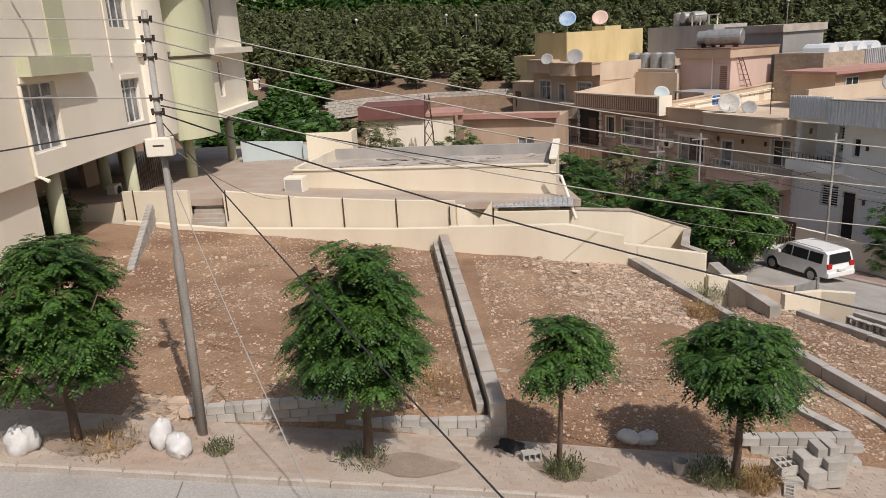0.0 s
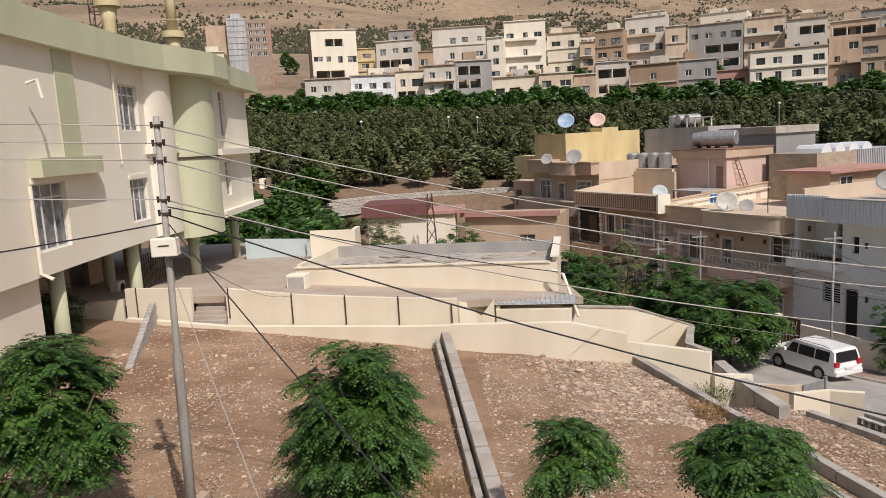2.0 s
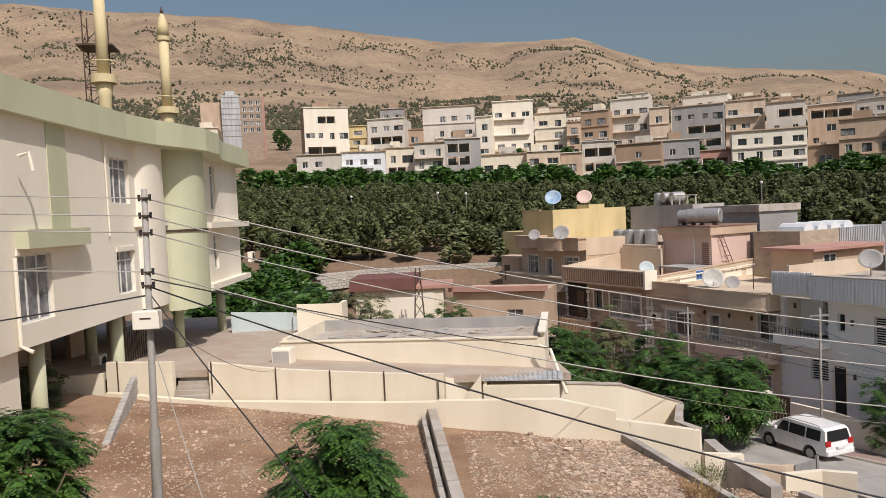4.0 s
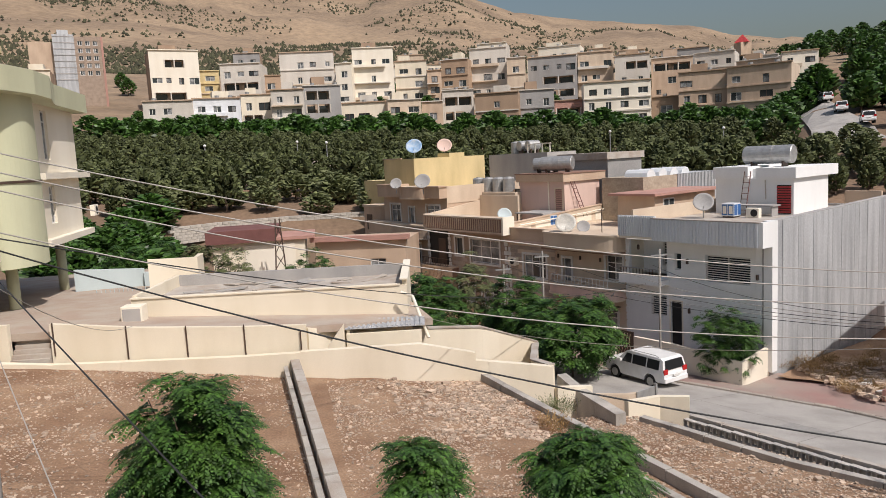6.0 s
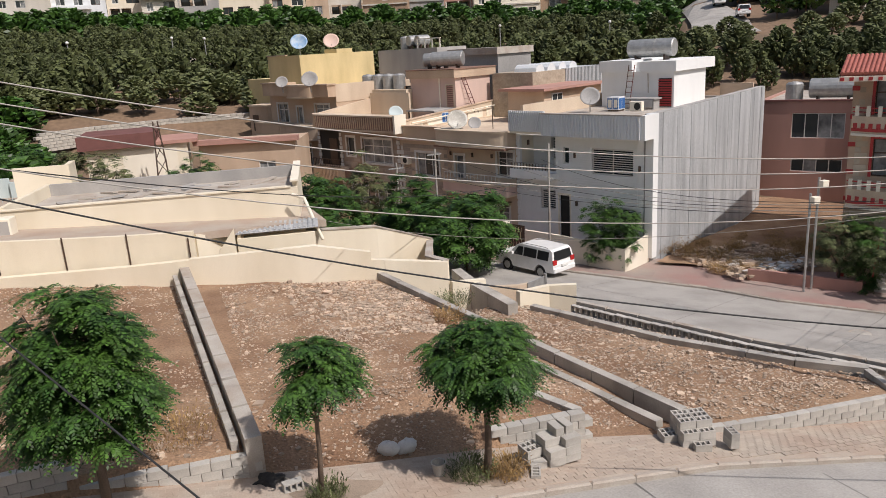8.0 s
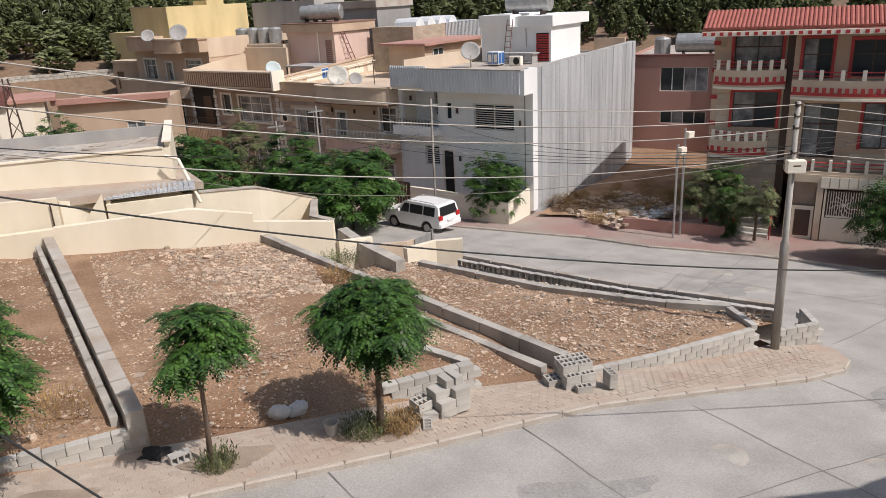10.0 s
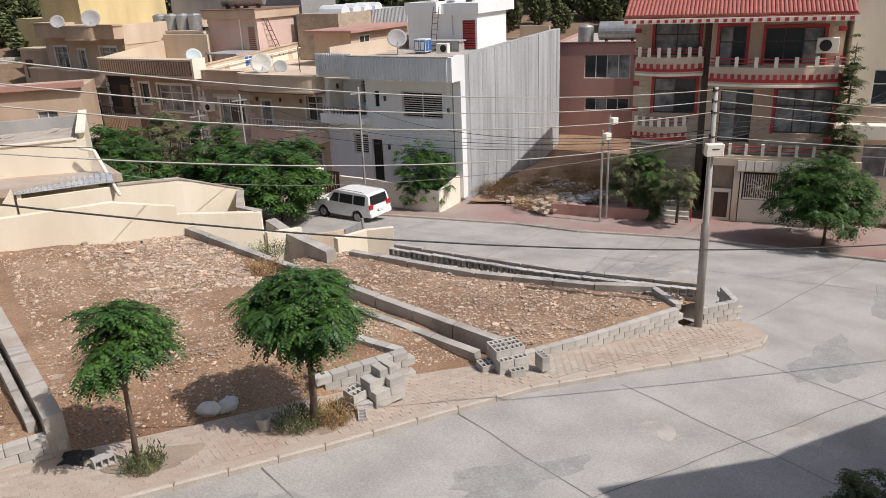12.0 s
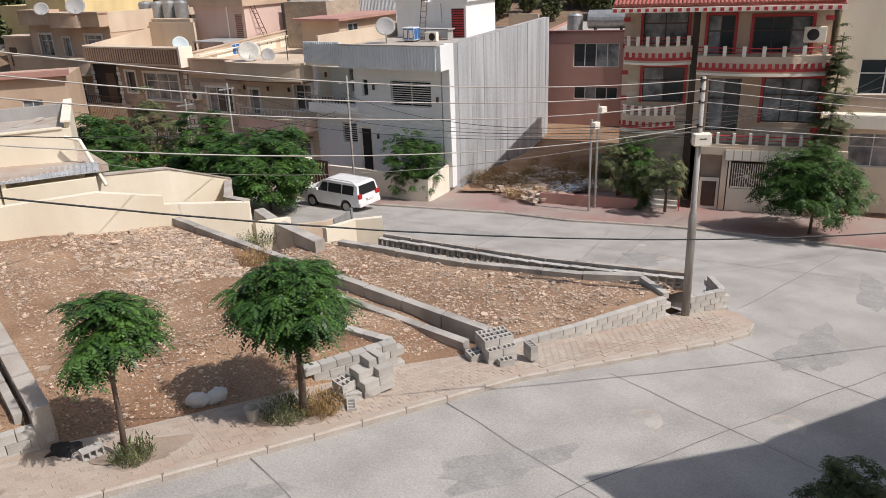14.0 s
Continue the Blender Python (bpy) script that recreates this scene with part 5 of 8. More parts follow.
ladder(pn, 2.35, -0.28, -0.05, 2.9, 0.7)
water_tank(*place(pn, 2.9, 1.9), 6.33, ROW + 6, 0.62, 3.2, "long horizontal galvanised water tank on the white stair house")
cooler(wh, 5.8, 6.0, 3.26)
outdoor_unit(wh, 7.2, 6.3, 3.26)
dish(*place(wh, 4.4, 5.0), 3.26, 0.66, -30, "weathered grey satellite dish on the white house", "towngrey")
part("roof_bench", box((4.6, 7.2, 3.9), (8.0, 8.2, 3.98)), M["grey"], wh)
for x in (4.7, 7.8):
    part("bench_leg", box((x, 7.3, 3.254), (x + 0.08, 8.1, 3.9)), M["grey"], wh)
part("side_parapet", box((2.1, 0.3, 3.254), (2.3, 16.0, 4.15)), M["tanlight"], wh)
part("rear_parapet", box((8.9, 15.2, 3.254), (11.3, 15.4, 4.4)), M["tan"], wh)

# front court of the white house
fc = thing("court_wall", 0, 0, 0, 0, "white court wall before the house", "wall", kind="structure")
def wl(x, y):
    return place(wh, x, y)
part("wall_body", wallrun([wl(4.5, -2.6), wl(7.3, -2.6), wl(11.6, -2.6), wl(11.6, 0)], 0.2, -5.2, [-3.35, -3.35, -3.6, -3.3]), M["white"], fc)
part("gate_pier", wallrun([wl(2.75, -2.6), wl(3.1, -2.6)], 0.35, -5.2, -3.0), M["white"], fc)
part("gate_pier", wallrun([wl(0.0, -2.6), wl(0.35, -2.6)], 0.35, -5.2, -2.8), M["white"], fc)
gt = thing("iron_gate", *wl(0.4, -2.6), -4.95, ROW, "dark brown ornamental iron gate", "gate")
for x0, x1 in ((0.0, 2.3), (2.75, 4.05)):
    part("panel", box((x0, -0.03, 0.1), (x1, 0.0, 1.85)), M["brownmetal"], gt)
    for k in range(int((x1 - x0) / 0.22)):
        xx = x0 + 0.12 + k * 0.22
        part("scroll", tube([(xx, -0.05, 0.3), (xx + 0.09, -0.05, 0.7), (xx - 0.05, -0.05, 1.1), (xx + 0.06, -0.05, 1.7)], 0.018, 5), M["tan"], gt)


# ---- the brown houses of the row ----
def row_house(L0, w, d, z0, z1, storeys, wall_m, trim_m, wins_, label, band=(1.0, 0.9), name="house", roof_m="tanlight"):
    """A house in the far row: walls with openings, roof, parapet band and floor bands."""
    x, y = place(wh, L0, 0)
    h = thing(name, x, y, 0, ROW, label, "house", "houses of the far row")
    part("wall", slab(0, w, z0, z1, 0, 0.25, wins_), M[wall_m], h)
    part("side_wall", box((0, 0.25, z0), (0.25, d, z1)), M[wall_m], h)
    part("side_wall", box((w - 0.25, 0.25, z0), (w, d, z1)), M[wall_m], h)
    part("back_wall", box((0.25, d - 0.25, z0), (w - 0.25, d, z1)), M[wall_m], h)
    part("roof", box((0.25, 0.25, z1 - 0.35), (w - 0.25, d - 0.25, z1 - 0.15)), M[roof_m], h)
    for a, b, c, e in wins_:
        window(h, a, b, c, e, cols=1 if b - a < 1.1 else 2 + (b - a > 2.2), transom=0.7 if b - a > 1.1 else 0, depth=0.18, surround=trim_m, glass="glass")
    return h


def curved_balcony(h, x0, x1, z0, z1, out, material, name="balcony", label="", rib=False):
    pts = [(x0, 0.02)] + [((x0 + x1) / 2 - (x1 - x0) / 2 * math.cos(a), -out * (0.35 + 0.65 * math.sin(a) ** 0.6) if 0 < a < math.pi else -0.3 * out) for a in np.linspace(0, math.pi, 19)] + [(x1, 0.02)]
    b = part(name, prism(pts, z0, z1), M[material], h, label)
    lip = [((x - (x0 + x1) / 2) * 1.02 + (x0 + x1) / 2, y - 0.05 if y < 0 else y) for x, y in pts]
    part("lip", prism(lip, z1 + 0.003, z1 + 0.12), M["tanlight"], b)
    part("lip", prism(lip, z0 - 0.12, z0 - 0.003), M["tanlight"], b)
    if rib:
        for (xa, ya), (xb, yb) in zip(pts[2:-3], pts[3:-2]):
            for t in (0.2, 0.7):
                xx, yy = xa + (xb - xa) * t, ya + (yb - ya) * t
                part("rib", box((xx - 0.05, yy - 0.05, z0 + 0.02), (xx + 0.05, yy + 0.02, z1 - 0.02)), M["tanlight"], b)
    return b


def wing_wall_slope(h, x, y0, y1, z0, za, zb, t=0.22, material="tanlight"):
    """A long dividing roof wall whose top climbs from za to zb, with a pale capping strip."""
    f = lambda px, py: za + (zb - za) * (py - y0) / (y1 - y0)
    p = part("parapet", prism([(x, y0), (x + t, y0), (x + t, y1), (x, y1)], z0, f), M[material], h)
    part("lip", prism([(x - 0.04, y0), (x + t + 0.06, y0), (x + t + 0.06, y1), (x - 0.04, y1)], lambda px, py: f(px, py) + 0.003, lambda px, py: f(px, py) + 0.09), M["tan"], p)
    n = int((y1 - y0) / 2.4)
    for k in range(n):
        yy = y0 + 0.6 + k * 2.4
        part("panel", box((x + t + 0.003, yy, z0 + 0.25), (x + t + 0.03, yy + 1.9, f(0, yy) - 0.3)), M["white"], p)
    return p


def rail(h, x0, x1, y, z0, z1, step, material):
    """A balcony rail: top bar, bottom bar and upright bars."""
    r = part("railing", box((x0, y - 0.03, z1 - 0.05), (x1, y + 0.03, z1)), M[material], h)
    part("bottom_bar", box((x0, y - 0.02, z0), (x1, y + 0.02, z0 + 0.03)), M[material], r)
    for k in range(int((x1 - x0) / step) + 1):
        part("baluster", box((x0 + k * step - 0.015, y - 0.015, z0 + 0.03), (x0 + k * step + 0.015, y + 0.015, z1 - 0.05)), M[material], r)
    return r


def quoins(h, x0, x1, z0, z1, y=0.0, material="frame"):
    for k in range(int((z1 - z0) / 0.36)):
        d = 0.08 if k % 2 else 0.0
        part("quoin", box((x0 + d, y - 0.05, z0 + k * 0.36), (x1 - d, y - 0.004, z0 + k * 0.36 + 0.3)), M[material], h)


def cladding(h, segments, z0, z1, holes, material, step=0.3):
    """Courses of thin stone facing round the openings."""
    z = z0
    row = 0
    while z < z1 - 0.1:
        for a, b in segments:
            x = a - (0.35 if row % 2 else 0.0)
            while x < b:
                p, q = max(a, x), min(b, x + 0.78)
                if q - p > 0.12 and not any(p < hb + 0.18 and q > ha_ - 0.18 and z < hd_ + 0.18 and z + step > hc_ - 0.18 for ha_, hb, hc_, hd_ in holes):
                    part("facing_stone", box((p, -0.03, z), (q - 0.02, -0.003, z + step - 0.025)), M[material], h)
                x += 0.78
        z += step
        row += 1


# tan house beside the white house
wa = [(1.7, 4.05, -1.16, 0.56), (5.75, 6.55, -1.5, 0.58), (9.7, 11.1, -0.6, 1.05), (1.9, 4.0, -4.1, -2.7), (6.0, 7.0, -4.8, -2.5), (9.2, 10.6, -4.2, -2.8)]
ha = row_house(-9.5, 11.35, 17, -4.9, 2.2, 2, "tanlight", "frame", wa, "tan house with a rounded roof band and a pink balcony")
cladding(ha, [(0.3, 5.2)], -4.8, 1.2, wa, "greystone")
part("parapet_band", box((-0.1, -0.35, 1.62), (4.9, -0.004, 2.5)), M["tan"], ha)
part("band_lip", box((-0.15, -0.45, 2.504), (4.9, 0.05, 2.6)), M["tan"], ha)
part("band_foot", box((0.0, -0.42, 1.5), (4.3, -0.004, 1.617)), M["pink"], ha)
curved_balcony(ha, 4.7, 11.4, 1.55, 2.45, 1.5, "tanlight", "parapet_band")
part("soffit", box((4.8, -1.2, 1.3), (11.35, -0.004, 1.42)), M["brownrib"], ha)
curved_balcony(ha, 5.1, 11.3, -1.75, -1.15, 1.35, "pink", "balcony", "pale pink rounded balcony")
rail(ha, 5.5, 10.9, -1.0, -1.02, -0.45, 0.32, "frame")
quoins(ha, -0.02, 0.34, -4.7, 1.4)
quoins(ha, 5.0, 5.36, -4.7, 1.2, material="tan")
for k in range(9):
    part("stair_tread", box((8.8 + 0.26 * k, -1.0, -4.7 + 0.3 * k), (9.1 + 0.26 * k, -0.35, -4.64 + 0.3 * k)), M["brownmetal"], ha)
part("stair_rail", tube([(8.8, -1.0, -3.8), (11.2, -1.0, -1.2)], 0.04, 6), M["steel"], ha)
part("stair_rail", tube([(8.8, -1.0, -4.75), (11.2, -1.0, -2.1)], 0.05, 6), M["brownmetal"], ha)
for x, z in ((5.3, 0.7), (7.4, 0.7), (9.2, 0.7)):
    part("wall_lamp", box((x, -0.15, z - 0.14), (x + 0.12, -0.003, z + 0.14), 0.02), M["brownmetal"], ha)
wing_wall_slope(ha, -0.1, -0.1, 16.6, 1.9, 2.75, 3.75)
part("roof_pipe", tube([(0.35, 1.0, 2.6), (0.35, 15.5, 3.25)], 0.05, 6), M["white"], ha)
px, py = place(ha, 6.6, -0.5)
dish(px, py, 2.05, 0.72, -20, "large pale mesh satellite dish on the tan house", "mesh")
dish(*place(ha, 7.5, 0.3), 2.05, 0.45, -20, "small grey satellite dish", "towngrey")
mast_ = thing("roof_mast", *place(ha, 8.4, 1.2), 2.05, 0, "thin steel aerial mast on the tan house", "mast")
part("mast", tube([(0, 0, 0), (0, 0, 2.0)], 0.03, 6), M["brownmetal"], mast_)
part("arm", tube([(-0.3, 0, 1.9), (0.3, 0, 1.9)], 0.015, 5), M["brownmetal"], mast_)
wa_ac = thing("air_conditioner", *place(ha, 0.75, -0.2), -0.35, ROW, "white split air conditioner on the stone-faced wall", "air conditioner")
part("case", box((-0.4, -0.25, 0), (0.4, 0.19, 0.62), 0.02), M["white"], wa_ac)
part("fan", tube([(0.1, -0.262, 0.31), (0.1, -0.252, 0.31)], 0.22, 16), M["dark"], wa_ac)

# pink stair house on the roof between the tan and brown houses
st = thing("roof_house", *place(wh, -15.3, 7.0), 2.02, ROW, "pink rooftop stair house with a louvred door", "roof house")
part("wall", box((0, 0, 0), (5.35, 4.4, 3.6)), M["pink"], st)
part("band", box((-0.2, -0.3, 3.6), (5.55, 5.0, 4.25)), M["tan"], st)
part("band_cap", box((-0.26, -0.36, 4.254), (5.61, 5.06, 4.34)), M["brownrib"], st)
dl = part("louvre_door", box((4.35, -0.03, 1.2), (5.1, -0.003, 3.0)), M["brownrib"], st)
for k in range(11):
    part("slat", box((4.35, -0.07, 1.26 + k * 0.16), (5.1, -0.032, 1.35 + k * 0.16)), M["salmon"], dl)
part("door_frame", slab(4.22, 5.23, 1.2, 3.13, -0.05, -0.032, [(4.35, 5.1, 1.2, 3.0)]), M["tanlight"], st)
part("drain_pipe", tube([(3.6, -0.1, 0.3), (3.6, -0.1, 4.2)], 0.05, 8), M["white"], st)
lad = part("ladder", tube([(5.45, 0.5, 3.9), (5.95, 1.6, 0.6)], 0.035, 6), M["maroon"], st)
part("ladder_rail", tube([(5.45, 0.95, 3.9), (5.95, 2.05, 0.6)], 0.035, 6), M["maroon"], lad)
for k in range(9):
    t_ = (k + 0.5) / 9
    part("rung", tube([(5.45 + 0.5 * t_, 0.5 + 1.1 * t_, 3.9 - 3.3 * t_), (5.45 + 0.5 * t_, 0.95 + 1.1 * t_, 3.9 - 3.3 * t_)], 0.025, 5), M["maroon"], lad)
water_tank(*place(st, 3.2, 1.5), 6.27, ROW + 25, 0.62, 2.7, "horizontal galvanised water tank on the pink stair house")
water_tank(*place(st, 1.6, 1.9), 6.27, ROW + 25, 0.58, 2.3, "horizontal galvanised water tank on the pink stair house")

# brown house with the ribbed roof band
wb = [(0.35, 2.95, -1.05, 1.85), (3.9, 4.9, -0.1, 1.4), (5.9, 9.45, -0.56, 1.36), (4.2, 6.2, -4.0, -2.6), (7.2, 9.4, -4.0, -2.6)]
hb = row_house(-20.0, 10.5, 17, -4.9, 2.35, 2, "brownstone", "frame", wb[1:], "brown stone-clad house with a rounded ribbed roof band")
cladding(hb, [(3.1, 10.1)], -4.8, 2.0, wb, "greystone")
# no recess here: a thin near-black panel paints the loggia's shade on the wall
lg = part("loggia", box((0.3, -0.02, -1.05), (3.0, -0.004, 1.85)), M["dark"], hb, "flat dark panel painting in the loggia's shade")
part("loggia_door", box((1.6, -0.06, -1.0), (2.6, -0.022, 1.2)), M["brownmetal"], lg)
for x in (-0.02, 2.95, 10.1):
    quoins(hb, x, x + 0.38, -4.7, 2.1, -0.03)
curved_balcony(hb, -0.2, 4.2, -2.0, -1.2, 1.2, "brownrib", "balcony", "brown rounded balcony with pale ribs", rib=True)
rail(hb, 0.1, 3.9, -0.85, -1.05, -0.4, 0.24, "brownmetal")
cb = [(1.6 - 1.6 * math.cos(a), -1.0 * math.sin(a)) for a in np.linspace(0, math.pi / 2, 9)]
band = [(0.0, 0.02)] + cb + [(11.0, -1.0), (11.0, 0.02)]
pb = part("parapet_band", prism(band, 2.2, 3.2), M["brownrib"], hb, "brown ribbed roof band")
part("lip", prism([(x, y - 0.06 if y < 0 else y) for x, y in band], 3.203, 3.32), M["tanlight"], pb)
part("lip", prism([(x, y - 0.05 if y < 0 else y) for x, y in band], 2.06, 2.197), M["tanlight"], pb)
for k in range(36):
    xx = 1.5 + k * 0.26
    part("rib", box((xx, -1.05, 2.24), (xx + 0.11, -1.003, 3.17)), M["tan"], pb)
for k in range(1, 8):
    (xa, ya) = cb[k]
    part("rib", box((xa - 0.06, ya - 0.05, 2.24), (xa + 0.06, ya + 0.03, 3.17)), M["tan"], pb)
part("band_end", box((11.003, -1.1, 2.0), (11.2, 0.1, 3.4)), M["white"], hb)
part("roof_wall", prism([(0.05, 0.1), (0.3, 0.1), (0.3, 9.0), (0.05, 9.0)], 2.1, lambda x, y: 3.3 + 0.12 * y), M["tanlight"], hb)
part("roof_wall", box((0.3, 6.0, 2.1), (5.4, 6.2, 4.5)), M["tanlight"], hb)
part("roof_room", box((0.3, 6.3, 2.1), (4.8, 9.6, 4.75)), M["tanlight"], hb)
part("roof_room", box((4.8, 7.2, 2.1), (6.7, 9.4, 5.0)), M["tanlight"], hb)
part("roof_canopy", box((6.9, 4.2, 3.1), (10.2, 6.8, 3.22)), M["grey"], hb)
for x in (7.0, 10.0):
    part("canopy_post", box((x, 4.3, 2.1), (x + 0.1, 4.4, 3.1)), M["brownmetal"], hb)
for k in range(4):
    water_tank(*place(hb, -1.2 + k * 1.25, 7.2 + 0.15 * k), 4.76, 0, 0.56, 1.3, "upright galvanised water tank on a roof", True)
dish(*place(hb, 6.9, 3.0), 2.15, 0.6, -5, "pale satellite dish beside the roof canopy", "paleblue")
cooler(hb, 10.2, 5.0, 2.1)
rngr = random.Random(8)
for k in range(9):
    o = thing("roof_scrap", *place(hb, 0.8 + rngr.uniform(0, 3.4), 6.9 + rngr.uniform(0, 1.2)), 4.76, rngr.uniform(0, 180), "broken board among the scrap on a roof", "debris", "roof scrap")
    part("board", box((-rngr.uniform(0.3, 0.7), -0.06, 0), (rngr.uniform(0.3, 0.7), 0.06, rngr.uniform(0.06, 0.3))), M["tan" if k % 2 else "brownmetal"], o)

# tan three-storey house set a little back
wc = [(1.22, 2.9, 1.98, 3.79), (4.38, 5.21, 1.7, 3.54), (7.26, 9.29, 2.5, 3.78), (1.0, 2.6, -2.1, -0.4), (3.9, 6.0, -2.6, 0.1)]
hc = row_house(-30.4, 10.4, 14, -4.9, 5.0, 3, "tan", "frame", wc, "tan three-storey house with rounded balcony bands")
hc.location = (*place(wh, -30.4, 2.3), 0)
curved_balcony(hc, 4.4, 8.4, 4.55, 5.5, 1.5, "tan", "parapet_band")
part("parapet_band", box((0.3, -0.9, 4.6), (4.6, -0.004, 5.7)), M["tan"], hc)
part("band_lip", box((0.2, -1.0, 5.704), (4.6, 0.0, 5.82)), M["tan"], hc)
part("parapet_band", box((8.2, -0.9, 4.5), (10.5, -0.004, 5.5)), M["tan"], hc)
part("band_lip", box((8.2, -1.0, 5.504), (10.6, 0.0, 5.62)), M["tan"], hc)
part("side_parapet", prism([(10.15, 0.0), (10.45, 0.0), (10.45, 9.0), (10.15, 9.0)], 4.0, lambda x, y: 5.55 + 0.0 * y), M["tanlight"], hc)
curved_balcony(hc, -1.9, 2.9, 0.95, 2.0, 1.3, "tan", "balcony", "tan rounded balcony")
curved_balcony(hc, 2.7, 9.2, 0.85, 1.95, 1.7, "tan", "balcony", "tan rounded balcony")
rail(hc, 3.4, 8.6, -1.2, -3.4, -2.6, 0.28, "brownmetal")
part("lower_slab", box((-0.5, -1.3, -3.7), (9.6, -0.004, -3.4)), M["tan"], hc)
part("side_wing", prism([(-4.5, 0.3), (-1.2, 0.3), (-0.05, 1.2), (-0.05, 6.0), (-4.5, 6.0)], -5.0, 3.4), M["tan"], hc)
part("wing_lip", prism([(-4.6, 0.2), (-1.2, 0.2), (-0.05, 1.1), (-0.05, 6.0), (-4.6, 6.0)], 3.404, 3.6), M["tanlight"], hc)
part("wing_window", box((-3.9, 0.24, 1.0), (-2.9, 0.297, 2.6)), M["brownmetal"], hc)
dish(*place(hc, 5.2, 0.4), 5.0, 0.55, -20, "grey satellite dish on the tan house", "towngrey")
dish(*place(hc, 9.2, 0.6), 5.0, 0.72, -20, "grey satellite dish on the tan house", "towngrey")

hd = thing("house", *place(wh, -33.1, 4.3), 0, ROW, "plain faded yellow upper storey with high blank walls", "house", "houses of the far row")
part("wall", box((0, 0, 3.0), (5.5, 9.3, 8.2)), M["yellow"], hd)
part("wall", box((-5.8, 1.0, -5), (-0.003, 8.0, 6.0)), M["yellow"], hd)
part("roof_box", box((3.4, 4.6, 8.204), (5.4, 6.6, 8.6)), M["yellow"], hd)
part("parapet_cap", box((-0.08, -0.08, 8.204), (3.3, 0.15, 8.3)), M["tan"], hd)
dish(*place(hd, 2.6, 2.2), 8.2, 0.85, -15, "blue satellite dish on the yellow house", "dishblue")
dish(*place(hd, 3.4, 5.6), 8.2, 0.8, -15, "faded pink satellite dish on the yellow house", "pink")

he = thing("house", *place(wh, -25.0, 12.0), 0, ROW, "grey unplastered house with water tanks on the roof", "house", "houses of the far row")
part("wall", box((0, 0, -4), (8.3, 4.0, 8.15)), M["grey"], he)
part("wall", box((8.303, 1.6, -4), (14.2, 6.4, 7.25)), M["towngrey"], he)
part("parapet", box((8.2, 1.3, 7.254), (14.4, 6.6, 7.85)), M["kerb"], he)
for k in range(3):
    water_tank(*place(he, 2.4 + 1.2 * k, 1.6), 8.15, ROW + 80, 0.5, 1.2, "pale water tank on the grey house", k == 0)
rl = part("roof_rail", box((5.0, 0.6, 8.95), (8.2, 0.7, 9.05)), M["white"], he)
for k in range(4):
    part("rail_post", box((5.0 + 1.0 * k, 0.6, 8.154), (5.1 + 1.0 * k, 0.7, 8.95)), M["white"], rl)
hf = thing("house", *place(wh, -9.3, 11.0), 0, ROW, "low house with rough block walls behind the white house", "house", "houses of the far row")
part("wall", box((0, 0, -4), (4.3, 4.6, 5.7)), M["tanblock"], hf)
bm = bmesh.new()
for k in range(26):
    quadbox(bm, (4.31, 4.62 + k * 0.22, 3.0), (4.37, 4.75 + k * 0.22, 5.75))
part("sheet_wall", box((0.2, 4.603, -4), (4.3, 10.4, 5.75)), M["metalsheet"], hf)
part("sheet_ribs", bm, M["metalsheet"], hf)
for k in range(4):
    part("roof_cover", tube([(1.6, 1.6 + 1.6 * k, 5.7), (3.9, 1.6 + 1.6 * k, 5.7)], 0.6, 12), M["whitesheet"], hf)
hr = thing("house", *place(wh, -5.2, 8.0), 0, ROW, "small tan roof room with a rusty slab and a white window", "house", "houses of the far row")
part("wall", box((0, 0, 2.0), (3.5, 8.0, 4.45)), M["tan"], hr)
part("slab", box((-0.5, -0.6, 4.454), (4.0, 8.4, 4.65)), M["salmon"], hr)
wn_ = part("window", box((3.503, 1.0, 3.2), (3.56, 2.4, 4.2)), M["frame"], hr)
for k in range(2):
    part("pane", box((3.563, 1.1 + 0.65 * k, 3.3), (3.575, 1.65 + 0.65 * k, 4.1)), M["glass"], wn_)


# ---- street-side house with red trim ----
RR = -55.0
rh = thing("red_trim_house", 31.0, 30.5, 0, RR, "stone-clad three-storey house with red trim and a red tiled roof", "house")
w3 = [(4.0, 6.3, 3.6, 5.35), (7.3, 8.6, 3.0, 5.1), (9.5, 12.2, 3.2, 5.0)]
w2 = [(4.1, 6.3, 0.5, 2.4), (10.3, 13.0, -0.35, 1.95), (7.6, 9.2, -0.9, 1.9)]
part("wall", slab(3.0, 6.9, -5.3, 6.0, 0, 0.25, [w3[0], w2[0]]), M["tan"], rh)
part("wall", slab(6.9, 13.1, -1.6, 6.0, -0.5, -0.25, w3[1:] + w2[1:]), M["tan"], rh)
part("side_wall", box((3.0, 0.25, -5.3), (3.25, 12.0, 6.0)), M["tan"], rh)
part("side_wall", box((12.85, -0.25, -5.3), (13.1, 12.0, 6.0)), M["white"], rh)
part("back_wall", box((3.25, 11.75, -5.3), (12.85, 12.0, 6.0)), M["tan"], rh)
part("floor", box((3.25, 0.25, -1.9), (12.85, 11.75, -1.6)), M["kerb"], rh)
for i, (a, b, c, d) in enumerate(w3 + w2):
    yy = 0.0 if i in (0, 3) else -0.5
    w_ = window(rh, a, b, c, d, y=yy, cols=3 if b - a > 2.3 else 2, transom=0.62, frame_mat="brownmetal", surround=None, depth=0.2)
    if i != 5:
        t = 0.14
        part("red_surround", slab(a - t, b + t, c - 0.02, d + t, yy - 0.06, yy - 0.003, [(a, b, c - 0.03, d)]), M["red"], w_)
r_ = random.Random(3)
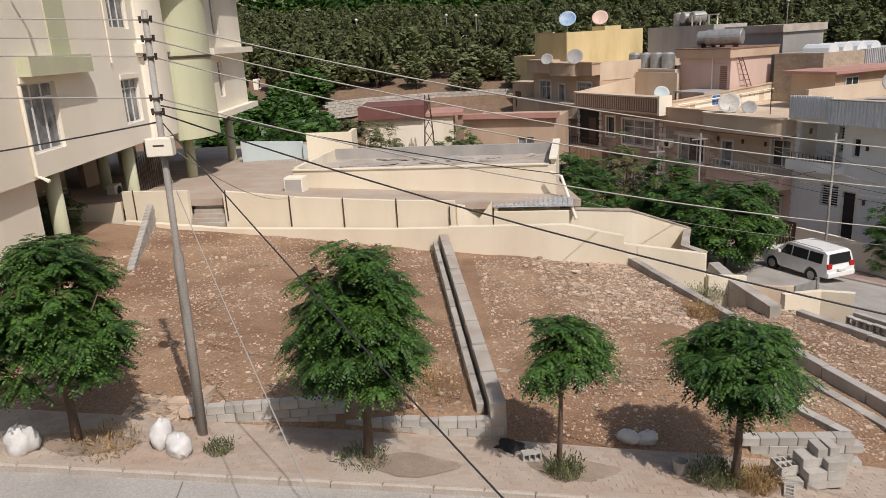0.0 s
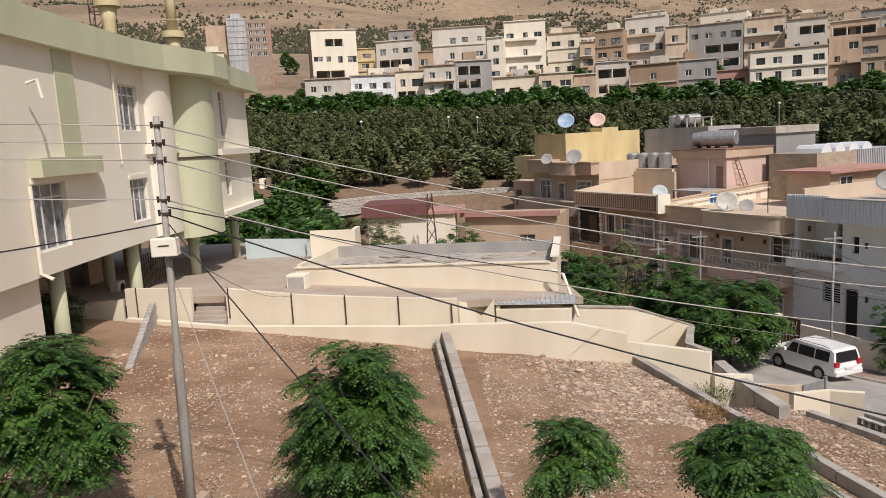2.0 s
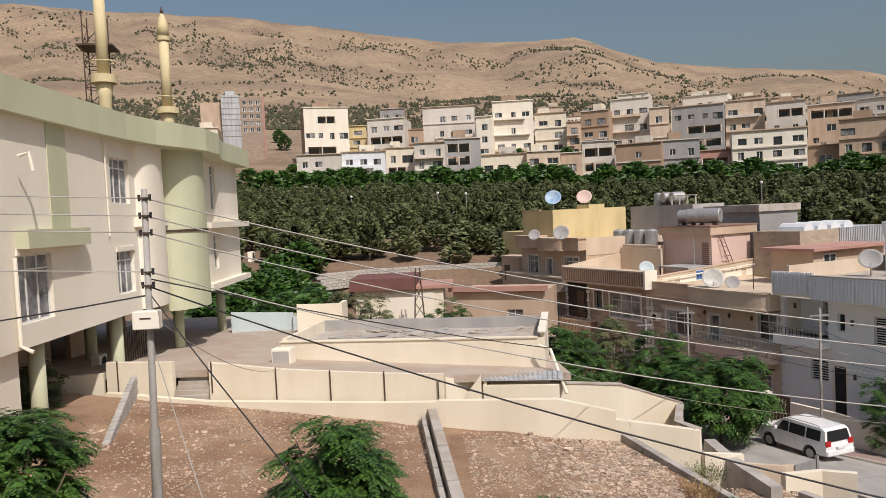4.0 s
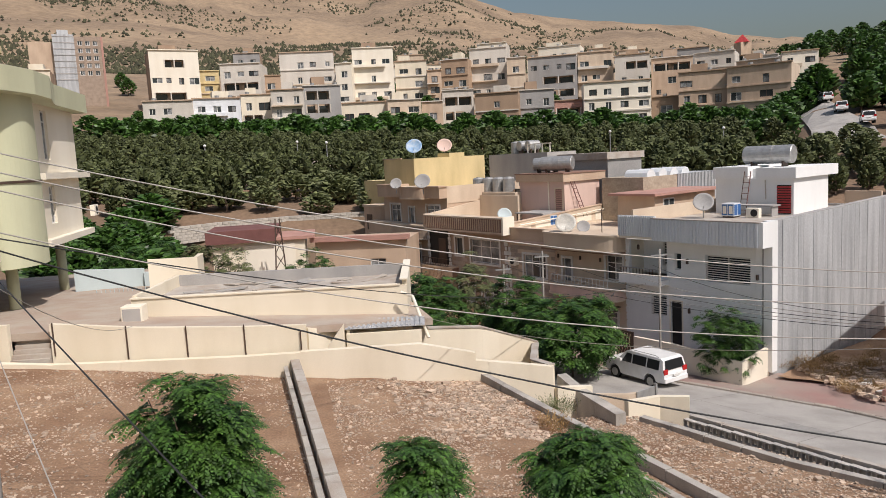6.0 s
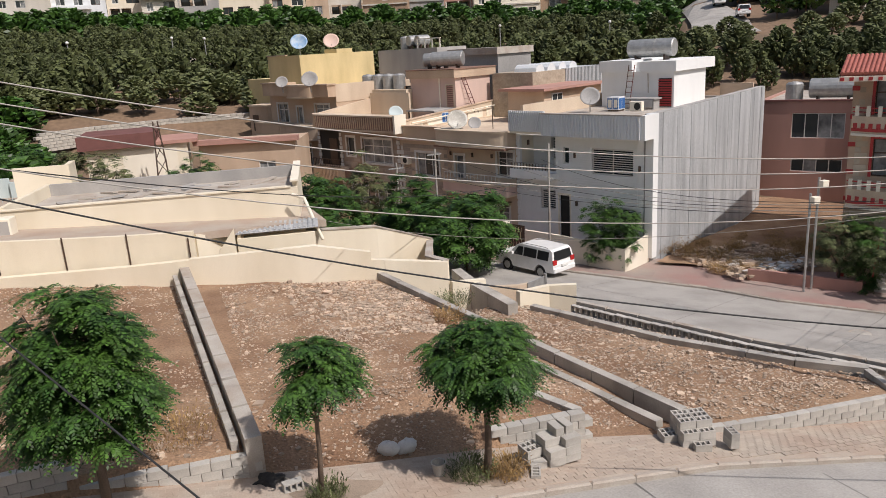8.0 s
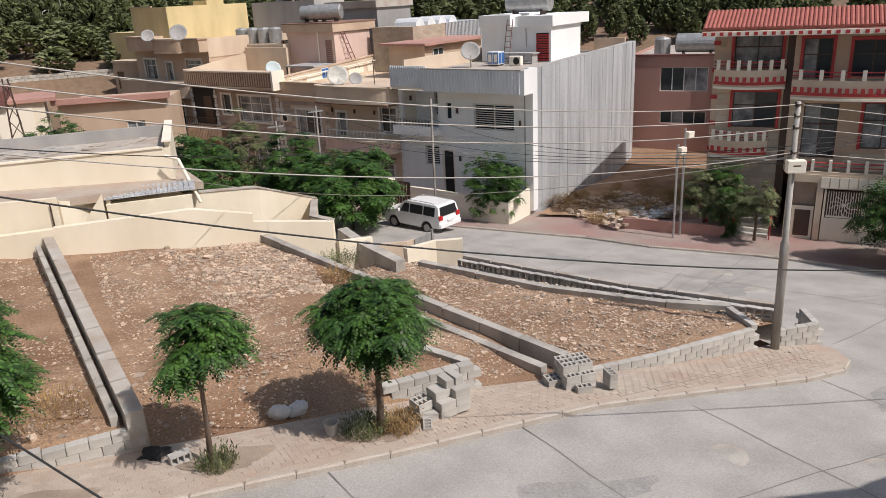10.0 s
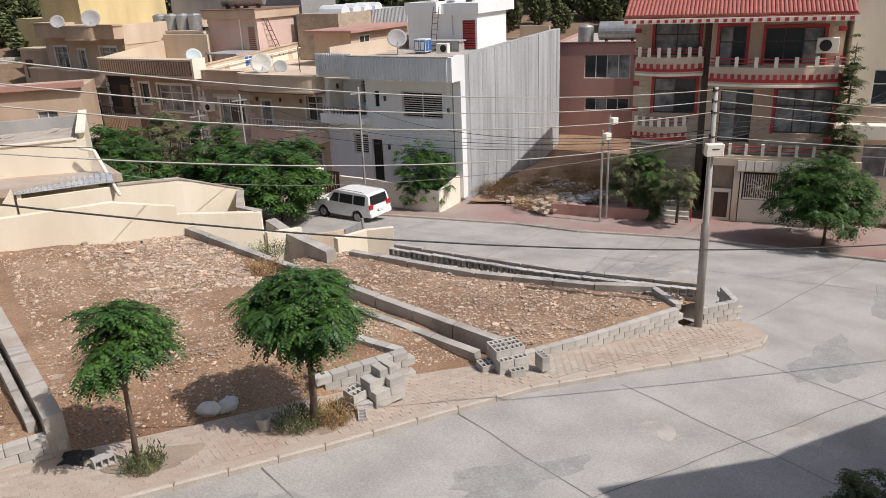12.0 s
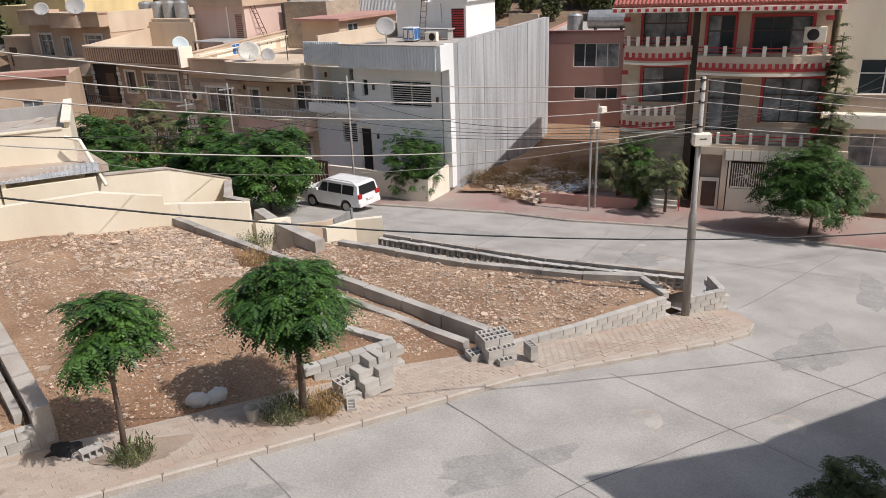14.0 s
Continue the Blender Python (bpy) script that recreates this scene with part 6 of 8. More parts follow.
for (xa, xb, za, zb, yy) in ((3.3, 6.8, -5.2, 5.9, -0.0), (7.0, 12.8, -1.5, 5.9, -0.5)):
    z = za
    row = 0
    while z < zb - 0.2:
        x = xa - (0.3 if row % 2 else 0.0)
        while x < xb:
            x0, x1 = max(xa, x), min(xb, x + 0.56)
            if x1 - x0 > 0.1 and not any(a - 0.2 < x1 and x0 < b + 0.2 and c - 0.2 < z + 0.28 and z < d + 0.2 for a, b, c, d in w3 + w2):
                part("stone", box((x0, yy - 0.03 - r_.random() * 0.02, z), (x1, yy - 0.003, z + 0.27)), M["ashlar"], rh)
            x += 0.585
        z += 0.3
        row += 1
def belly(h, x0, x1, z, depth_, y0, label):
    """A bowed balcony with stone front, red band and dentils, and a rail on white posts."""
    n = 12
    f = lambda t: y0 - depth_ * (0.45 + 0.55 * math.sin(math.pi * t))
    pts = [(x0, y0 + 0.02)] + [(x0 + (x1 - x0) * k / n, f(k / n)) for k in range(n + 1)] + [(x1, y0 + 0.02)]
    b = part("balcony", prism(pts, z, z + 0.85), M["tanlight"], h, label)
    ex = lambda g: [(x, y - g if y < y0 else y) for x, y in pts]
    part("red_band", prism(ex(0.03), z + 0.1, z + 0.25), M["red"], b)
    part("lip", prism(ex(0.08), z - 0.12, z - 0.003), M["white"], b)
    m = int((x1 - x0) / 0.33)
    for k in range(m):
        t = (k + 0.5) / m
        part("red_dentil", box((x0 + (x1 - x0) * t - 0.09, f(t) - 0.05, z + 0.26), (x0 + (x1 - x0) * t + 0.09, f(t) + 0.06, z + 0.5)), M["red"], b)
    for k in range(7):
        t = 0.06 + 0.88 * k / 6
        part("white_post", box((x0 + (x1 - x0) * t - 0.09, f(t) - 0.02, z + 0.85), (x0 + (x1 - x0) * t + 0.09, f(t) + 0.14, z + 1.35)), M["white"], b)
    part("red_rail", tube([(x0 + (x1 - x0) * k / n, f(k / n) + 0.06, z + 1.25) for k in range(n + 1)], 0.035, 6), M["red"], b)
    part("red_rail", tube([(x0 + (x1 - x0) * k / n, f(k / n) + 0.06, z + 1.05) for k in range(n + 1)], 0.025, 6), M["red"], b)
    return b
belly(rh, 3.1, 6.6, 2.75, 1.1, 0.0, "bowed stone balcony with red band")
belly(rh, 6.9, 13.2, 2.3, 1.2, -0.5, "bowed stone balcony with red band")
belly(rh, 3.1, 6.0, -0.95, 0.9, 0.0, "bowed stone balcony with red band")
part("terrace_wall", box((7.3, -1.7, -1.75), (13.1, -1.5, -1.35)), M["tanlight"], rh)
for k in range(8):
    part("white_post", box((7.4 + k * 0.8, -1.68, -1.35), (7.55 + k * 0.8, -1.52, -0.75)), M["white"], rh)
part("red_rail", tube([(7.3, -1.6, -0.9), (13.1, -1.6, -0.9)], 0.035, 6), M["red"], rh)
part("red_rail", tube([(7.3, -1.6, -1.1), (13.1, -1.6, -1.1)], 0.025, 6), M["red"], rh)
part("arch_shaft", box((6.55, -0.15, -5.2), (6.95, 0.02, 5.6)), M["brownmetal"], rh)
# tiled pent roof
me_tile = mesh_of(tube([(0, 0, 0), (0, 0.36, 0.16)], [0.105, 0.095], 8), M["rooftile"], "roof_tile")
roof = part("roof", prism([(2.6, -1.6), (13.4, -1.9), (13.4, 12.3), (2.6, 12.3)], 5.55, lambda x, y: 5.67), M["rooftile"], rh, "red tiled roof")
part("roof_slope", prism([(2.6, -1.7), (13.4, -1.7), (13.4, 0.3), (2.6, 0.3)], 5.68, lambda x, y: 5.69 + 0.38 * (y + 1.7)), M["rooftile"], roof)
for j in range(6):
    for k in range(54):
        shared("roof_tile", me_tile, pose(2.65 + k * 0.2, -1.75 + j * 0.33, 5.72 + j * 0.125), roof)
part("fascia", box((2.55, -1.98, 5.37), (13.45, -1.82, 5.61)), M["white"], rh)
for k in range(27):
    part("red_dentil", box((2.6 + k * 0.4, -2.02, 5.41), (2.78 + k * 0.4, -1.984, 5.57)), M["red"], rh)
# street front below: gate wall, doors and steps
part("gate_wall", slab(7.2, 14.5, -5.3, -1.5, -1.75, -1.5, [(8.9, 12.6, -5.3, -2.2), (7.5, 8.6, -5.3, -1.9)]), M["tanlight"], rh)
for k in range(12):
    part("cladding_stone", box((8.75 + k * 0.42, -1.79, -2.15), (9.12 + k * 0.42, -1.753, -1.6)), M["white"], rh)
g = part("garage_gate", box((8.95, -1.62, -5.28), (12.55, -1.57, -3.75)), M["white"], rh, "cream panelled garage gate")
for k in range(18):
    part("gate_rib", box((9.0 + k * 0.2, -1.645, -5.25), (9.1 + k * 0.2, -1.622, -3.85)), M["white"], g)
part("gate_backing", box((9.05, -1.6, -3.75), (12.45, -1.58, -2.3)), M["brownmetal"], g)
for s_ in (9.0, 10.75, 12.45):
    part("gate_stile", box((s_ - 0.04, -1.66, -5.26), (s_ + 0.06, -1.56, -2.2)), M["white"], g)
for c_ in (9.9, 11.6):
    part("gate_panel", box((c_ - 0.78, -1.625, -3.72), (c_ + 0.78, -1.602, -3.62)), M["white"], g)
    for k in range(14):
        part("grille_bar", box((c_ - 0.75 + 0.112 * k, -1.622, -3.62), (c_ - 0.715 + 0.112 * k, -1.604, -2.35)), M["white"], g)
    for k in range(10):
        a = k * 0.628
        part("scroll", tube([(c_, -1.63, -3.05), (c_ + 0.35 * math.cos(a), -1.63, -3.05 + 0.3 * math.sin(a)), (c_ + 0.62 * math.cos(a + 0.35), -1.63, -3.05 + 0.55 * math.sin(a + 0.35))], 0.02, 5), M["white"], g)
part("entry_wall", box((7.45, -1.42, -5.3), (8.65, -1.36, -1.9)), M["brownstone"], rh)
dr = part("side_door", box((7.55, -1.62, -5.28), (8.55, -1.57, -3.2)), M["white"], rh)
part("door_grille", box((7.68, -1.635, -4.8), (8.42, -1.622, -3.4)), M["brownmetal"], dr)
for k in range(7):
    part("step", box((4.9, -2.4 + k * 0.3, -5.2 + 0.2 * k), (6.5, -2.1 + k * 0.3, -5.0 + 0.2 * k)), M["block"], rh)
part("stair_rail", tube([(6.6, -2.4, -4.1), (6.6, -0.3, -2.7)], 0.04, 6), M["red"], rh)
part("stair_rail", tube([(4.8, -2.4, -4.1), (4.8, -0.3, -2.7)], 0.04, 6), M["red"], rh)
for k in range(9):
    t = k / 8
    part("stair_baluster", tube([(6.6, -2.4 + 2.1 * t, -5.0 + 1.4 * t), (6.6, -2.4 + 2.1 * t, -4.1 + 1.4 * t)], 0.025, 5), M["red"], rh)
uc = thing("air_conditioner", *place(rh, 12.35, -0.6), 3.75, RR, "white outdoor air conditioner on the upper balcony", "air conditioner")
part("case", box((-0.5, -0.2, 0), (0.5, 0.08, 0.75), 0.02), M["white"], uc)
part("fan", tube([(-0.1, -0.212, 0.38), (-0.1, -0.203, 0.38)], 0.28, 18), M["dark"], uc)
for k in range(8):
    z = -5.0 + k * 1.4
    part("red_quoin", box((12.75, -0.55, z), (13.15, -0.503, z + 0.22)), M["red"], rh)
    part("red_quoin", box((2.96, -0.06, z), (3.3, -0.003, z + 0.22)), M["red"], rh)
wall("planter_wall", [place(rh, -1.0, -2.5), place(rh, 4.4, -2.5)], 0.25, -5.2, -4.35, "salmon", "low red planter wall along the footway")

# neighbour to the right of the red-trim house
nb = thing("house", *place(rh, 13.6, 0.6), 0, RR, "cream house with stone-faced ground floor", "house", "street-side houses")
part("wall", slab(0, 10, -5.3, 7.0, 0, 0.25, [(1.2, 3.6, 1.0, 2.8), (1.2, 3.6, -2.8, -1.0)]), M["cream"], nb)
part("side_wall", box((0, 0.25, -5.3), (0.25, 11, 7.0)), M["cream"], nb)
part("roof", box((0, 0.25, 6.8), (10, 11, 7.2)), M["kerb"], nb)
part("floor_band", box((-0.3, -0.9, -0.6), (10.2, 0.0, 0.1)), M["white"], nb)
part("stone_facing", box((0.2, -0.08, 0.2), (10, -0.003, 1.0)), M["brownstone"], nb)
for a, b, c, d in ((1.2, 3.6, 1.0, 2.8), (1.2, 3.6, -2.8, -1.0)):
    window(nb, a, b, c, d, cols=2, transom=0.6)

# salmon house set back beside the white house
sh_ = thing("salmon_house", 43.2, 41.4, 0, RR, "salmon rendered house set back from the street", "house")
sw = [(-0.6, 2.9, 0.2, 2.0), (-0.5, 2.9, -2.26, -1.3)]
part("wall", slab(-3.1, 3.25, -7.5, 2.84, 0, 0.25, sw), M["salmon"], sh_)
part("side_wall", box((-3.1, 0.25, -7.5), (-2.85, 12, 2.84)), M["salmon"], sh_)
part("pilaster", box((3.25, -0.2, -7.5), (3.85, 12, 3.1)), M["grey"], sh_)
part("roof", box((-2.85, 0.25, 2.5), (3.25, 12, 2.7)), M["kerb"], sh_)
part("roof_cap", box((-3.2, -0.1, 2.844), (3.3, 0.3, 2.95)), M["maroon"], sh_)
for a, b, c, d in sw:
    window(sh_, a, b, c, d, cols=4, transom=0.0)
water_tank(*place(sh_, 1.8, 1.6), 2.7, RR, 0.7, 3.0)
water_tank(*place(sh_, -0.8, 1.6), 2.7, RR, 0.6, 1.4, "upright galvanised water tank", True)

# rubbish-strewn vacant plot
sheet("vacant_plot", [(25.9, 34.6), (30.6, 30.0), (33.0, 28.6), (44.5, 38.0), (41.5, 42.5), (31.0, 37.4)], 0, M["soil"], "vacant plot with dry grass and rubbish", "soil", zf=lambda x, y: -4.8 - 0.05 * max(0, x - 30) + 0.08 * noise.noise(Vector((x, y, 0))), step=0.7)
vz = lambda x, y: -4.75 - 0.05 * max(0, x - 30)
stones("rubbish", 1300, within(27.5, 34.0, 29.6, 35.5), vz, 0.08, "scattered rubbish and pale rubble on the vacant plot")
stones("rubbish", 160, within(28.5, 33.5, 29.6, 32.0), vz, 0.13, "white plastic litter on the vacant plot", "plastic")
for k in range(34):
    r_ = random.Random(90 + k)
    x, y = r_.uniform(27.0, 36.5), r_.uniform(30.5, 37.0)
    tuft("dry_grass_clump", x, y, vz(x, y), r_.uniform(0.4, 0.9), r_.uniform(0.4, 0.8), 170, "dry", 100 + k, "golden dry grass on the vacant plot", "grass")


def bushy(name, x, y, z, rx, rz, seed, material, label, clumps=60, trunk=0.6, fronds=12, flen=0.35, lsize=0.12, category="tree", group=""):
    return tree(name, x, y, z, trunk, 0.07, rx, trunk + rz * 0.85, rz, seed, label, category, group, clumps=clumps, fronds=fronds, leaflets=8, flen=flen, lsize=lsize, material=material)


bushy("ivy_bush", 23.75, 35.85, -4.9, 1.75, 2.0, 31, "leaf", "dense bright green climber over the court wall", 210, 0.3, category="bush")
bushy("garden_tree", 14.9, 37.0, -4.5, 2.7, 2.2, 32, "leaf", "broad green garden tree beside the parked car", 230, 1.0, 18, 0.6, 0.2, "tree", "garden trees")
bushy("garden_tree", 13.0, 41.0, -4.4, 2.2, 2.2, 33, "leaf", "green garden tree behind the yard walls", 120, 1.0, 19, 0.6, 0.2, "tree", "garden trees")
bushy("garden_tree", 7.9, 42.5, -3.8, 2.6, 2.2, 34, "leaf", "green garden tree behind the annex", 130, 1.0, 19, 0.6, 0.2, "tree", "garden trees")
bushy("garden_tree", 11.4, 44.6, -4.4, 1.4, 2.9, 35, "bush", "dusty olive-green tree between the houses", 90, 1.2, 13, 0.5, 0.15, "tree", "garden trees")
bushy("garden_tree", 7.2, 38.2, -3.0, 1.6, 1.5, 36, "leaf", "low green tree beside the annex", 80, 0.6, 12, 0.5, 0.15, "tree", "garden trees")
bushy("footway_tree", 31.6, 27.0, -4.7, 1.5, 1.5, 37, "bush", "dusty olive bush on the footway", 95, 0.8, 13, 0.4, 0.12, "tree", "footway trees")
bushy("footway_tree", 31.9, 23.9, -4.7, 1.15, 1.2, 38, "bush", "small yellowish bush on the footway", 70, 0.9, 12, 0.35, 0.12, "tree", "footway trees")
bushy("footway_tree", 34.0, 17.0, -4.6, 2.3, 1.7, 39, "leaf", "dense dark green footway tree", 260, 0.9, 14, 0.5, 0.14, "tree", "footway trees")
bushy("house_creeper", *place(rh, 4.2, -1.6), -5.2, 1.0, 2.2, 40, "leaf", "green creeper climbing the stone house", 90, 0.3, 12, 0.4, 0.12, "bush")
cy = thing("cypress", *place(rh, 13.5, -1.6), -5.2, 0, "tall thin dark cypress beside the house", "tree")
part("trunk", tube([(0, 0, 0), (0, 0, 9.5)], [0.12, 0.02], 7), M["bark"], cy)
c_ = new("crown", crown_mesh("crown", 44, 0.75, 5.3, 150, 12, 8, 0.4, 0.13, "pine", shape=3.0))
c_.parent, c_.location = cy, (0, 0, 5.2)
nr = thing("garden_shrub", 10.75, 3.9, -1.5, 0, "dark clipped shrub in the near garden", "bush")
c_ = new("crown", crown_mesh("crown", 46, 0.6, 0.55, 110, 14, 8, 0.2, 0.06, "pine"))
c_.parent, c_.location = nr, (0, 0, 1.6)
part("trunk", tube([(0, 0, -0.4), (0, 0, 1.4)], [0.07, 0.05], 7), M["bark"], nr)
for x, y, h in ((29.2, 26.9, 4.9), (29.9, 27.1, 5.6)):
    lp = thing("street_post", x, y, -4.75, 0, "thin grey steel post with a small meter box", "post", "street posts")
    part("post", tube([(0, 0, -0.2), (0, 0, h)], 0.06, 8), M["steel"], lp)
    part("meter_box", box((-0.05, -0.3, h - 0.5), (0.35, 0.0, h - 0.15), 0.02), M["white"], lp)
for x, y, h in ((13.6, 45.3, 6.0), (20.9, 38.3, 7.2), (16.6, 46.2, 6.5)):
    lp = thing("street_post", x, y, -4.9, 0, "slim grey steel wire pole before the houses", "post", "street posts")
    part("post", tube([(0, 0, -0.2), (0.05, 0, h)], 0.07, 8), M["pole"], lp)
    part("cross_arm", box((-0.5, -0.04, h - 0.4), (0.5, 0.04, h - 0.32)), M["steel"], lp)


# ---- parked car ----
def parked_car(x, y, z, rz, label, paint="carpaint", suv=True, group=""):
    c = thing("car", x, y, z, rz, label, "car", group)
    hw = 0.97
    prof = [(-2.45, 0.5), (-2.48, 0.95), (-2.42, 1.12), (-2.3, 1.75), (-2.1, 1.87), (0.35, 1.9), (0.6, 1.83), (1.25, 1.22), (2.3, 1.1), (2.46, 0.95), (2.48, 0.5)]
    arches = lambda cx: [(cx + 0.46 * math.cos(a), 0.4 + 0.46 * math.sin(a)) for a in np.linspace(0.15, math.pi - 0.15, 9)]
    line = prof + [(1.95, 0.42)] + arches(1.45) + [(0.9, 0.38), (-0.9, 0.38)] + arches(-1.4) + [(-2.0, 0.45)]
    bm = bmesh.new()
    def inset(zv):
        return hw - (0.0 if zv < 1.1 else 0.17 * (zv - 1.1) / 0.8)
    L_ = [bm.verts.new((a, -inset(b), b)) for a, b in line]
    R_ = [bm.verts.new((a, inset(b), b)) for a, b in line]
    bm.faces.new(L_)
    bm.faces.new(R_[::-1])
    for i in range(len(line)):
        j = (i + 1) % len(line)
        bm.faces.new((L_[j], L_[i], R_[i], R_[j]))
    bmesh.ops.recalc_face_normals(bm, faces=bm.faces[:])
    bmesh.ops.triangulate(bm, faces=[f for f in bm.faces if len(f.verts) > 4])
    body = part("body", bm, M[paint], c)
    for s in (-1, 1):
        for xa, xb in ((-2.05, -1.15), (-1.05, 0.0), (0.1, 0.85)):
            bm = bmesh.new()
            top = 1.74
            pts = [(xa, 1.2), (xb if xa < 0.1 else xb, 1.2), (xb - (0.35 if xa > 0 else 0.0), top), (xa, top)]
            v = [bm.verts.new((a, s * (inset(b) + 0.008), b)) for a, b in pts] + [bm.verts.new((a, s * (inset(b) - 0.01), b)) for a, b in pts]
            for f in ((0, 1, 2, 3), (7, 6, 5, 4), (0, 4, 5, 1), (1, 5, 6, 2), (2, 6, 7, 3), (3, 7, 4, 0)):
                bm.faces.new([v[i] for i in f])
            bmesh.ops.recalc_face_normals(bm, faces=bm.faces[:])
            part("side_window", bm, M["carglass"], body)
        part("mirror", box((0.75, s * 1.0, 1.2), (0.95, s * 1.18, 1.4), 0.03), M[paint], body)
        for xc in (1.45, -1.4):
            wv = part("wheel", tube([(xc, s * 0.72, 0.39), (xc, s * 0.95, 0.39)], 0.39, 24), M["rubber"], c)
            part("rim", tube([(xc, s * 0.93, 0.39), (xc, s * 0.965, 0.39)], 0.25, 16), M["steel"], wv)
        part("tail_light", box((-2.5, s * 0.62, 0.98), (-2.4, s * 0.96, 1.28), 0.02), M["redlight"], body)
        part("headlight", box((2.3, s * 0.6, 0.86), (2.47, s * 0.93, 1.04), 0.02), M["carglass"], body)
        part("roof_rail", tube([(-1.9, s * 0.74, 1.9), (-1.7, s * 0.74, 1.97), (0.1, s * 0.74, 1.97), (0.3, s * 0.74, 1.9)], 0.02, 6), M["steel"], body)
    bm = bmesh.new()
    v = [bm.verts.new(p) for p in ((-2.425, -0.78, 1.22), (-2.425, 0.78, 1.22), (-2.3, 0.7, 1.76), (-2.3, -0.7, 1.76), (-2.36, -0.78, 1.22), (-2.36, 0.78, 1.22), (-2.2, 0.7, 1.76), (-2.2, -0.7, 1.76))]
    for f in ((0, 1, 2, 3), (7, 6, 5, 4), (0, 4, 5, 1), (1, 5, 6, 2), (2, 6, 7, 3), (3, 7, 4, 0)):
        bm.faces.new([v[i] for i in f])
    for q in bm.verts:
        q.co.x -= 0.02
    bmesh.ops.recalc_face_normals(bm, faces=bm.faces[:])
    part("rear_window", bm, M["carglass"], body)
    bm = bmesh.new()
    v = [bm.verts.new(p) for p in ((1.22, -0.85, 1.26), (1.22, 0.85, 1.26), (0.66, 0.74, 1.8), (0.66, -0.74, 1.8))]
    bm.faces.new(v)
    part("windscreen", bm, M["carglass"], body).modifiers.new("s", "SOLIDIFY").thickness = 0.03
    part("rear_bumper", box((-2.58, -0.95, 0.48), (-2.4, 0.95, 0.78), 0.04), M[paint], body)
    part("plate", box((-2.6, -0.26, 0.82), (-2.49, 0.26, 0.94)), M["frame"], body)
    return c


suv = parked_car(18.8, 36.3, road_z(18.8, 36.0) + 0.03, 110, "white four-wheel-drive car parked by the kerb")
suv.scale = (0.9, 0.92, 0.9)


# ---- yards and low houses in the valley ----
mh = thing("low_house", -5.8, 60.0, 0, -3, "low house with a maroon roof and pale walls", "house", "valley houses")
part("wall", box((0, 0, -4), (7.2, 6, 2.3)), M["cream"], mh)
part("roof", box((-0.4, -0.5, 2.3), (5.0, 5.0, 3.3)), M["maroon"], mh)
part("roof_slab", box((5.0, -0.3, 2.304), (8.0, 5, 2.55)), M["salmon"], mh)
part("blue_panel", box((2.5, -0.06, -0.5), (6.4, -0.003, 2.0)), M["white"], mh)
mh2 = thing("low_house", 2.2, 60.0, 0, -20, "low tan house with a salmon parapet", "house", "valley houses")
part("wall", slab(0, 7.5, -4, 1.9, 0, 0.25, [(4.5, 5.8, -0.9, 0.4)]), M["tan"], mh2)
part("side_wall", box((0, 0.25, -4), (7.5, 6, 1.8)), M["tan"], mh2)
part("parapet", box((-0.3, -0.4, 1.904), (7.8, 0.3, 2.3)), M["salmon"], mh2)
window(mh2, 4.5, 5.8, -0.9, 0.4, cols=2)
wall("yard_wall", [(-12.4, 46.5), (-8.6, 47.2)], 0.25, 0.5, [2.7, 2.4], "paleblue", "pale blue plastered yard wall")
wall("yard_wall", [(-8.6, 46.9), (-6.6, 47.3)], 0.25, 0.0, [2.2, 2.2], "paleblue", "pale blue plastered yard wall")
wall("yard_wall", [(-7.9, 44.6), (-5.3, 45.0), (-5.2, 46.8)], 0.3, 0.0, [3.2, 3.1, 3.1], "cream", "cream wall block in the neighbour's yard")
wall("yard_wall", [(-5.2, 45.0), (-2.6, 46.0)], 0.3, -0.5, [2.0, 1.7], "cream", "low cream wall in the neighbour's yard")
for k in range(12):
    p = thing("blue_rail", -10.8 + 0.24 * k, 44.6, 1.1, 0, "thin blue railing bar on the terrace edge", "railing", "blue railing")
    part("bar", tube([(0, 0, 0), (0, 0, 0.55)], 0.02, 5), M["paleblue"], p)
for i, (x, y, z, rx, rz, m_) in enumerate(((-4.2, 54.0, -1.0, 2.0, 2.0, "bush"), (1.6, 51.5, -1.4, 2.0, 1.7, "leaf"), (-10.4, 64.5, 0.0, 1.3, 1.1, "leaf"), (-7.4, 64.0, 0.0, 1.1, 0.9, "bush"), (-12.2, 58.0, 0.2, 1.6, 1.2, "leaf"), (-0.8, 50.4, -1.6, 0.9, 0.9, "bush"), (-15.6, 28.8, 0.9, 1.2, 1.1, "bush"))):
    bushy("yard_shrub", x, y, z, rx, rz, 60 + i, m_, "leafy shrub in a neighbour's yard" if m_ == "leaf" else "dusty yellow-green shrub in a yard", 80, 0.5, 11, 0.4, 0.15, "bush", "yard shrubs")
tw = thing("lattice_mast", -0.6, 57.0, -2.0, 0, "dark steel lattice mast in a yard", "mast")
for x in (-0.5, 0.5):
    for y in (-0.5, 0.5):
        part("leg", tube([(x, y, 0), (x * 0.3, y * 0.3, 6.2)], 0.05, 5), M["brownmetal"], tw)
for k in range(5):
    s = 0.5 * (1 - 0.14 * k)
    part("brace", tube([(-s, -s, 1.2 * k), (s, -s, 1.2 * k + 1.1), (s, s, 1.2 * k), (-s, s, 1.2 * k + 1.1)], 0.035, 5), M["brownmetal"], tw)


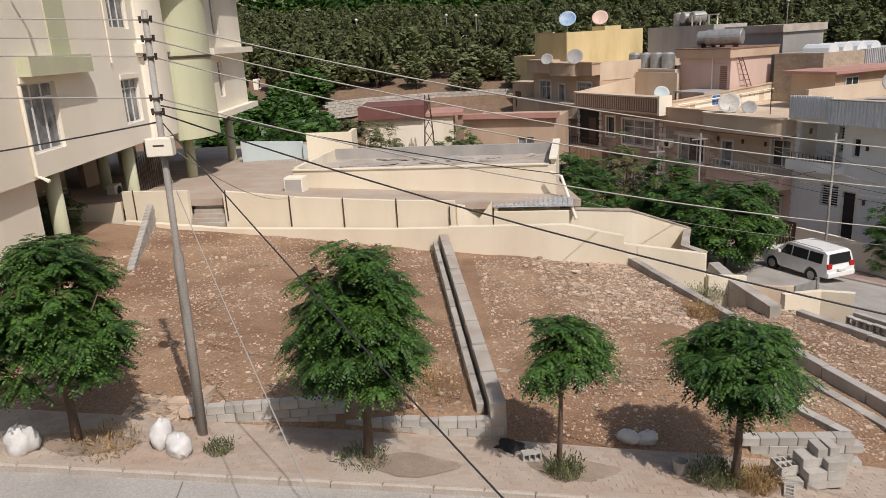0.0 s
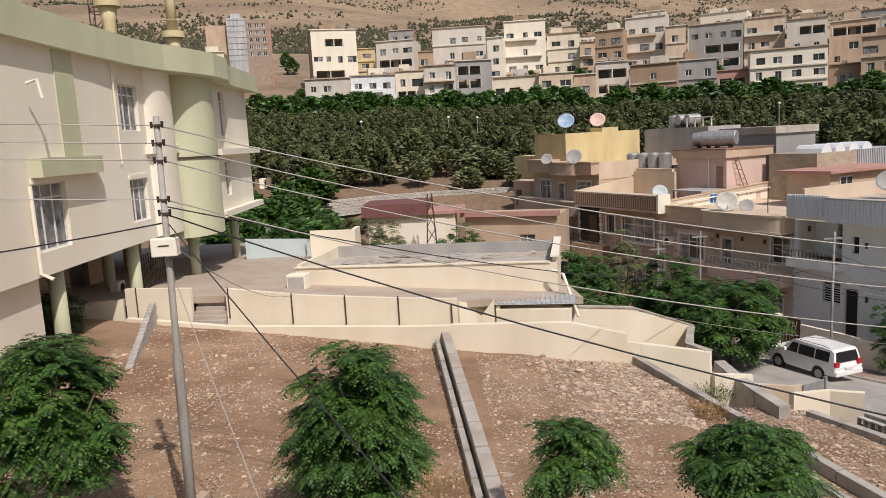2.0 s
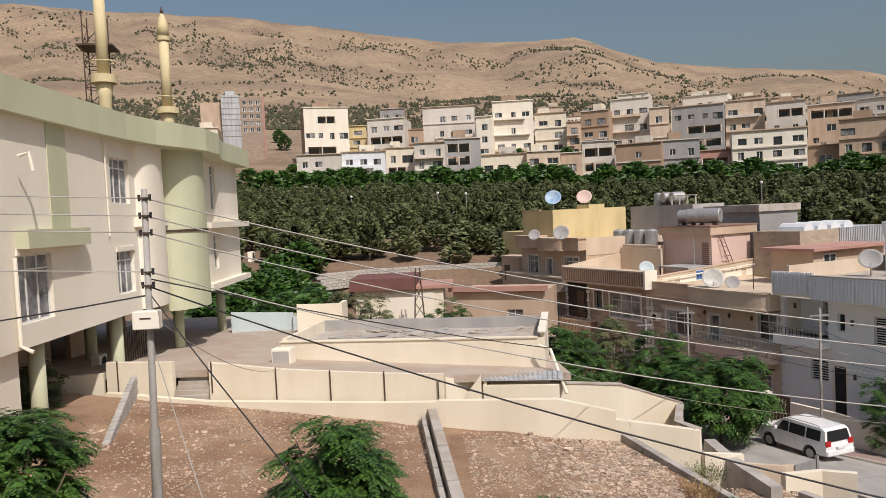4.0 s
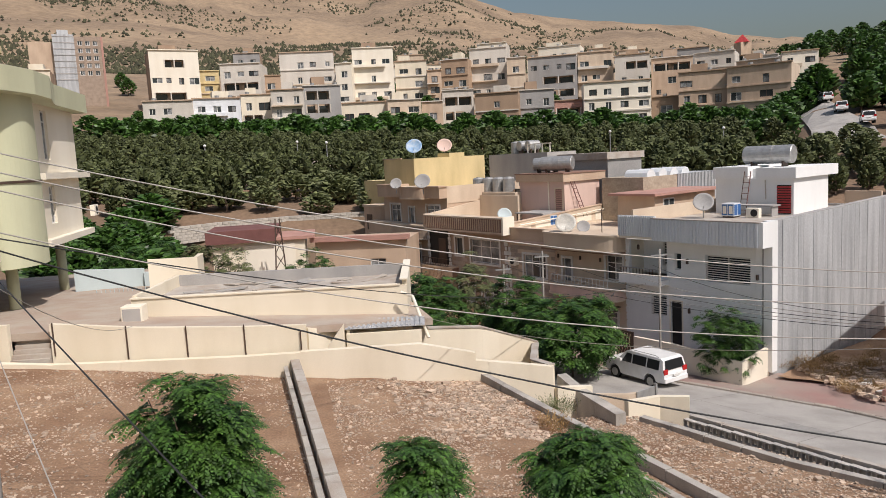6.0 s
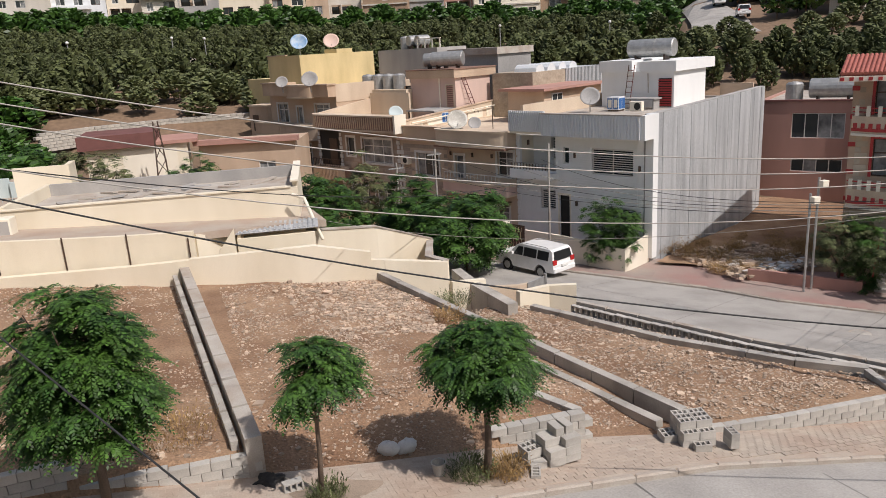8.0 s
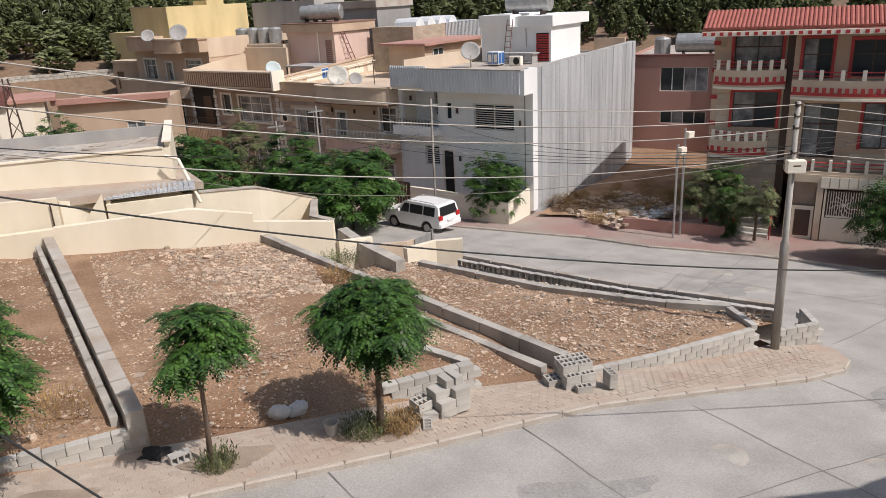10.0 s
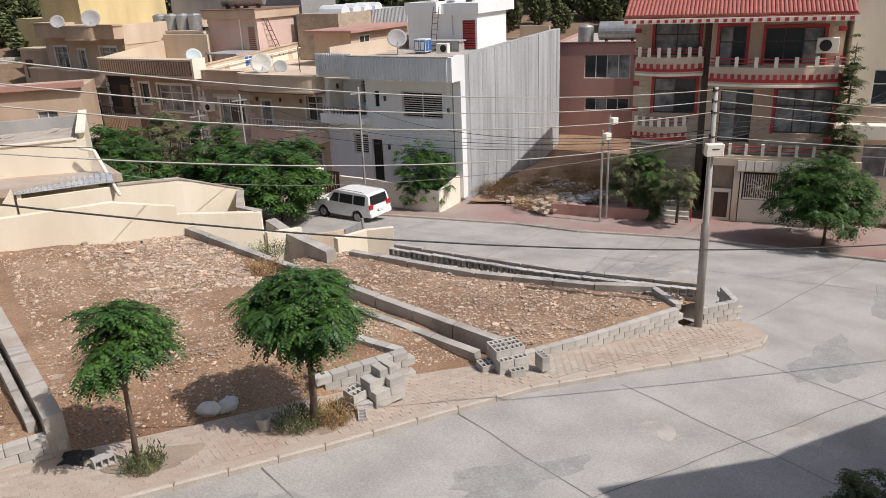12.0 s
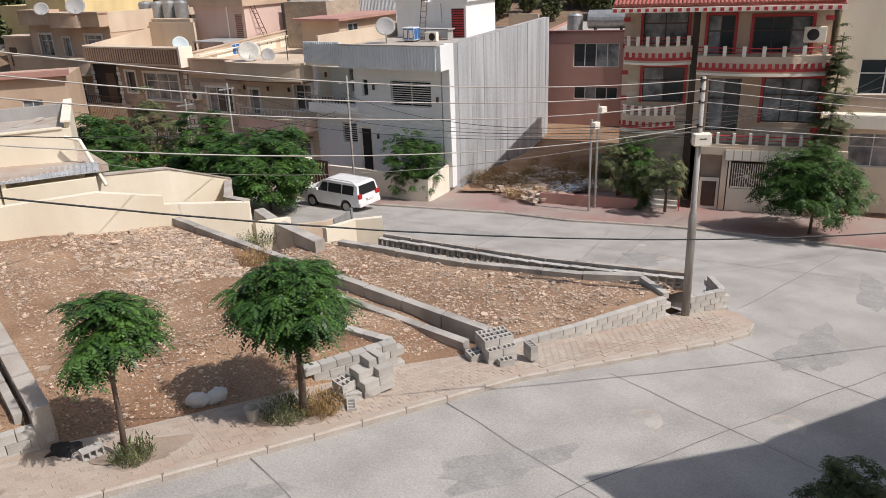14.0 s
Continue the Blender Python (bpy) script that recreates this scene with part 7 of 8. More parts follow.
# ---- stone retaining walls and pine wood ----
def stone_wall(name, pts, h, label, size=1.1, base=None, course=0.48):
    w = thing(name, 0, 0, 0, 0, label, "wall", kind="structure")
    me = mesh_of(box((-0.49, -0.25, 0), (0.49, 0.25, course - 0.02), 0.02), M["stonewall"], "stone")
    for x, y, a, s in along(pts, size):
        z = ground_z(x, y) - 0.4 if base is None else base
        for c in range(h):
            shared("stone", me, pose(x + (0.4 if c % 2 else 0) * math.cos(radians(a)), y + (0.4 if c % 2 else 0) * math.sin(radians(a)), z + c * course, 0, 0, a) @ Matrix.Diagonal((s, 1, 1, 1)), w)
    return w


pol = lambda r, a: (r * math.sin(radians(a)), r * math.cos(radians(a)))
stone_wall("terrace_wall", [pol(79, -8.5), pol(82, -5), pol(84, 0), pol(84, 6)], 6, "pale stone retaining wall below the pine wood", 0.62, 0.75, 0.3)
stone_wall("terrace_wall", [pol(126, -9), pol(127, -3), pol(127, 3), pol(127, 9)], 6, "pale stone terrace wall between the pines", 1.2)
stone_wall("terrace_wall", [pol(98, 41), pol(99, 45), pol(100, 49), pol(100, 53)], 8, "stone retaining wall below the upper street", 1.2, 1.4)


def pine_template(seed, n=300):
    rng = np.random.default_rng(seed)
    V, F = [], []
    lean = rng.uniform(0.75, 1.15)
    for k in range(n):
        t = rng.uniform(0, 1) ** 0.8
        r = (0.36 * math.sin(math.pi * min(1, 0.18 + 0.80 * t)) ** 0.8) * rng.uniform(0.6, 1.08) * lean
        a = rng.uniform(0, 6.283)
        c = np.array([r * math.cos(a), r * math.sin(a), 0.14 + 0.86 * t])
        out = np.array([math.cos(a), math.sin(a), rng.uniform(-0.1, 0.9)])
        out /= np.linalg.norm(out)
        s = np.cross(out, rng.normal(size=3))
        s /= np.linalg.norm(s) + 1e-6
        u = np.cross(out, s)
        q = rng.uniform(0.045, 0.085)
        b = len(V)
        V += [c + out * q * 1.4, c + s * q - out * q * 0.2, c - 0.5 * s * q + 0.87 * u * q - out * q * 0.2, c - 0.5 * s * q - 0.87 * u * q - out * q * 0.2]
        F += [(b, b + 1, b + 2), (b, b + 2, b + 3), (b, b + 3, b + 1)]
    return np.array(V), np.array(F)


PINES = [pine_template(s) for s in range(6)]


def wood(name, spots, material, label, h=(4.8, 6.6), trunk_label="bare pine trunks on the wooded slope", wide=1.0):
    rng = np.random.default_rng(len(spots))
    VV, FF, off = [], [], 0
    tv, tf = [], []
    for i, (x, y) in enumerate(spots):
        V, F = PINES[i % 6]
        hh = rng.uniform(*h)
        a = rng.uniform(0, 6.283)
        R = np.array([[math.cos(a), math.sin(a), 0], [-math.sin(a), math.cos(a), 0], [0, 0, 1]])
        z = ground_z(x, y)
        VV.append((V @ R) * np.array([hh * wide * rng.uniform(0.85, 1.15), hh * wide, hh]) + np.array([x, y, z]))
        FF.append(F + off)
        off += len(V)
        b = len(tv)
        for k in range(5):
            tv.append((x + 0.13 * math.cos(k * 1.2566), y + 0.13 * math.sin(k * 1.2566), z - 0.2))
        for k in range(5):
            tv.append((x + 0.09 * math.cos(k * 1.2566), y + 0.09 * math.sin(k * 1.2566), z + 0.4 * hh))
        tf += [(b + k, b + (k + 1) % 5, b + 5 + (k + 1) % 5, b + 5 + k) for k in range(5)]
    me = bpy.data.meshes.new(name)
    me.from_pydata(np.concatenate(VV).tolist(), [], np.concatenate(FF).tolist())
    me.materials.append(M[material])
    ob = tagged(new(name, me), label, "wood", kind="stuff")
    me = bpy.data.meshes.new("trunks")
    me.from_pydata(tv, [], tf)
    me.materials.append(M["bark"])
    tagged(new("tree_trunks", me), trunk_label, "trunks", kind="stuff")
    return ob


rng = np.random.default_rng(12)
spots, hedge, low = [], [], []
for r in np.arange(88, 172, 4.3):
    for a in np.arange(-24, 60, math.degrees(3.7 / r)):
        rr, aa = r + rng.uniform(-1.2, 1.2), a + rng.uniform(-0.5, 0.5)
        if 119 < rr < 130 or aa > 36.5 and not (88 < rr < 97) or (rr < 96 and -4 < aa < 6) or (aa > 12 and aa < 30 and rr < 92):
            continue
        if rng.uniform() < (0.14 if rr > 131 else 0.25):
            continue
        spots.append(pol(rr, aa))
for a in np.arange(-12, 40, 1.25):
    hedge.append(pol(rng.uniform(173, 180), a + rng.uniform(-0.4, 0.4)))
    hedge.append(pol(rng.uniform(170, 176), a + rng.uniform(-0.4, 0.4)))
for k in range(26):
    low.append(pol(rng.uniform(84, 95), rng.uniform(-9, 8)))
wood("pine_wood", spots, "pine", "planted rows of dark green pines on the slope", (3.6, 5.4), wide=0.95)
wood("garden_grove", [pol(rng.uniform(62, 86), rng.uniform(-17, -8.5)) for k in range(46)], "leaf", "dense green garden trees beyond the mosque yard", (2.6, 4.4), "stems of the garden trees", 1.5)
wood("broadleaf_belt", hedge, "leaf", "belt of rounder green trees along the upper street", (5.0, 8.0), "trunks of the upper tree belt", 1.35)
wood("autumn_shrubs", low, "bush", "yellowing shrubs below the pine wood", (2.0, 3.6), "stems of the yellowing shrubs", 1.6)
for i, a in enumerate((-5.5, 1.2, 3.4, 25.0, 33.0)):
    x, y = pol(118 + 6 * (i % 2), a)
    lp = thing("park_lamp", x, y, ground_z(x, y), 0, "white globe park lamp on a thin post", "lamp", "park lamps")
    part("post", tube([(0, 0, 0), (0, 0, 5.4)], 0.08, 6), M["steel"], lp)
    bm = bmesh.new()
    bmesh.ops.create_uvsphere(bm, u_segments=12, v_segments=8, radius=0.24)
    part("globe", bm, M["plastic"], lp, smooth=True).location = (0, 0, 5.7)


# ---- the town on the far slope ----
TOWN = {"W": "white", "S": "whitesheet", "C": "cream", "G": "grey", "T": "tanlight", "R": "salmon", "Y": "yellow"}
FRONT_ROW = [
    (-9.5, -6.1, 5.07, "W"),
    (-6.1, -2.7, 5.18, "S"),
    (-2.7, -0.5, 5.37, "C"),
    (-0.5, 1.9, 5.65, "C"),
    (1.9, 4.7, 5.88, "G"),
    (4.7, 8.2, 4.47, "C"),
    (8.2, 10.8, 4.57, "T"),
    (10.8, 12.4, 4.31, "T"),
    (12.4, 14.8, 5.07, "W"),
    (14.9, 18.2, 4.67, "T"),
    (18.3, 20.9, 4.75, "G"),
    (20.9, 23.0, 3.82, "R"),
    (23.1, 28.0, 4.99, "W"),
    (28.0, 30.1, 3.59, "T"),
    (30.1, 33.1, 4.47, "T"),
    (33.1, 36.6, 4.09, "T"),
]
SECOND_ROW = [
    (-8.8, -5.4, 8.61, "W"),
    (-7.1, -5.6, 6.73, "G"),
    (-5.5, -4.1, 7.13, "Y"),
    (-4.0, -1.1, 7.56, "W"),
    (-1.1, 0.3, 6.71, "T"),
    (0.3, 4.3, 8.30, "C"),
    (4.4, 5.6, 7.41, "W"),
    (5.7, 8.8, 8.47, "W"),
    (8.9, 11.3, 7.37, "C"),
    (11.3, 12.4, 6.61, "T"),
    (12.4, 14.5, 7.29, "T"),
    (14.6, 17.4, 7.99, "W"),
    (17.4, 18.8, 7.19, "T"),
    (19.0, 22.6, 7.09, "G"),
    (22.7, 25.3, 7.18, "C"),
    (25.4, 27.9, 6.80, "W"),
    (28.0, 30.9, 6.36, "T"),
    (31.0, 33.7, 6.44, "W"),
    (33.8, 36.7, 5.64, "T"),
]
THIRD_ROW = [
    (-3.0, -1.1, 8.31, "G"),
    (2.1, 4.1, 7.68, "T"),
    (9.1, 11.1, 7.80, "C"),
    (15.2, 17.4, 8.31, "W"),
    (19.8, 22.9, 7.75, "W"),
    (23.4, 25.1, 7.40, "T"),
    (25.7, 27.6, 7.12, "C"),
    (28.7, 32.0, 6.86, "G"),
    (32.3, 34.4, 6.42, "T"),
    (34.6, 36.5, 5.90, "W"),
]
RIGHT_ROW = [
    (29.9, 33.2, 5.20, "T"),
    (33.2, 37.4, 5.28, "T"),
    (45.3, 47.2, 5.4, "G"),
    (47.3, 50.6, 5.6, "W"),
]


def town_house(a0, a1, r, el_top, colour, seed, depth=12.0):
    """A flat-roofed town house with storeys, recessed windows, floor bands, a loggia and roof clutter."""
    rg = random.Random(seed)
    x, y = pol(r, a0)
    x1, y1 = pol(r, a1)
    w = math.hypot(x1 - x, y1 - y)
    rz = math.degrees(math.atan2(y1 - y, x1 - x))
    top = 8 + r * math.tan(radians(el_top))
    base = min(ground_z(x, y), ground_z(x1, y1)) - 1.0
    name = {"W": "white", "S": "pale sheet-clad", "C": "cream", "G": "grey", "T": "sand-coloured", "R": "red", "Y": "yellow"}[colour]
    n = max(1, min(4, round((top - base - 1.5) / 3.4)))
    look_ = rg.choice(("with a loggia and roof parapet", "with floor bands and a flat roof", "with balconies on its front"))
    h = thing("town_house", x, y, 0, rz + rg.uniform(-13, 9), f"{name} flat-roofed town house {look_}", "house", "town houses")
    face = {"W": rg.choice(("townwhite", "townwhite", "white")), "C": rg.choice(("cream", "tanlight", "townwhite")), "T": rg.choice(("towntan", "tan", "tanlight")), "G": rg.choice(("grey", "towngrey"))}.get(colour, TOWN[colour])
    wins_ = []
    sh_ = (top - 0.9 - base - 0.4) / n
    bays = max(1, int(w / 3.4))
    logs = set()
    if w > 5.5 and look_ == "with a loggia and roof parapet":
        logs = {rg.randrange(n), rg.randrange(n)}
    for s in range(n):
        zb = top - 0.9 - sh_ * (s + 1)
        if s in logs:
            wins_.append((w * rg.choice((0.06, 0.3)), w * rg.choice((0.7, 0.94)), zb + 0.75, zb + min(2.9, sh_ - 0.25)))
            continue
        for b in range(bays):
            c = w * (b + 0.5) / bays + rg.uniform(-0.3, 0.3)
            ww = rg.choice((0.7, 0.95, 1.2, 1.4))
            if rg.random() < 0.82:
                wins_.append((c - ww, c + ww, zb + rg.choice((0.5, 0.95)), zb + 2.45))
    part("wall", slab(0, w, base, top, 0, 0.3, wins_), M[face], h)
    other = face if rg.random() < 0.5 else rg.choice(("towngrey", "tanlight", "townwhite", "towntan"))
    part("side_wall", box((0, 0.3, base), (0.3, depth, top)), M[other], h)
    part("side_wall", box((w - 0.3, 0.3, base), (w, depth, top)), M[other], h)
    part("roof", box((0.3, 0.3, top - 0.9), (w - 0.3, depth, top - 0.7)), M["kerb"], h)
    for i, (a, b, c, d) in enumerate(wins_):
        if b - a > 3:
            part("loggia_wall", box((a - 0.1, 2.0, c - 0.8), (b + 0.1, 2.15, d + 0.2)), M["tan"], h)
            for k in range(max(2, int((b - a) / 3.2)) + 1):
                xx = a + (b - a) * k / max(2, int((b - a) / 3.2))
                part("column", tube([(xx, 0.1, c), (xx, 0.1, d)], 0.2, 8), M["townwhite"], h)
            part("loggia_window", box((a + 0.4, 1.9, c - 0.3), (a + (b - a) * 0.4, 1.997, d - 0.3)), M["glass"], h)
            part("loggia_window", box((a + (b - a) * 0.55, 1.9, c - 0.3), (b - 0.5, 1.997, d - 0.3)), M["glass"], h)
        else:
            window(h, a, b, c, d, cols=2 if b - a > 1.1 else 1, frame_mat=rg.choice(("frame", "frame", "brownmetal")), depth=0.2, fw=0.1)
    for s in range(n):
        zb = top - 0.9 - sh_ * (s + 1)
        if look_ != "with a loggia and roof parapet":
            out = 1.1 if look_ == "with balconies on its front" else 0.3
            part("floor_band", box((-0.1, -out, zb), (w * (1.0 if out < 1 else rg.uniform(0.5, 1.0)), -0.003, zb + rg.choice((0.3, 0.8 if out > 1 else 0.35)))), M[rg.choice((face, "townwhite", "tanlight"))], h)
    part("parapet_cap", box((-0.2, -0.35, top + 0.003), (w + 0.2, 0.4, top + 0.25)), M[rg.choice((face, "townwhite", "tan", "towntan"))], h)
    if w > 6 and rg.random() < 0.7:
        s0 = rg.uniform(0.1, 0.5) * w
        part("roof_room", box((s0, 2.5, top - 0.7), (s0 + w * 0.35, 7.0, top + rg.uniform(1.6, 2.6))), M[rg.choice(("townwhite", "cream", "towntan", face))], h)
    for k in range(rg.randrange(0, 3)):
        xx = rg.uniform(1, max(1.5, w - 1))
        part("roof_tank", tube([(xx, 1.6, top - 0.7), (xx, 1.6, top + 0.9)], 0.55, 10), M["steel"], h)
    return h


for i, (a0, a1, e, c) in enumerate(FRONT_ROW):
    town_house(a0, a1, 188 + 3 * (i % 3), e, c, 100 + i)
for i, (a0, a1, e, c) in enumerate(SECOND_ROW):
    town_house(a0, a1, 232 + 4 * (i % 3), e, c, 200 + i)
for i, (a0, a1, e, c) in enumerate(THIRD_ROW):
    town_house(a0, a1, 280 + 5 * (i % 3), e, c, 300 + i)
for i, (a0, a1, e, c) in enumerate(RIGHT_ROW):
    town_house(a0, a1, (188, 186, 150, 132)[i], e, c, 400 + i)
rg = random.Random(77)
a = -22.0
i = 0
while a < 50:
    w = rg.uniform(2.2, 3.6)
    if not -17.5 < a < -9.0 and not 38.5 < a < 42.5:
        town_house(a, a + w, rg.uniform(212, 222) if a > 36 or a < -11 else rg.uniform(305, 325), rg.uniform(6.2, 7.2) - (0.9 if a > 25 else 0), rg.choice("WCTTGWC"), 500 + i)
    a += w + rg.uniform(0.1, 1.0)
    i += 1

# brown tower block beyond the mosque
x, y = pol(250, -16.3)
tb = thing("tower_block", x, y, 0, 14.2, "tall brown brick tower block with a glazed front", "tower block")
tz = 8 + 250 * math.tan(radians(9.45))
tw_ = [(13.2 + 2.1 * i, 14.5 + 2.1 * i, tz - 2.6 - 2.2 * k, tz - 1.2 - 2.2 * k) for i in range(3) for k in range(5)]
part("wall", slab(12.4, 20.0, 20, tz, 0, 0.3, tw_), M["brownstone"], tb)
for a_, b_, c_, d_ in tw_:
    window(tb, a_, b_, c_, d_, cols=2, depth=0.2, fw=0.12)
part("glazed_front", box((6.6, -0.4, 20), (12.4, 8, tz + 0.5)), M["metalsheet"], tb, "grey-blue sheet front")
for k in range(8):
    part("mullion_band", box((6.6, -0.5, tz - 1.8 * k - 0.2), (12.4, -0.404, tz - 1.8 * k)), M["grey"], tb)
part("side_block", box((0, 2, 20), (6.6, 10, tz - 1.5)), M["tan"], tb)
part("body", box((12.4, 0.3, 20), (20.0, 10, tz - 0.2)), M["brownstone"], tb)
part("corner_pier", box((19.6, -0.25, 20), (20.2, 0.5, tz + 0.1)), M["salmon"], tb)
part("roof_room", box((8, 2, tz + 0.5), (11, 5, tz + 2.2)), M["metalsheet"], tb)
pyr = thing("pavilion_roof", *pol(262, 34.2), 8 + 262 * math.tan(radians(6.9)), 0, "small red pyramid roof above the town", "roof")
part("tiles", tube([(0, 0, 0), (0, 0, 2.6)], [3.0, 0.1], 4), M["red"], pyr)
part("base", box((-1.9, -1.9, -4), (1.9, 1.9, -0.01)), M["tan"], pyr)

# upper street climbing between the town houses
up_pts = [pol(120, 38.9), pol(120, 43.3), pol(150, 40.9), pol(180, 39.5), pol(235, 38.2), pol(235, 37.2), pol(180, 37.7), pol(150, 38.2)]
sheet("road", up_pts, 0.35, M["asphalt"], "grey street climbing through the town", "road", zf=ground_z, step=6.0)
for i, (r, a) in enumerate(((150, 40.4), (172, 39.4), (190, 38.8), (206, 38.2), (131, 42.0))):
    x, y = pol(r, a)
    parked_car(x, y, ground_z(x, y) + 0.4, 95 - a + 12 * (i % 2), ("white car parked on the climbing street", "dark blue car parked on the climbing street")[i % 3 == 2], "blue" if i % 3 == 2 else "carpaint", group="cars on the upper street")
rngc = np.random.default_rng(5)
wood("town_trees", [pol(rngc.uniform(180, 300), rngc.uniform(-22, 38)) for k in range(70)] + [pol(rngc.uniform(130, 215), rngc.uniform(43.6, 53)) for k in range(40)] + [pol(rngc.uniform(132, 175), rngc.uniform(34.6, 36.9)) for k in range(34)], "leaf", "green garden trees between the town houses", (4.0, 7.0), "trunks of the town's garden trees", 1.2)


wood("avenue_trees", [pol(rngc.uniform(150, 330), rngc.uniform(35.9, 37.0)) for k in range(34)] + [pol(rngc.uniform(150, 330), rngc.uniform(40.9, 44.5)) for k in range(60)] + [pol(rngc.uniform(240, 330), rngc.uniform(36.5, 42.0)) for k in range(30)], "leaf", "green trees lining the climbing street", (4.5, 7.5), "trunks of the trees lining the climbing street", 1.15)
wood("street_trees", [pol(rngc.uniform(120, 160), rngc.uniform(35.0, 37.2)) for k in range(22)] + [pol(rngc.uniform(103, 130), rngc.uniform(45.8, 56)) for k in range(26)] + [pol(rngc.uniform(101, 110), rngc.uniform(37.0, 44.0)) for k in range(9)], "bush", "dusty trees beside the climbing street", (1.9, 3.6), "trunks beside the climbing street", 1.25)
wood("slope_pines", [pol(rngc.uniform(84, 97), rngc.uniform(37.0, 57.0)) for k in range(46)], "pine", "scattered pines below the upper street wall", (2.6, 4.2), "trunks of the scattered pines", 0.85)


# ---- shrubs on the mountain ----
def mountain_shrubs(n):
    rng = np.random.default_rng(21)
    V, F = [], []
    oct_f = [(0, 1, 2), (0, 2, 3), (0, 3, 4), (0, 4, 1)]
    k = 0
    while k < n:
        r, a = 420 + 1180 * rng.uniform() ** 1.35, rng.uniform(-32, 56)
        x, y = pol(r, a)
        d = noise.fractal(Vector((x * 0.006, y * 0.006, 4.0)), 1.0, 2.0, 3)
        if d + rng.uniform(-0.55, 0.25) + (0.3 if r < 620 else 0.0) < 0.12:
            continue
        s = rng.uniform(0.8, 2.3) * (1.0 + (r - 420) / 2000)
        z = ground_z(x, y)
        b = len(V)
        V.append((x, y, z + s * 1.3))
        for j in range(4):
            t = j * 1.571 + rng.uniform(-0.3, 0.3)
            V.append((x + s * rng.uniform(0.6, 1.1) * math.cos(t), y + s * rng.uniform(0.6, 1.1) * math.sin(t), z + s * rng.uniform(-0.2, 0.3)))
        F += [tuple(b + i for i in f) for f in oct_f]
        k += 1
    me = bpy.data.meshes.new("mountain_shrubs")
    me.from_pydata(V, [], F)
    me.materials.append(M["scrub"])
    return tagged(new("mountain_shrubs", me), "scattered dark shrubs over the dry mountain slopes", "shrubs", kind="stuff")


mountain_shrubs(17000)

# ---- the near house, behind and under the camera ----
oh = thing("near_house", 0, 0, 0, 0, "cream house with a roof terrace facing the street", "house")
part("wall", box((-14, -9.0, -3.5), (12.9, -1.1, 6.2)), M["cream"], oh)
part("wall", prism([(12.9, -9.0), (34, -9.0), (34, -2.4), (22.0, -0.1), (17.0, 0.75), (12.9, 0.75)], -4.5, 6.75), M["cream"], oh)
part("parapet", box((-14, -1.3, 6.204), (12.9, -1.1, 6.8)), M["cream"], oh)
part("stair_wedge", prism([(12.9, -2.5), (16.6, -2.5), (16.6, 0.72), (12.9, 0.72)], 6.754, lambda x, y: 8.9 - (x - 12.9) * 0.57), M["cream"], oh)

# ---- road joints, covers ----
jt = thing("road_joints", 0, 0, 0, 0, "dark tar joints between the concrete road slabs", "joint", kind="structure")
def joint(p, q, w=0.028):
    n = max(2, int(math.hypot(q[0] - p[0], q[1] - p[1]) / 1.0))
    d = Vector((q[0] - p[0], q[1] - p[1])).normalized()
    s = Vector((-d.y, d.x)) * w / 2
    bm = bmesh.new()
    prev = None
    for k in range(n + 1):
        t = k / n
        x, y = p[0] + (q[0] - p[0]) * t + 0.03 * math.sin(k * 2.1), p[1] + (q[1] - p[1]) * t + 0.03 * math.cos(k * 1.7)
        v = [bm.verts.new((x + s.x, y + s.y, road_z(x + s.x, y + s.y) + 0.006)), bm.verts.new((x - s.x, y - s.y, road_z(x - s.x, y - s.y) + 0.006))]
        if prev:
            bm.faces.new((prev[0], prev[1], v[1], v[0]))
        prev = v
    bmesh.ops.recalc_face_normals(bm, faces=bm.faces[:])
    part("joint", bm, M["tar"], jt)
joint((-20, 8.1), (9.0, 7.75))
joint((9.0, 7.75), (21.5, 7.1))
joint((21.5, 7.1), (33.0, 12.5))
for x in (-14, -9.5, -5, -0.5, 4, 8.5, 13, 17.5):
    joint((x, 11.65 if x < 11 else 10.8), (x + 0.9, 1.0))
for (x0, y0), (x1, y1) in (((20.5, 12.0), (33.0, 14.5)), ((19.2, 17.0), (29.5, 22.5)), ((17.2, 23.0), (26.0, 27.5)), ((15.5, 29.5), (22.5, 33.0)), ((24.0, 19.4), (18.5, 33.0)), ((24.0, 19.4), (28.5, 10.0)), ((21.5, 7.1), (24.0, 1.0))):
    joint((x0, y0), (x1, y1))
for x, y in ((11.9, 8.8), (14.6, 7.0), (24.0, 17.6), (25.2, 20.2)):
    mc = thing("manhole_cover", x, y, road_z(x, y) + 0.004, 0, "round worn manhole cover set in the street", "manhole cover", "manhole covers")
    part("ring", tube([(0, 0, -0.01), (0, 0, 0.008)], 0.42, 20), M["kerb"], mc)
    part("cover", tube([(0, 0, 0), (0, 0, 0.014)], 0.33, 20), M["blockdark"], mc)
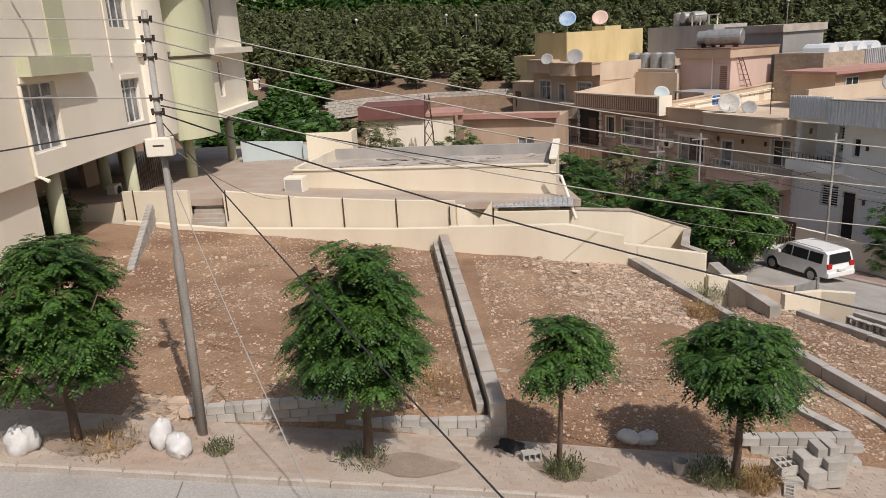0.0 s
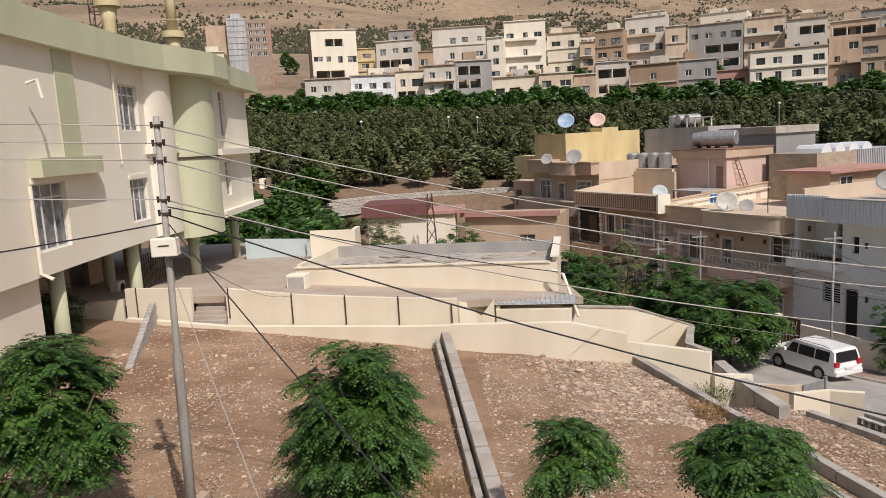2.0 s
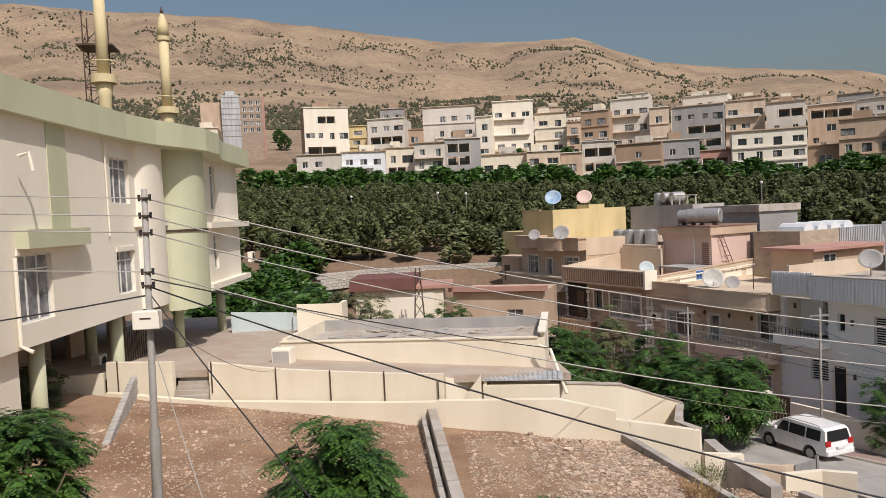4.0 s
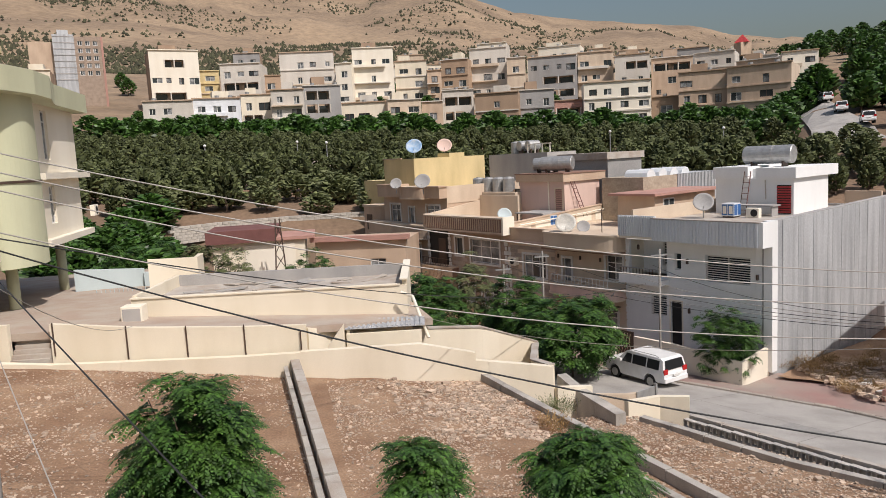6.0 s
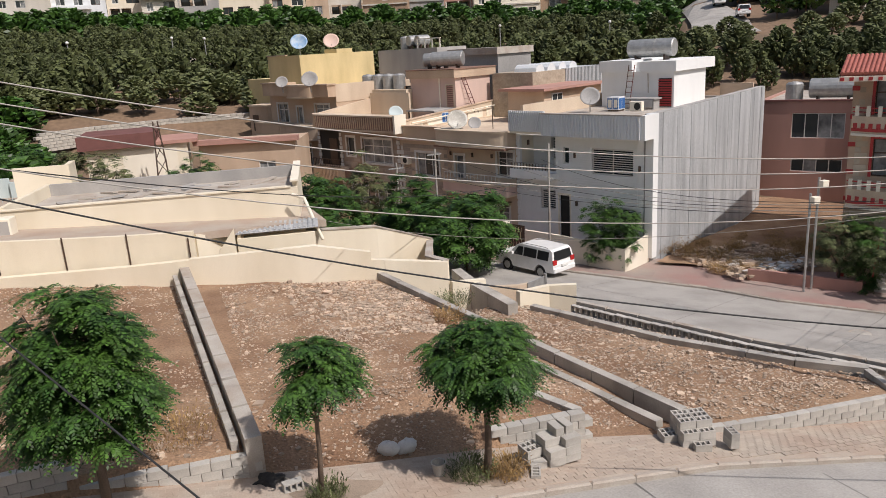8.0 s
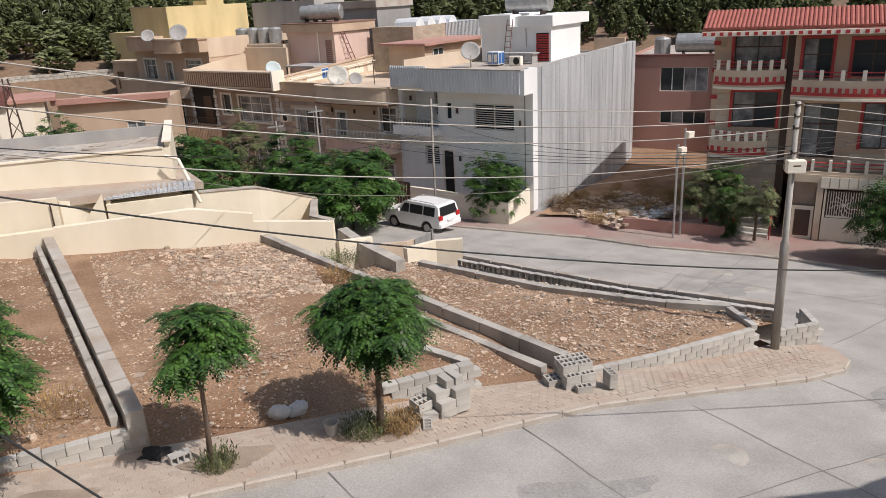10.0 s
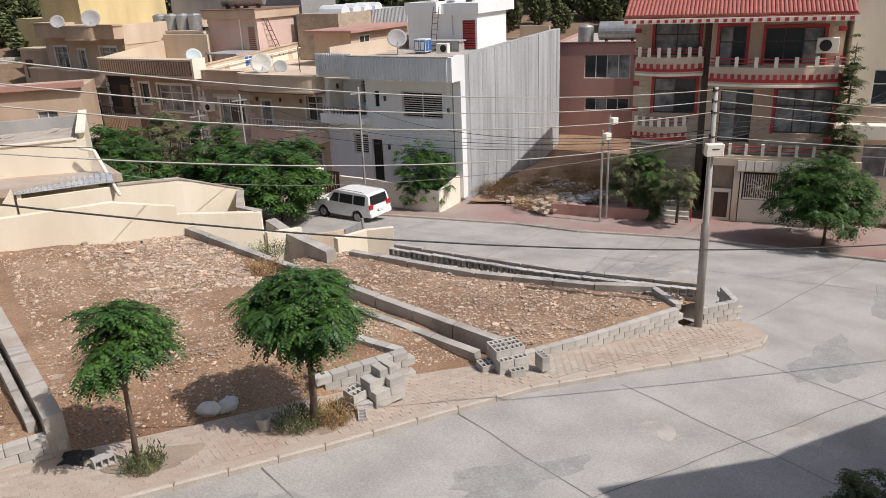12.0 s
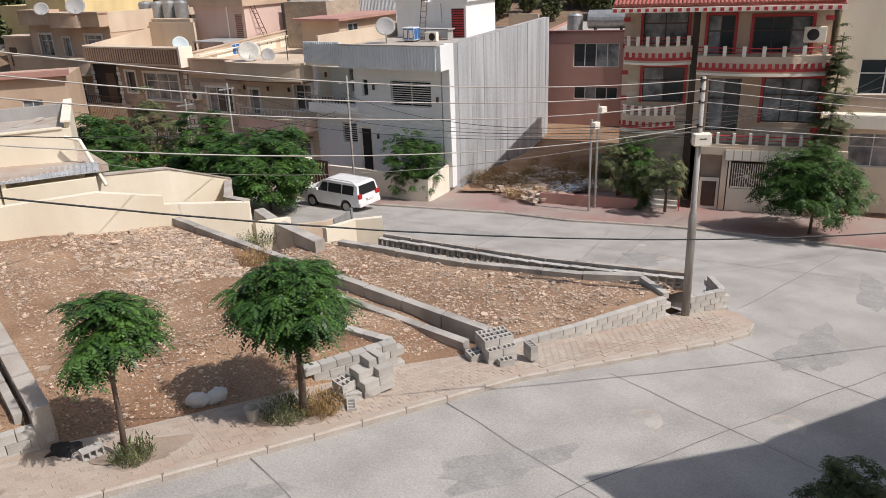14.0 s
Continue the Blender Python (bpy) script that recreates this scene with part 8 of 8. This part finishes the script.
for x, y, rx, ry, rz in ((19.5, 9.0, 2.0, 0.7, 15), (23.5, 18.3, 1.2, 0.8, 40), (8.0, 9.0, 1.5, 0.5, -8), (26.5, 10.5, 2.2, 0.6, 30), (3.0, 10.6, 1.2, 0.35, 0), (20.8, 26.0, 1.0, 0.6, -50)):
    pts = []
    for t in np.linspace(0, 6.2832, 25)[:-1]:
        g = 1 + 0.25 * math.sin(3 * t + x) + 0.15 * math.sin(7 * t)
        px, py = rx * g * math.cos(t), ry * g * math.sin(t)
        pts.append((x + px * math.cos(radians(rz)) - py * math.sin(radians(rz)), y + px * math.sin(radians(rz)) + py * math.cos(radians(rz))))
    sheet("road_patch", pts, 0.004, M["patch"], "rough darker repair patch in the street", "road patch")

# ---- paving blocks: the nearest singly, the rest joined ----
def front_line(x):
    return float(np.interp(x, [p[0] for p in KERB[:9]], [p[1] for p in KERB[:9]])) + 0.13


def back_line(x):
    return float(np.interp(x, [p[0] for p in LOTFRONT], [p[1] for p in LOTFRONT])) - 0.02


PAVER = mesh_of(box((-0.118, -0.073, -0.03), (0.118, 0.073, 0.012), 0.006), M["paving"], "paver")
pv = thing("paving", 0, 0, 0, 0, "interlocking grey-pink paving blocks, dusty and uneven", "paving", kind="structure")
slope_a = math.degrees(math.atan(0.13))
rgp = random.Random(6)
pits = ((-7.2, 12.7, 1.0, 0.5), (-0.9, 12.55, 1.0, 0.45), (2.4, 12.75, 0.9, 0.45), (5.6, 12.5, 0.95, 0.45))
bmj = bmesh.new()
count = 0
row = 0
y = 10.5
while y < 14.4:
    x = -11.0 + (0.12 if row % 2 else 0.0)
    while x < 19.0:
        if front_line(x) + 0.07 < y < back_line(x) - 0.06 and not any(((x - a) / (c * 1.02)) ** 2 + ((y - b) / (d * 1.02)) ** 2 < 1 for a, b, c, d in pits) and rgp.random() > 0.015:
            z = road_z(x, y) + 0.134 + rgp.uniform(-0.004, 0.004)
            m_ = pose(x, y, z, rgp.uniform(-1, 1), slope_a + rgp.uniform(-1, 1), rgp.uniform(-2, 2))
            if 5.6 < x < 10.6 and y < 13.2 and count < 300:
                shared("paver", PAVER, m_, pv)
                count += 1
            else:
                vs = [bmj.verts.new(m_ @ Vector(p)) for p in ((-0.118, -0.073, -0.02), (0.118, -0.073, -0.02), (0.118, 0.073, -0.02), (-0.118, 0.073, -0.02), (-0.114, -0.069, 0.012), (0.114, -0.069, 0.012), (0.114, 0.069, 0.012), (-0.114, 0.069, 0.012))]
                for f in ((4, 5, 6, 7), (0, 1, 5, 4), (1, 2, 6, 5), (2, 3, 7, 6), (3, 0, 4, 7)):
                    bmj.faces.new([vs[i] for i in f])
        x += 0.243
    y += 0.153
    row += 1
tagged(part("pavers_joined", bmj, M["paving_island"], pv), "dusty interlocking paving blocks", kind="stuff")
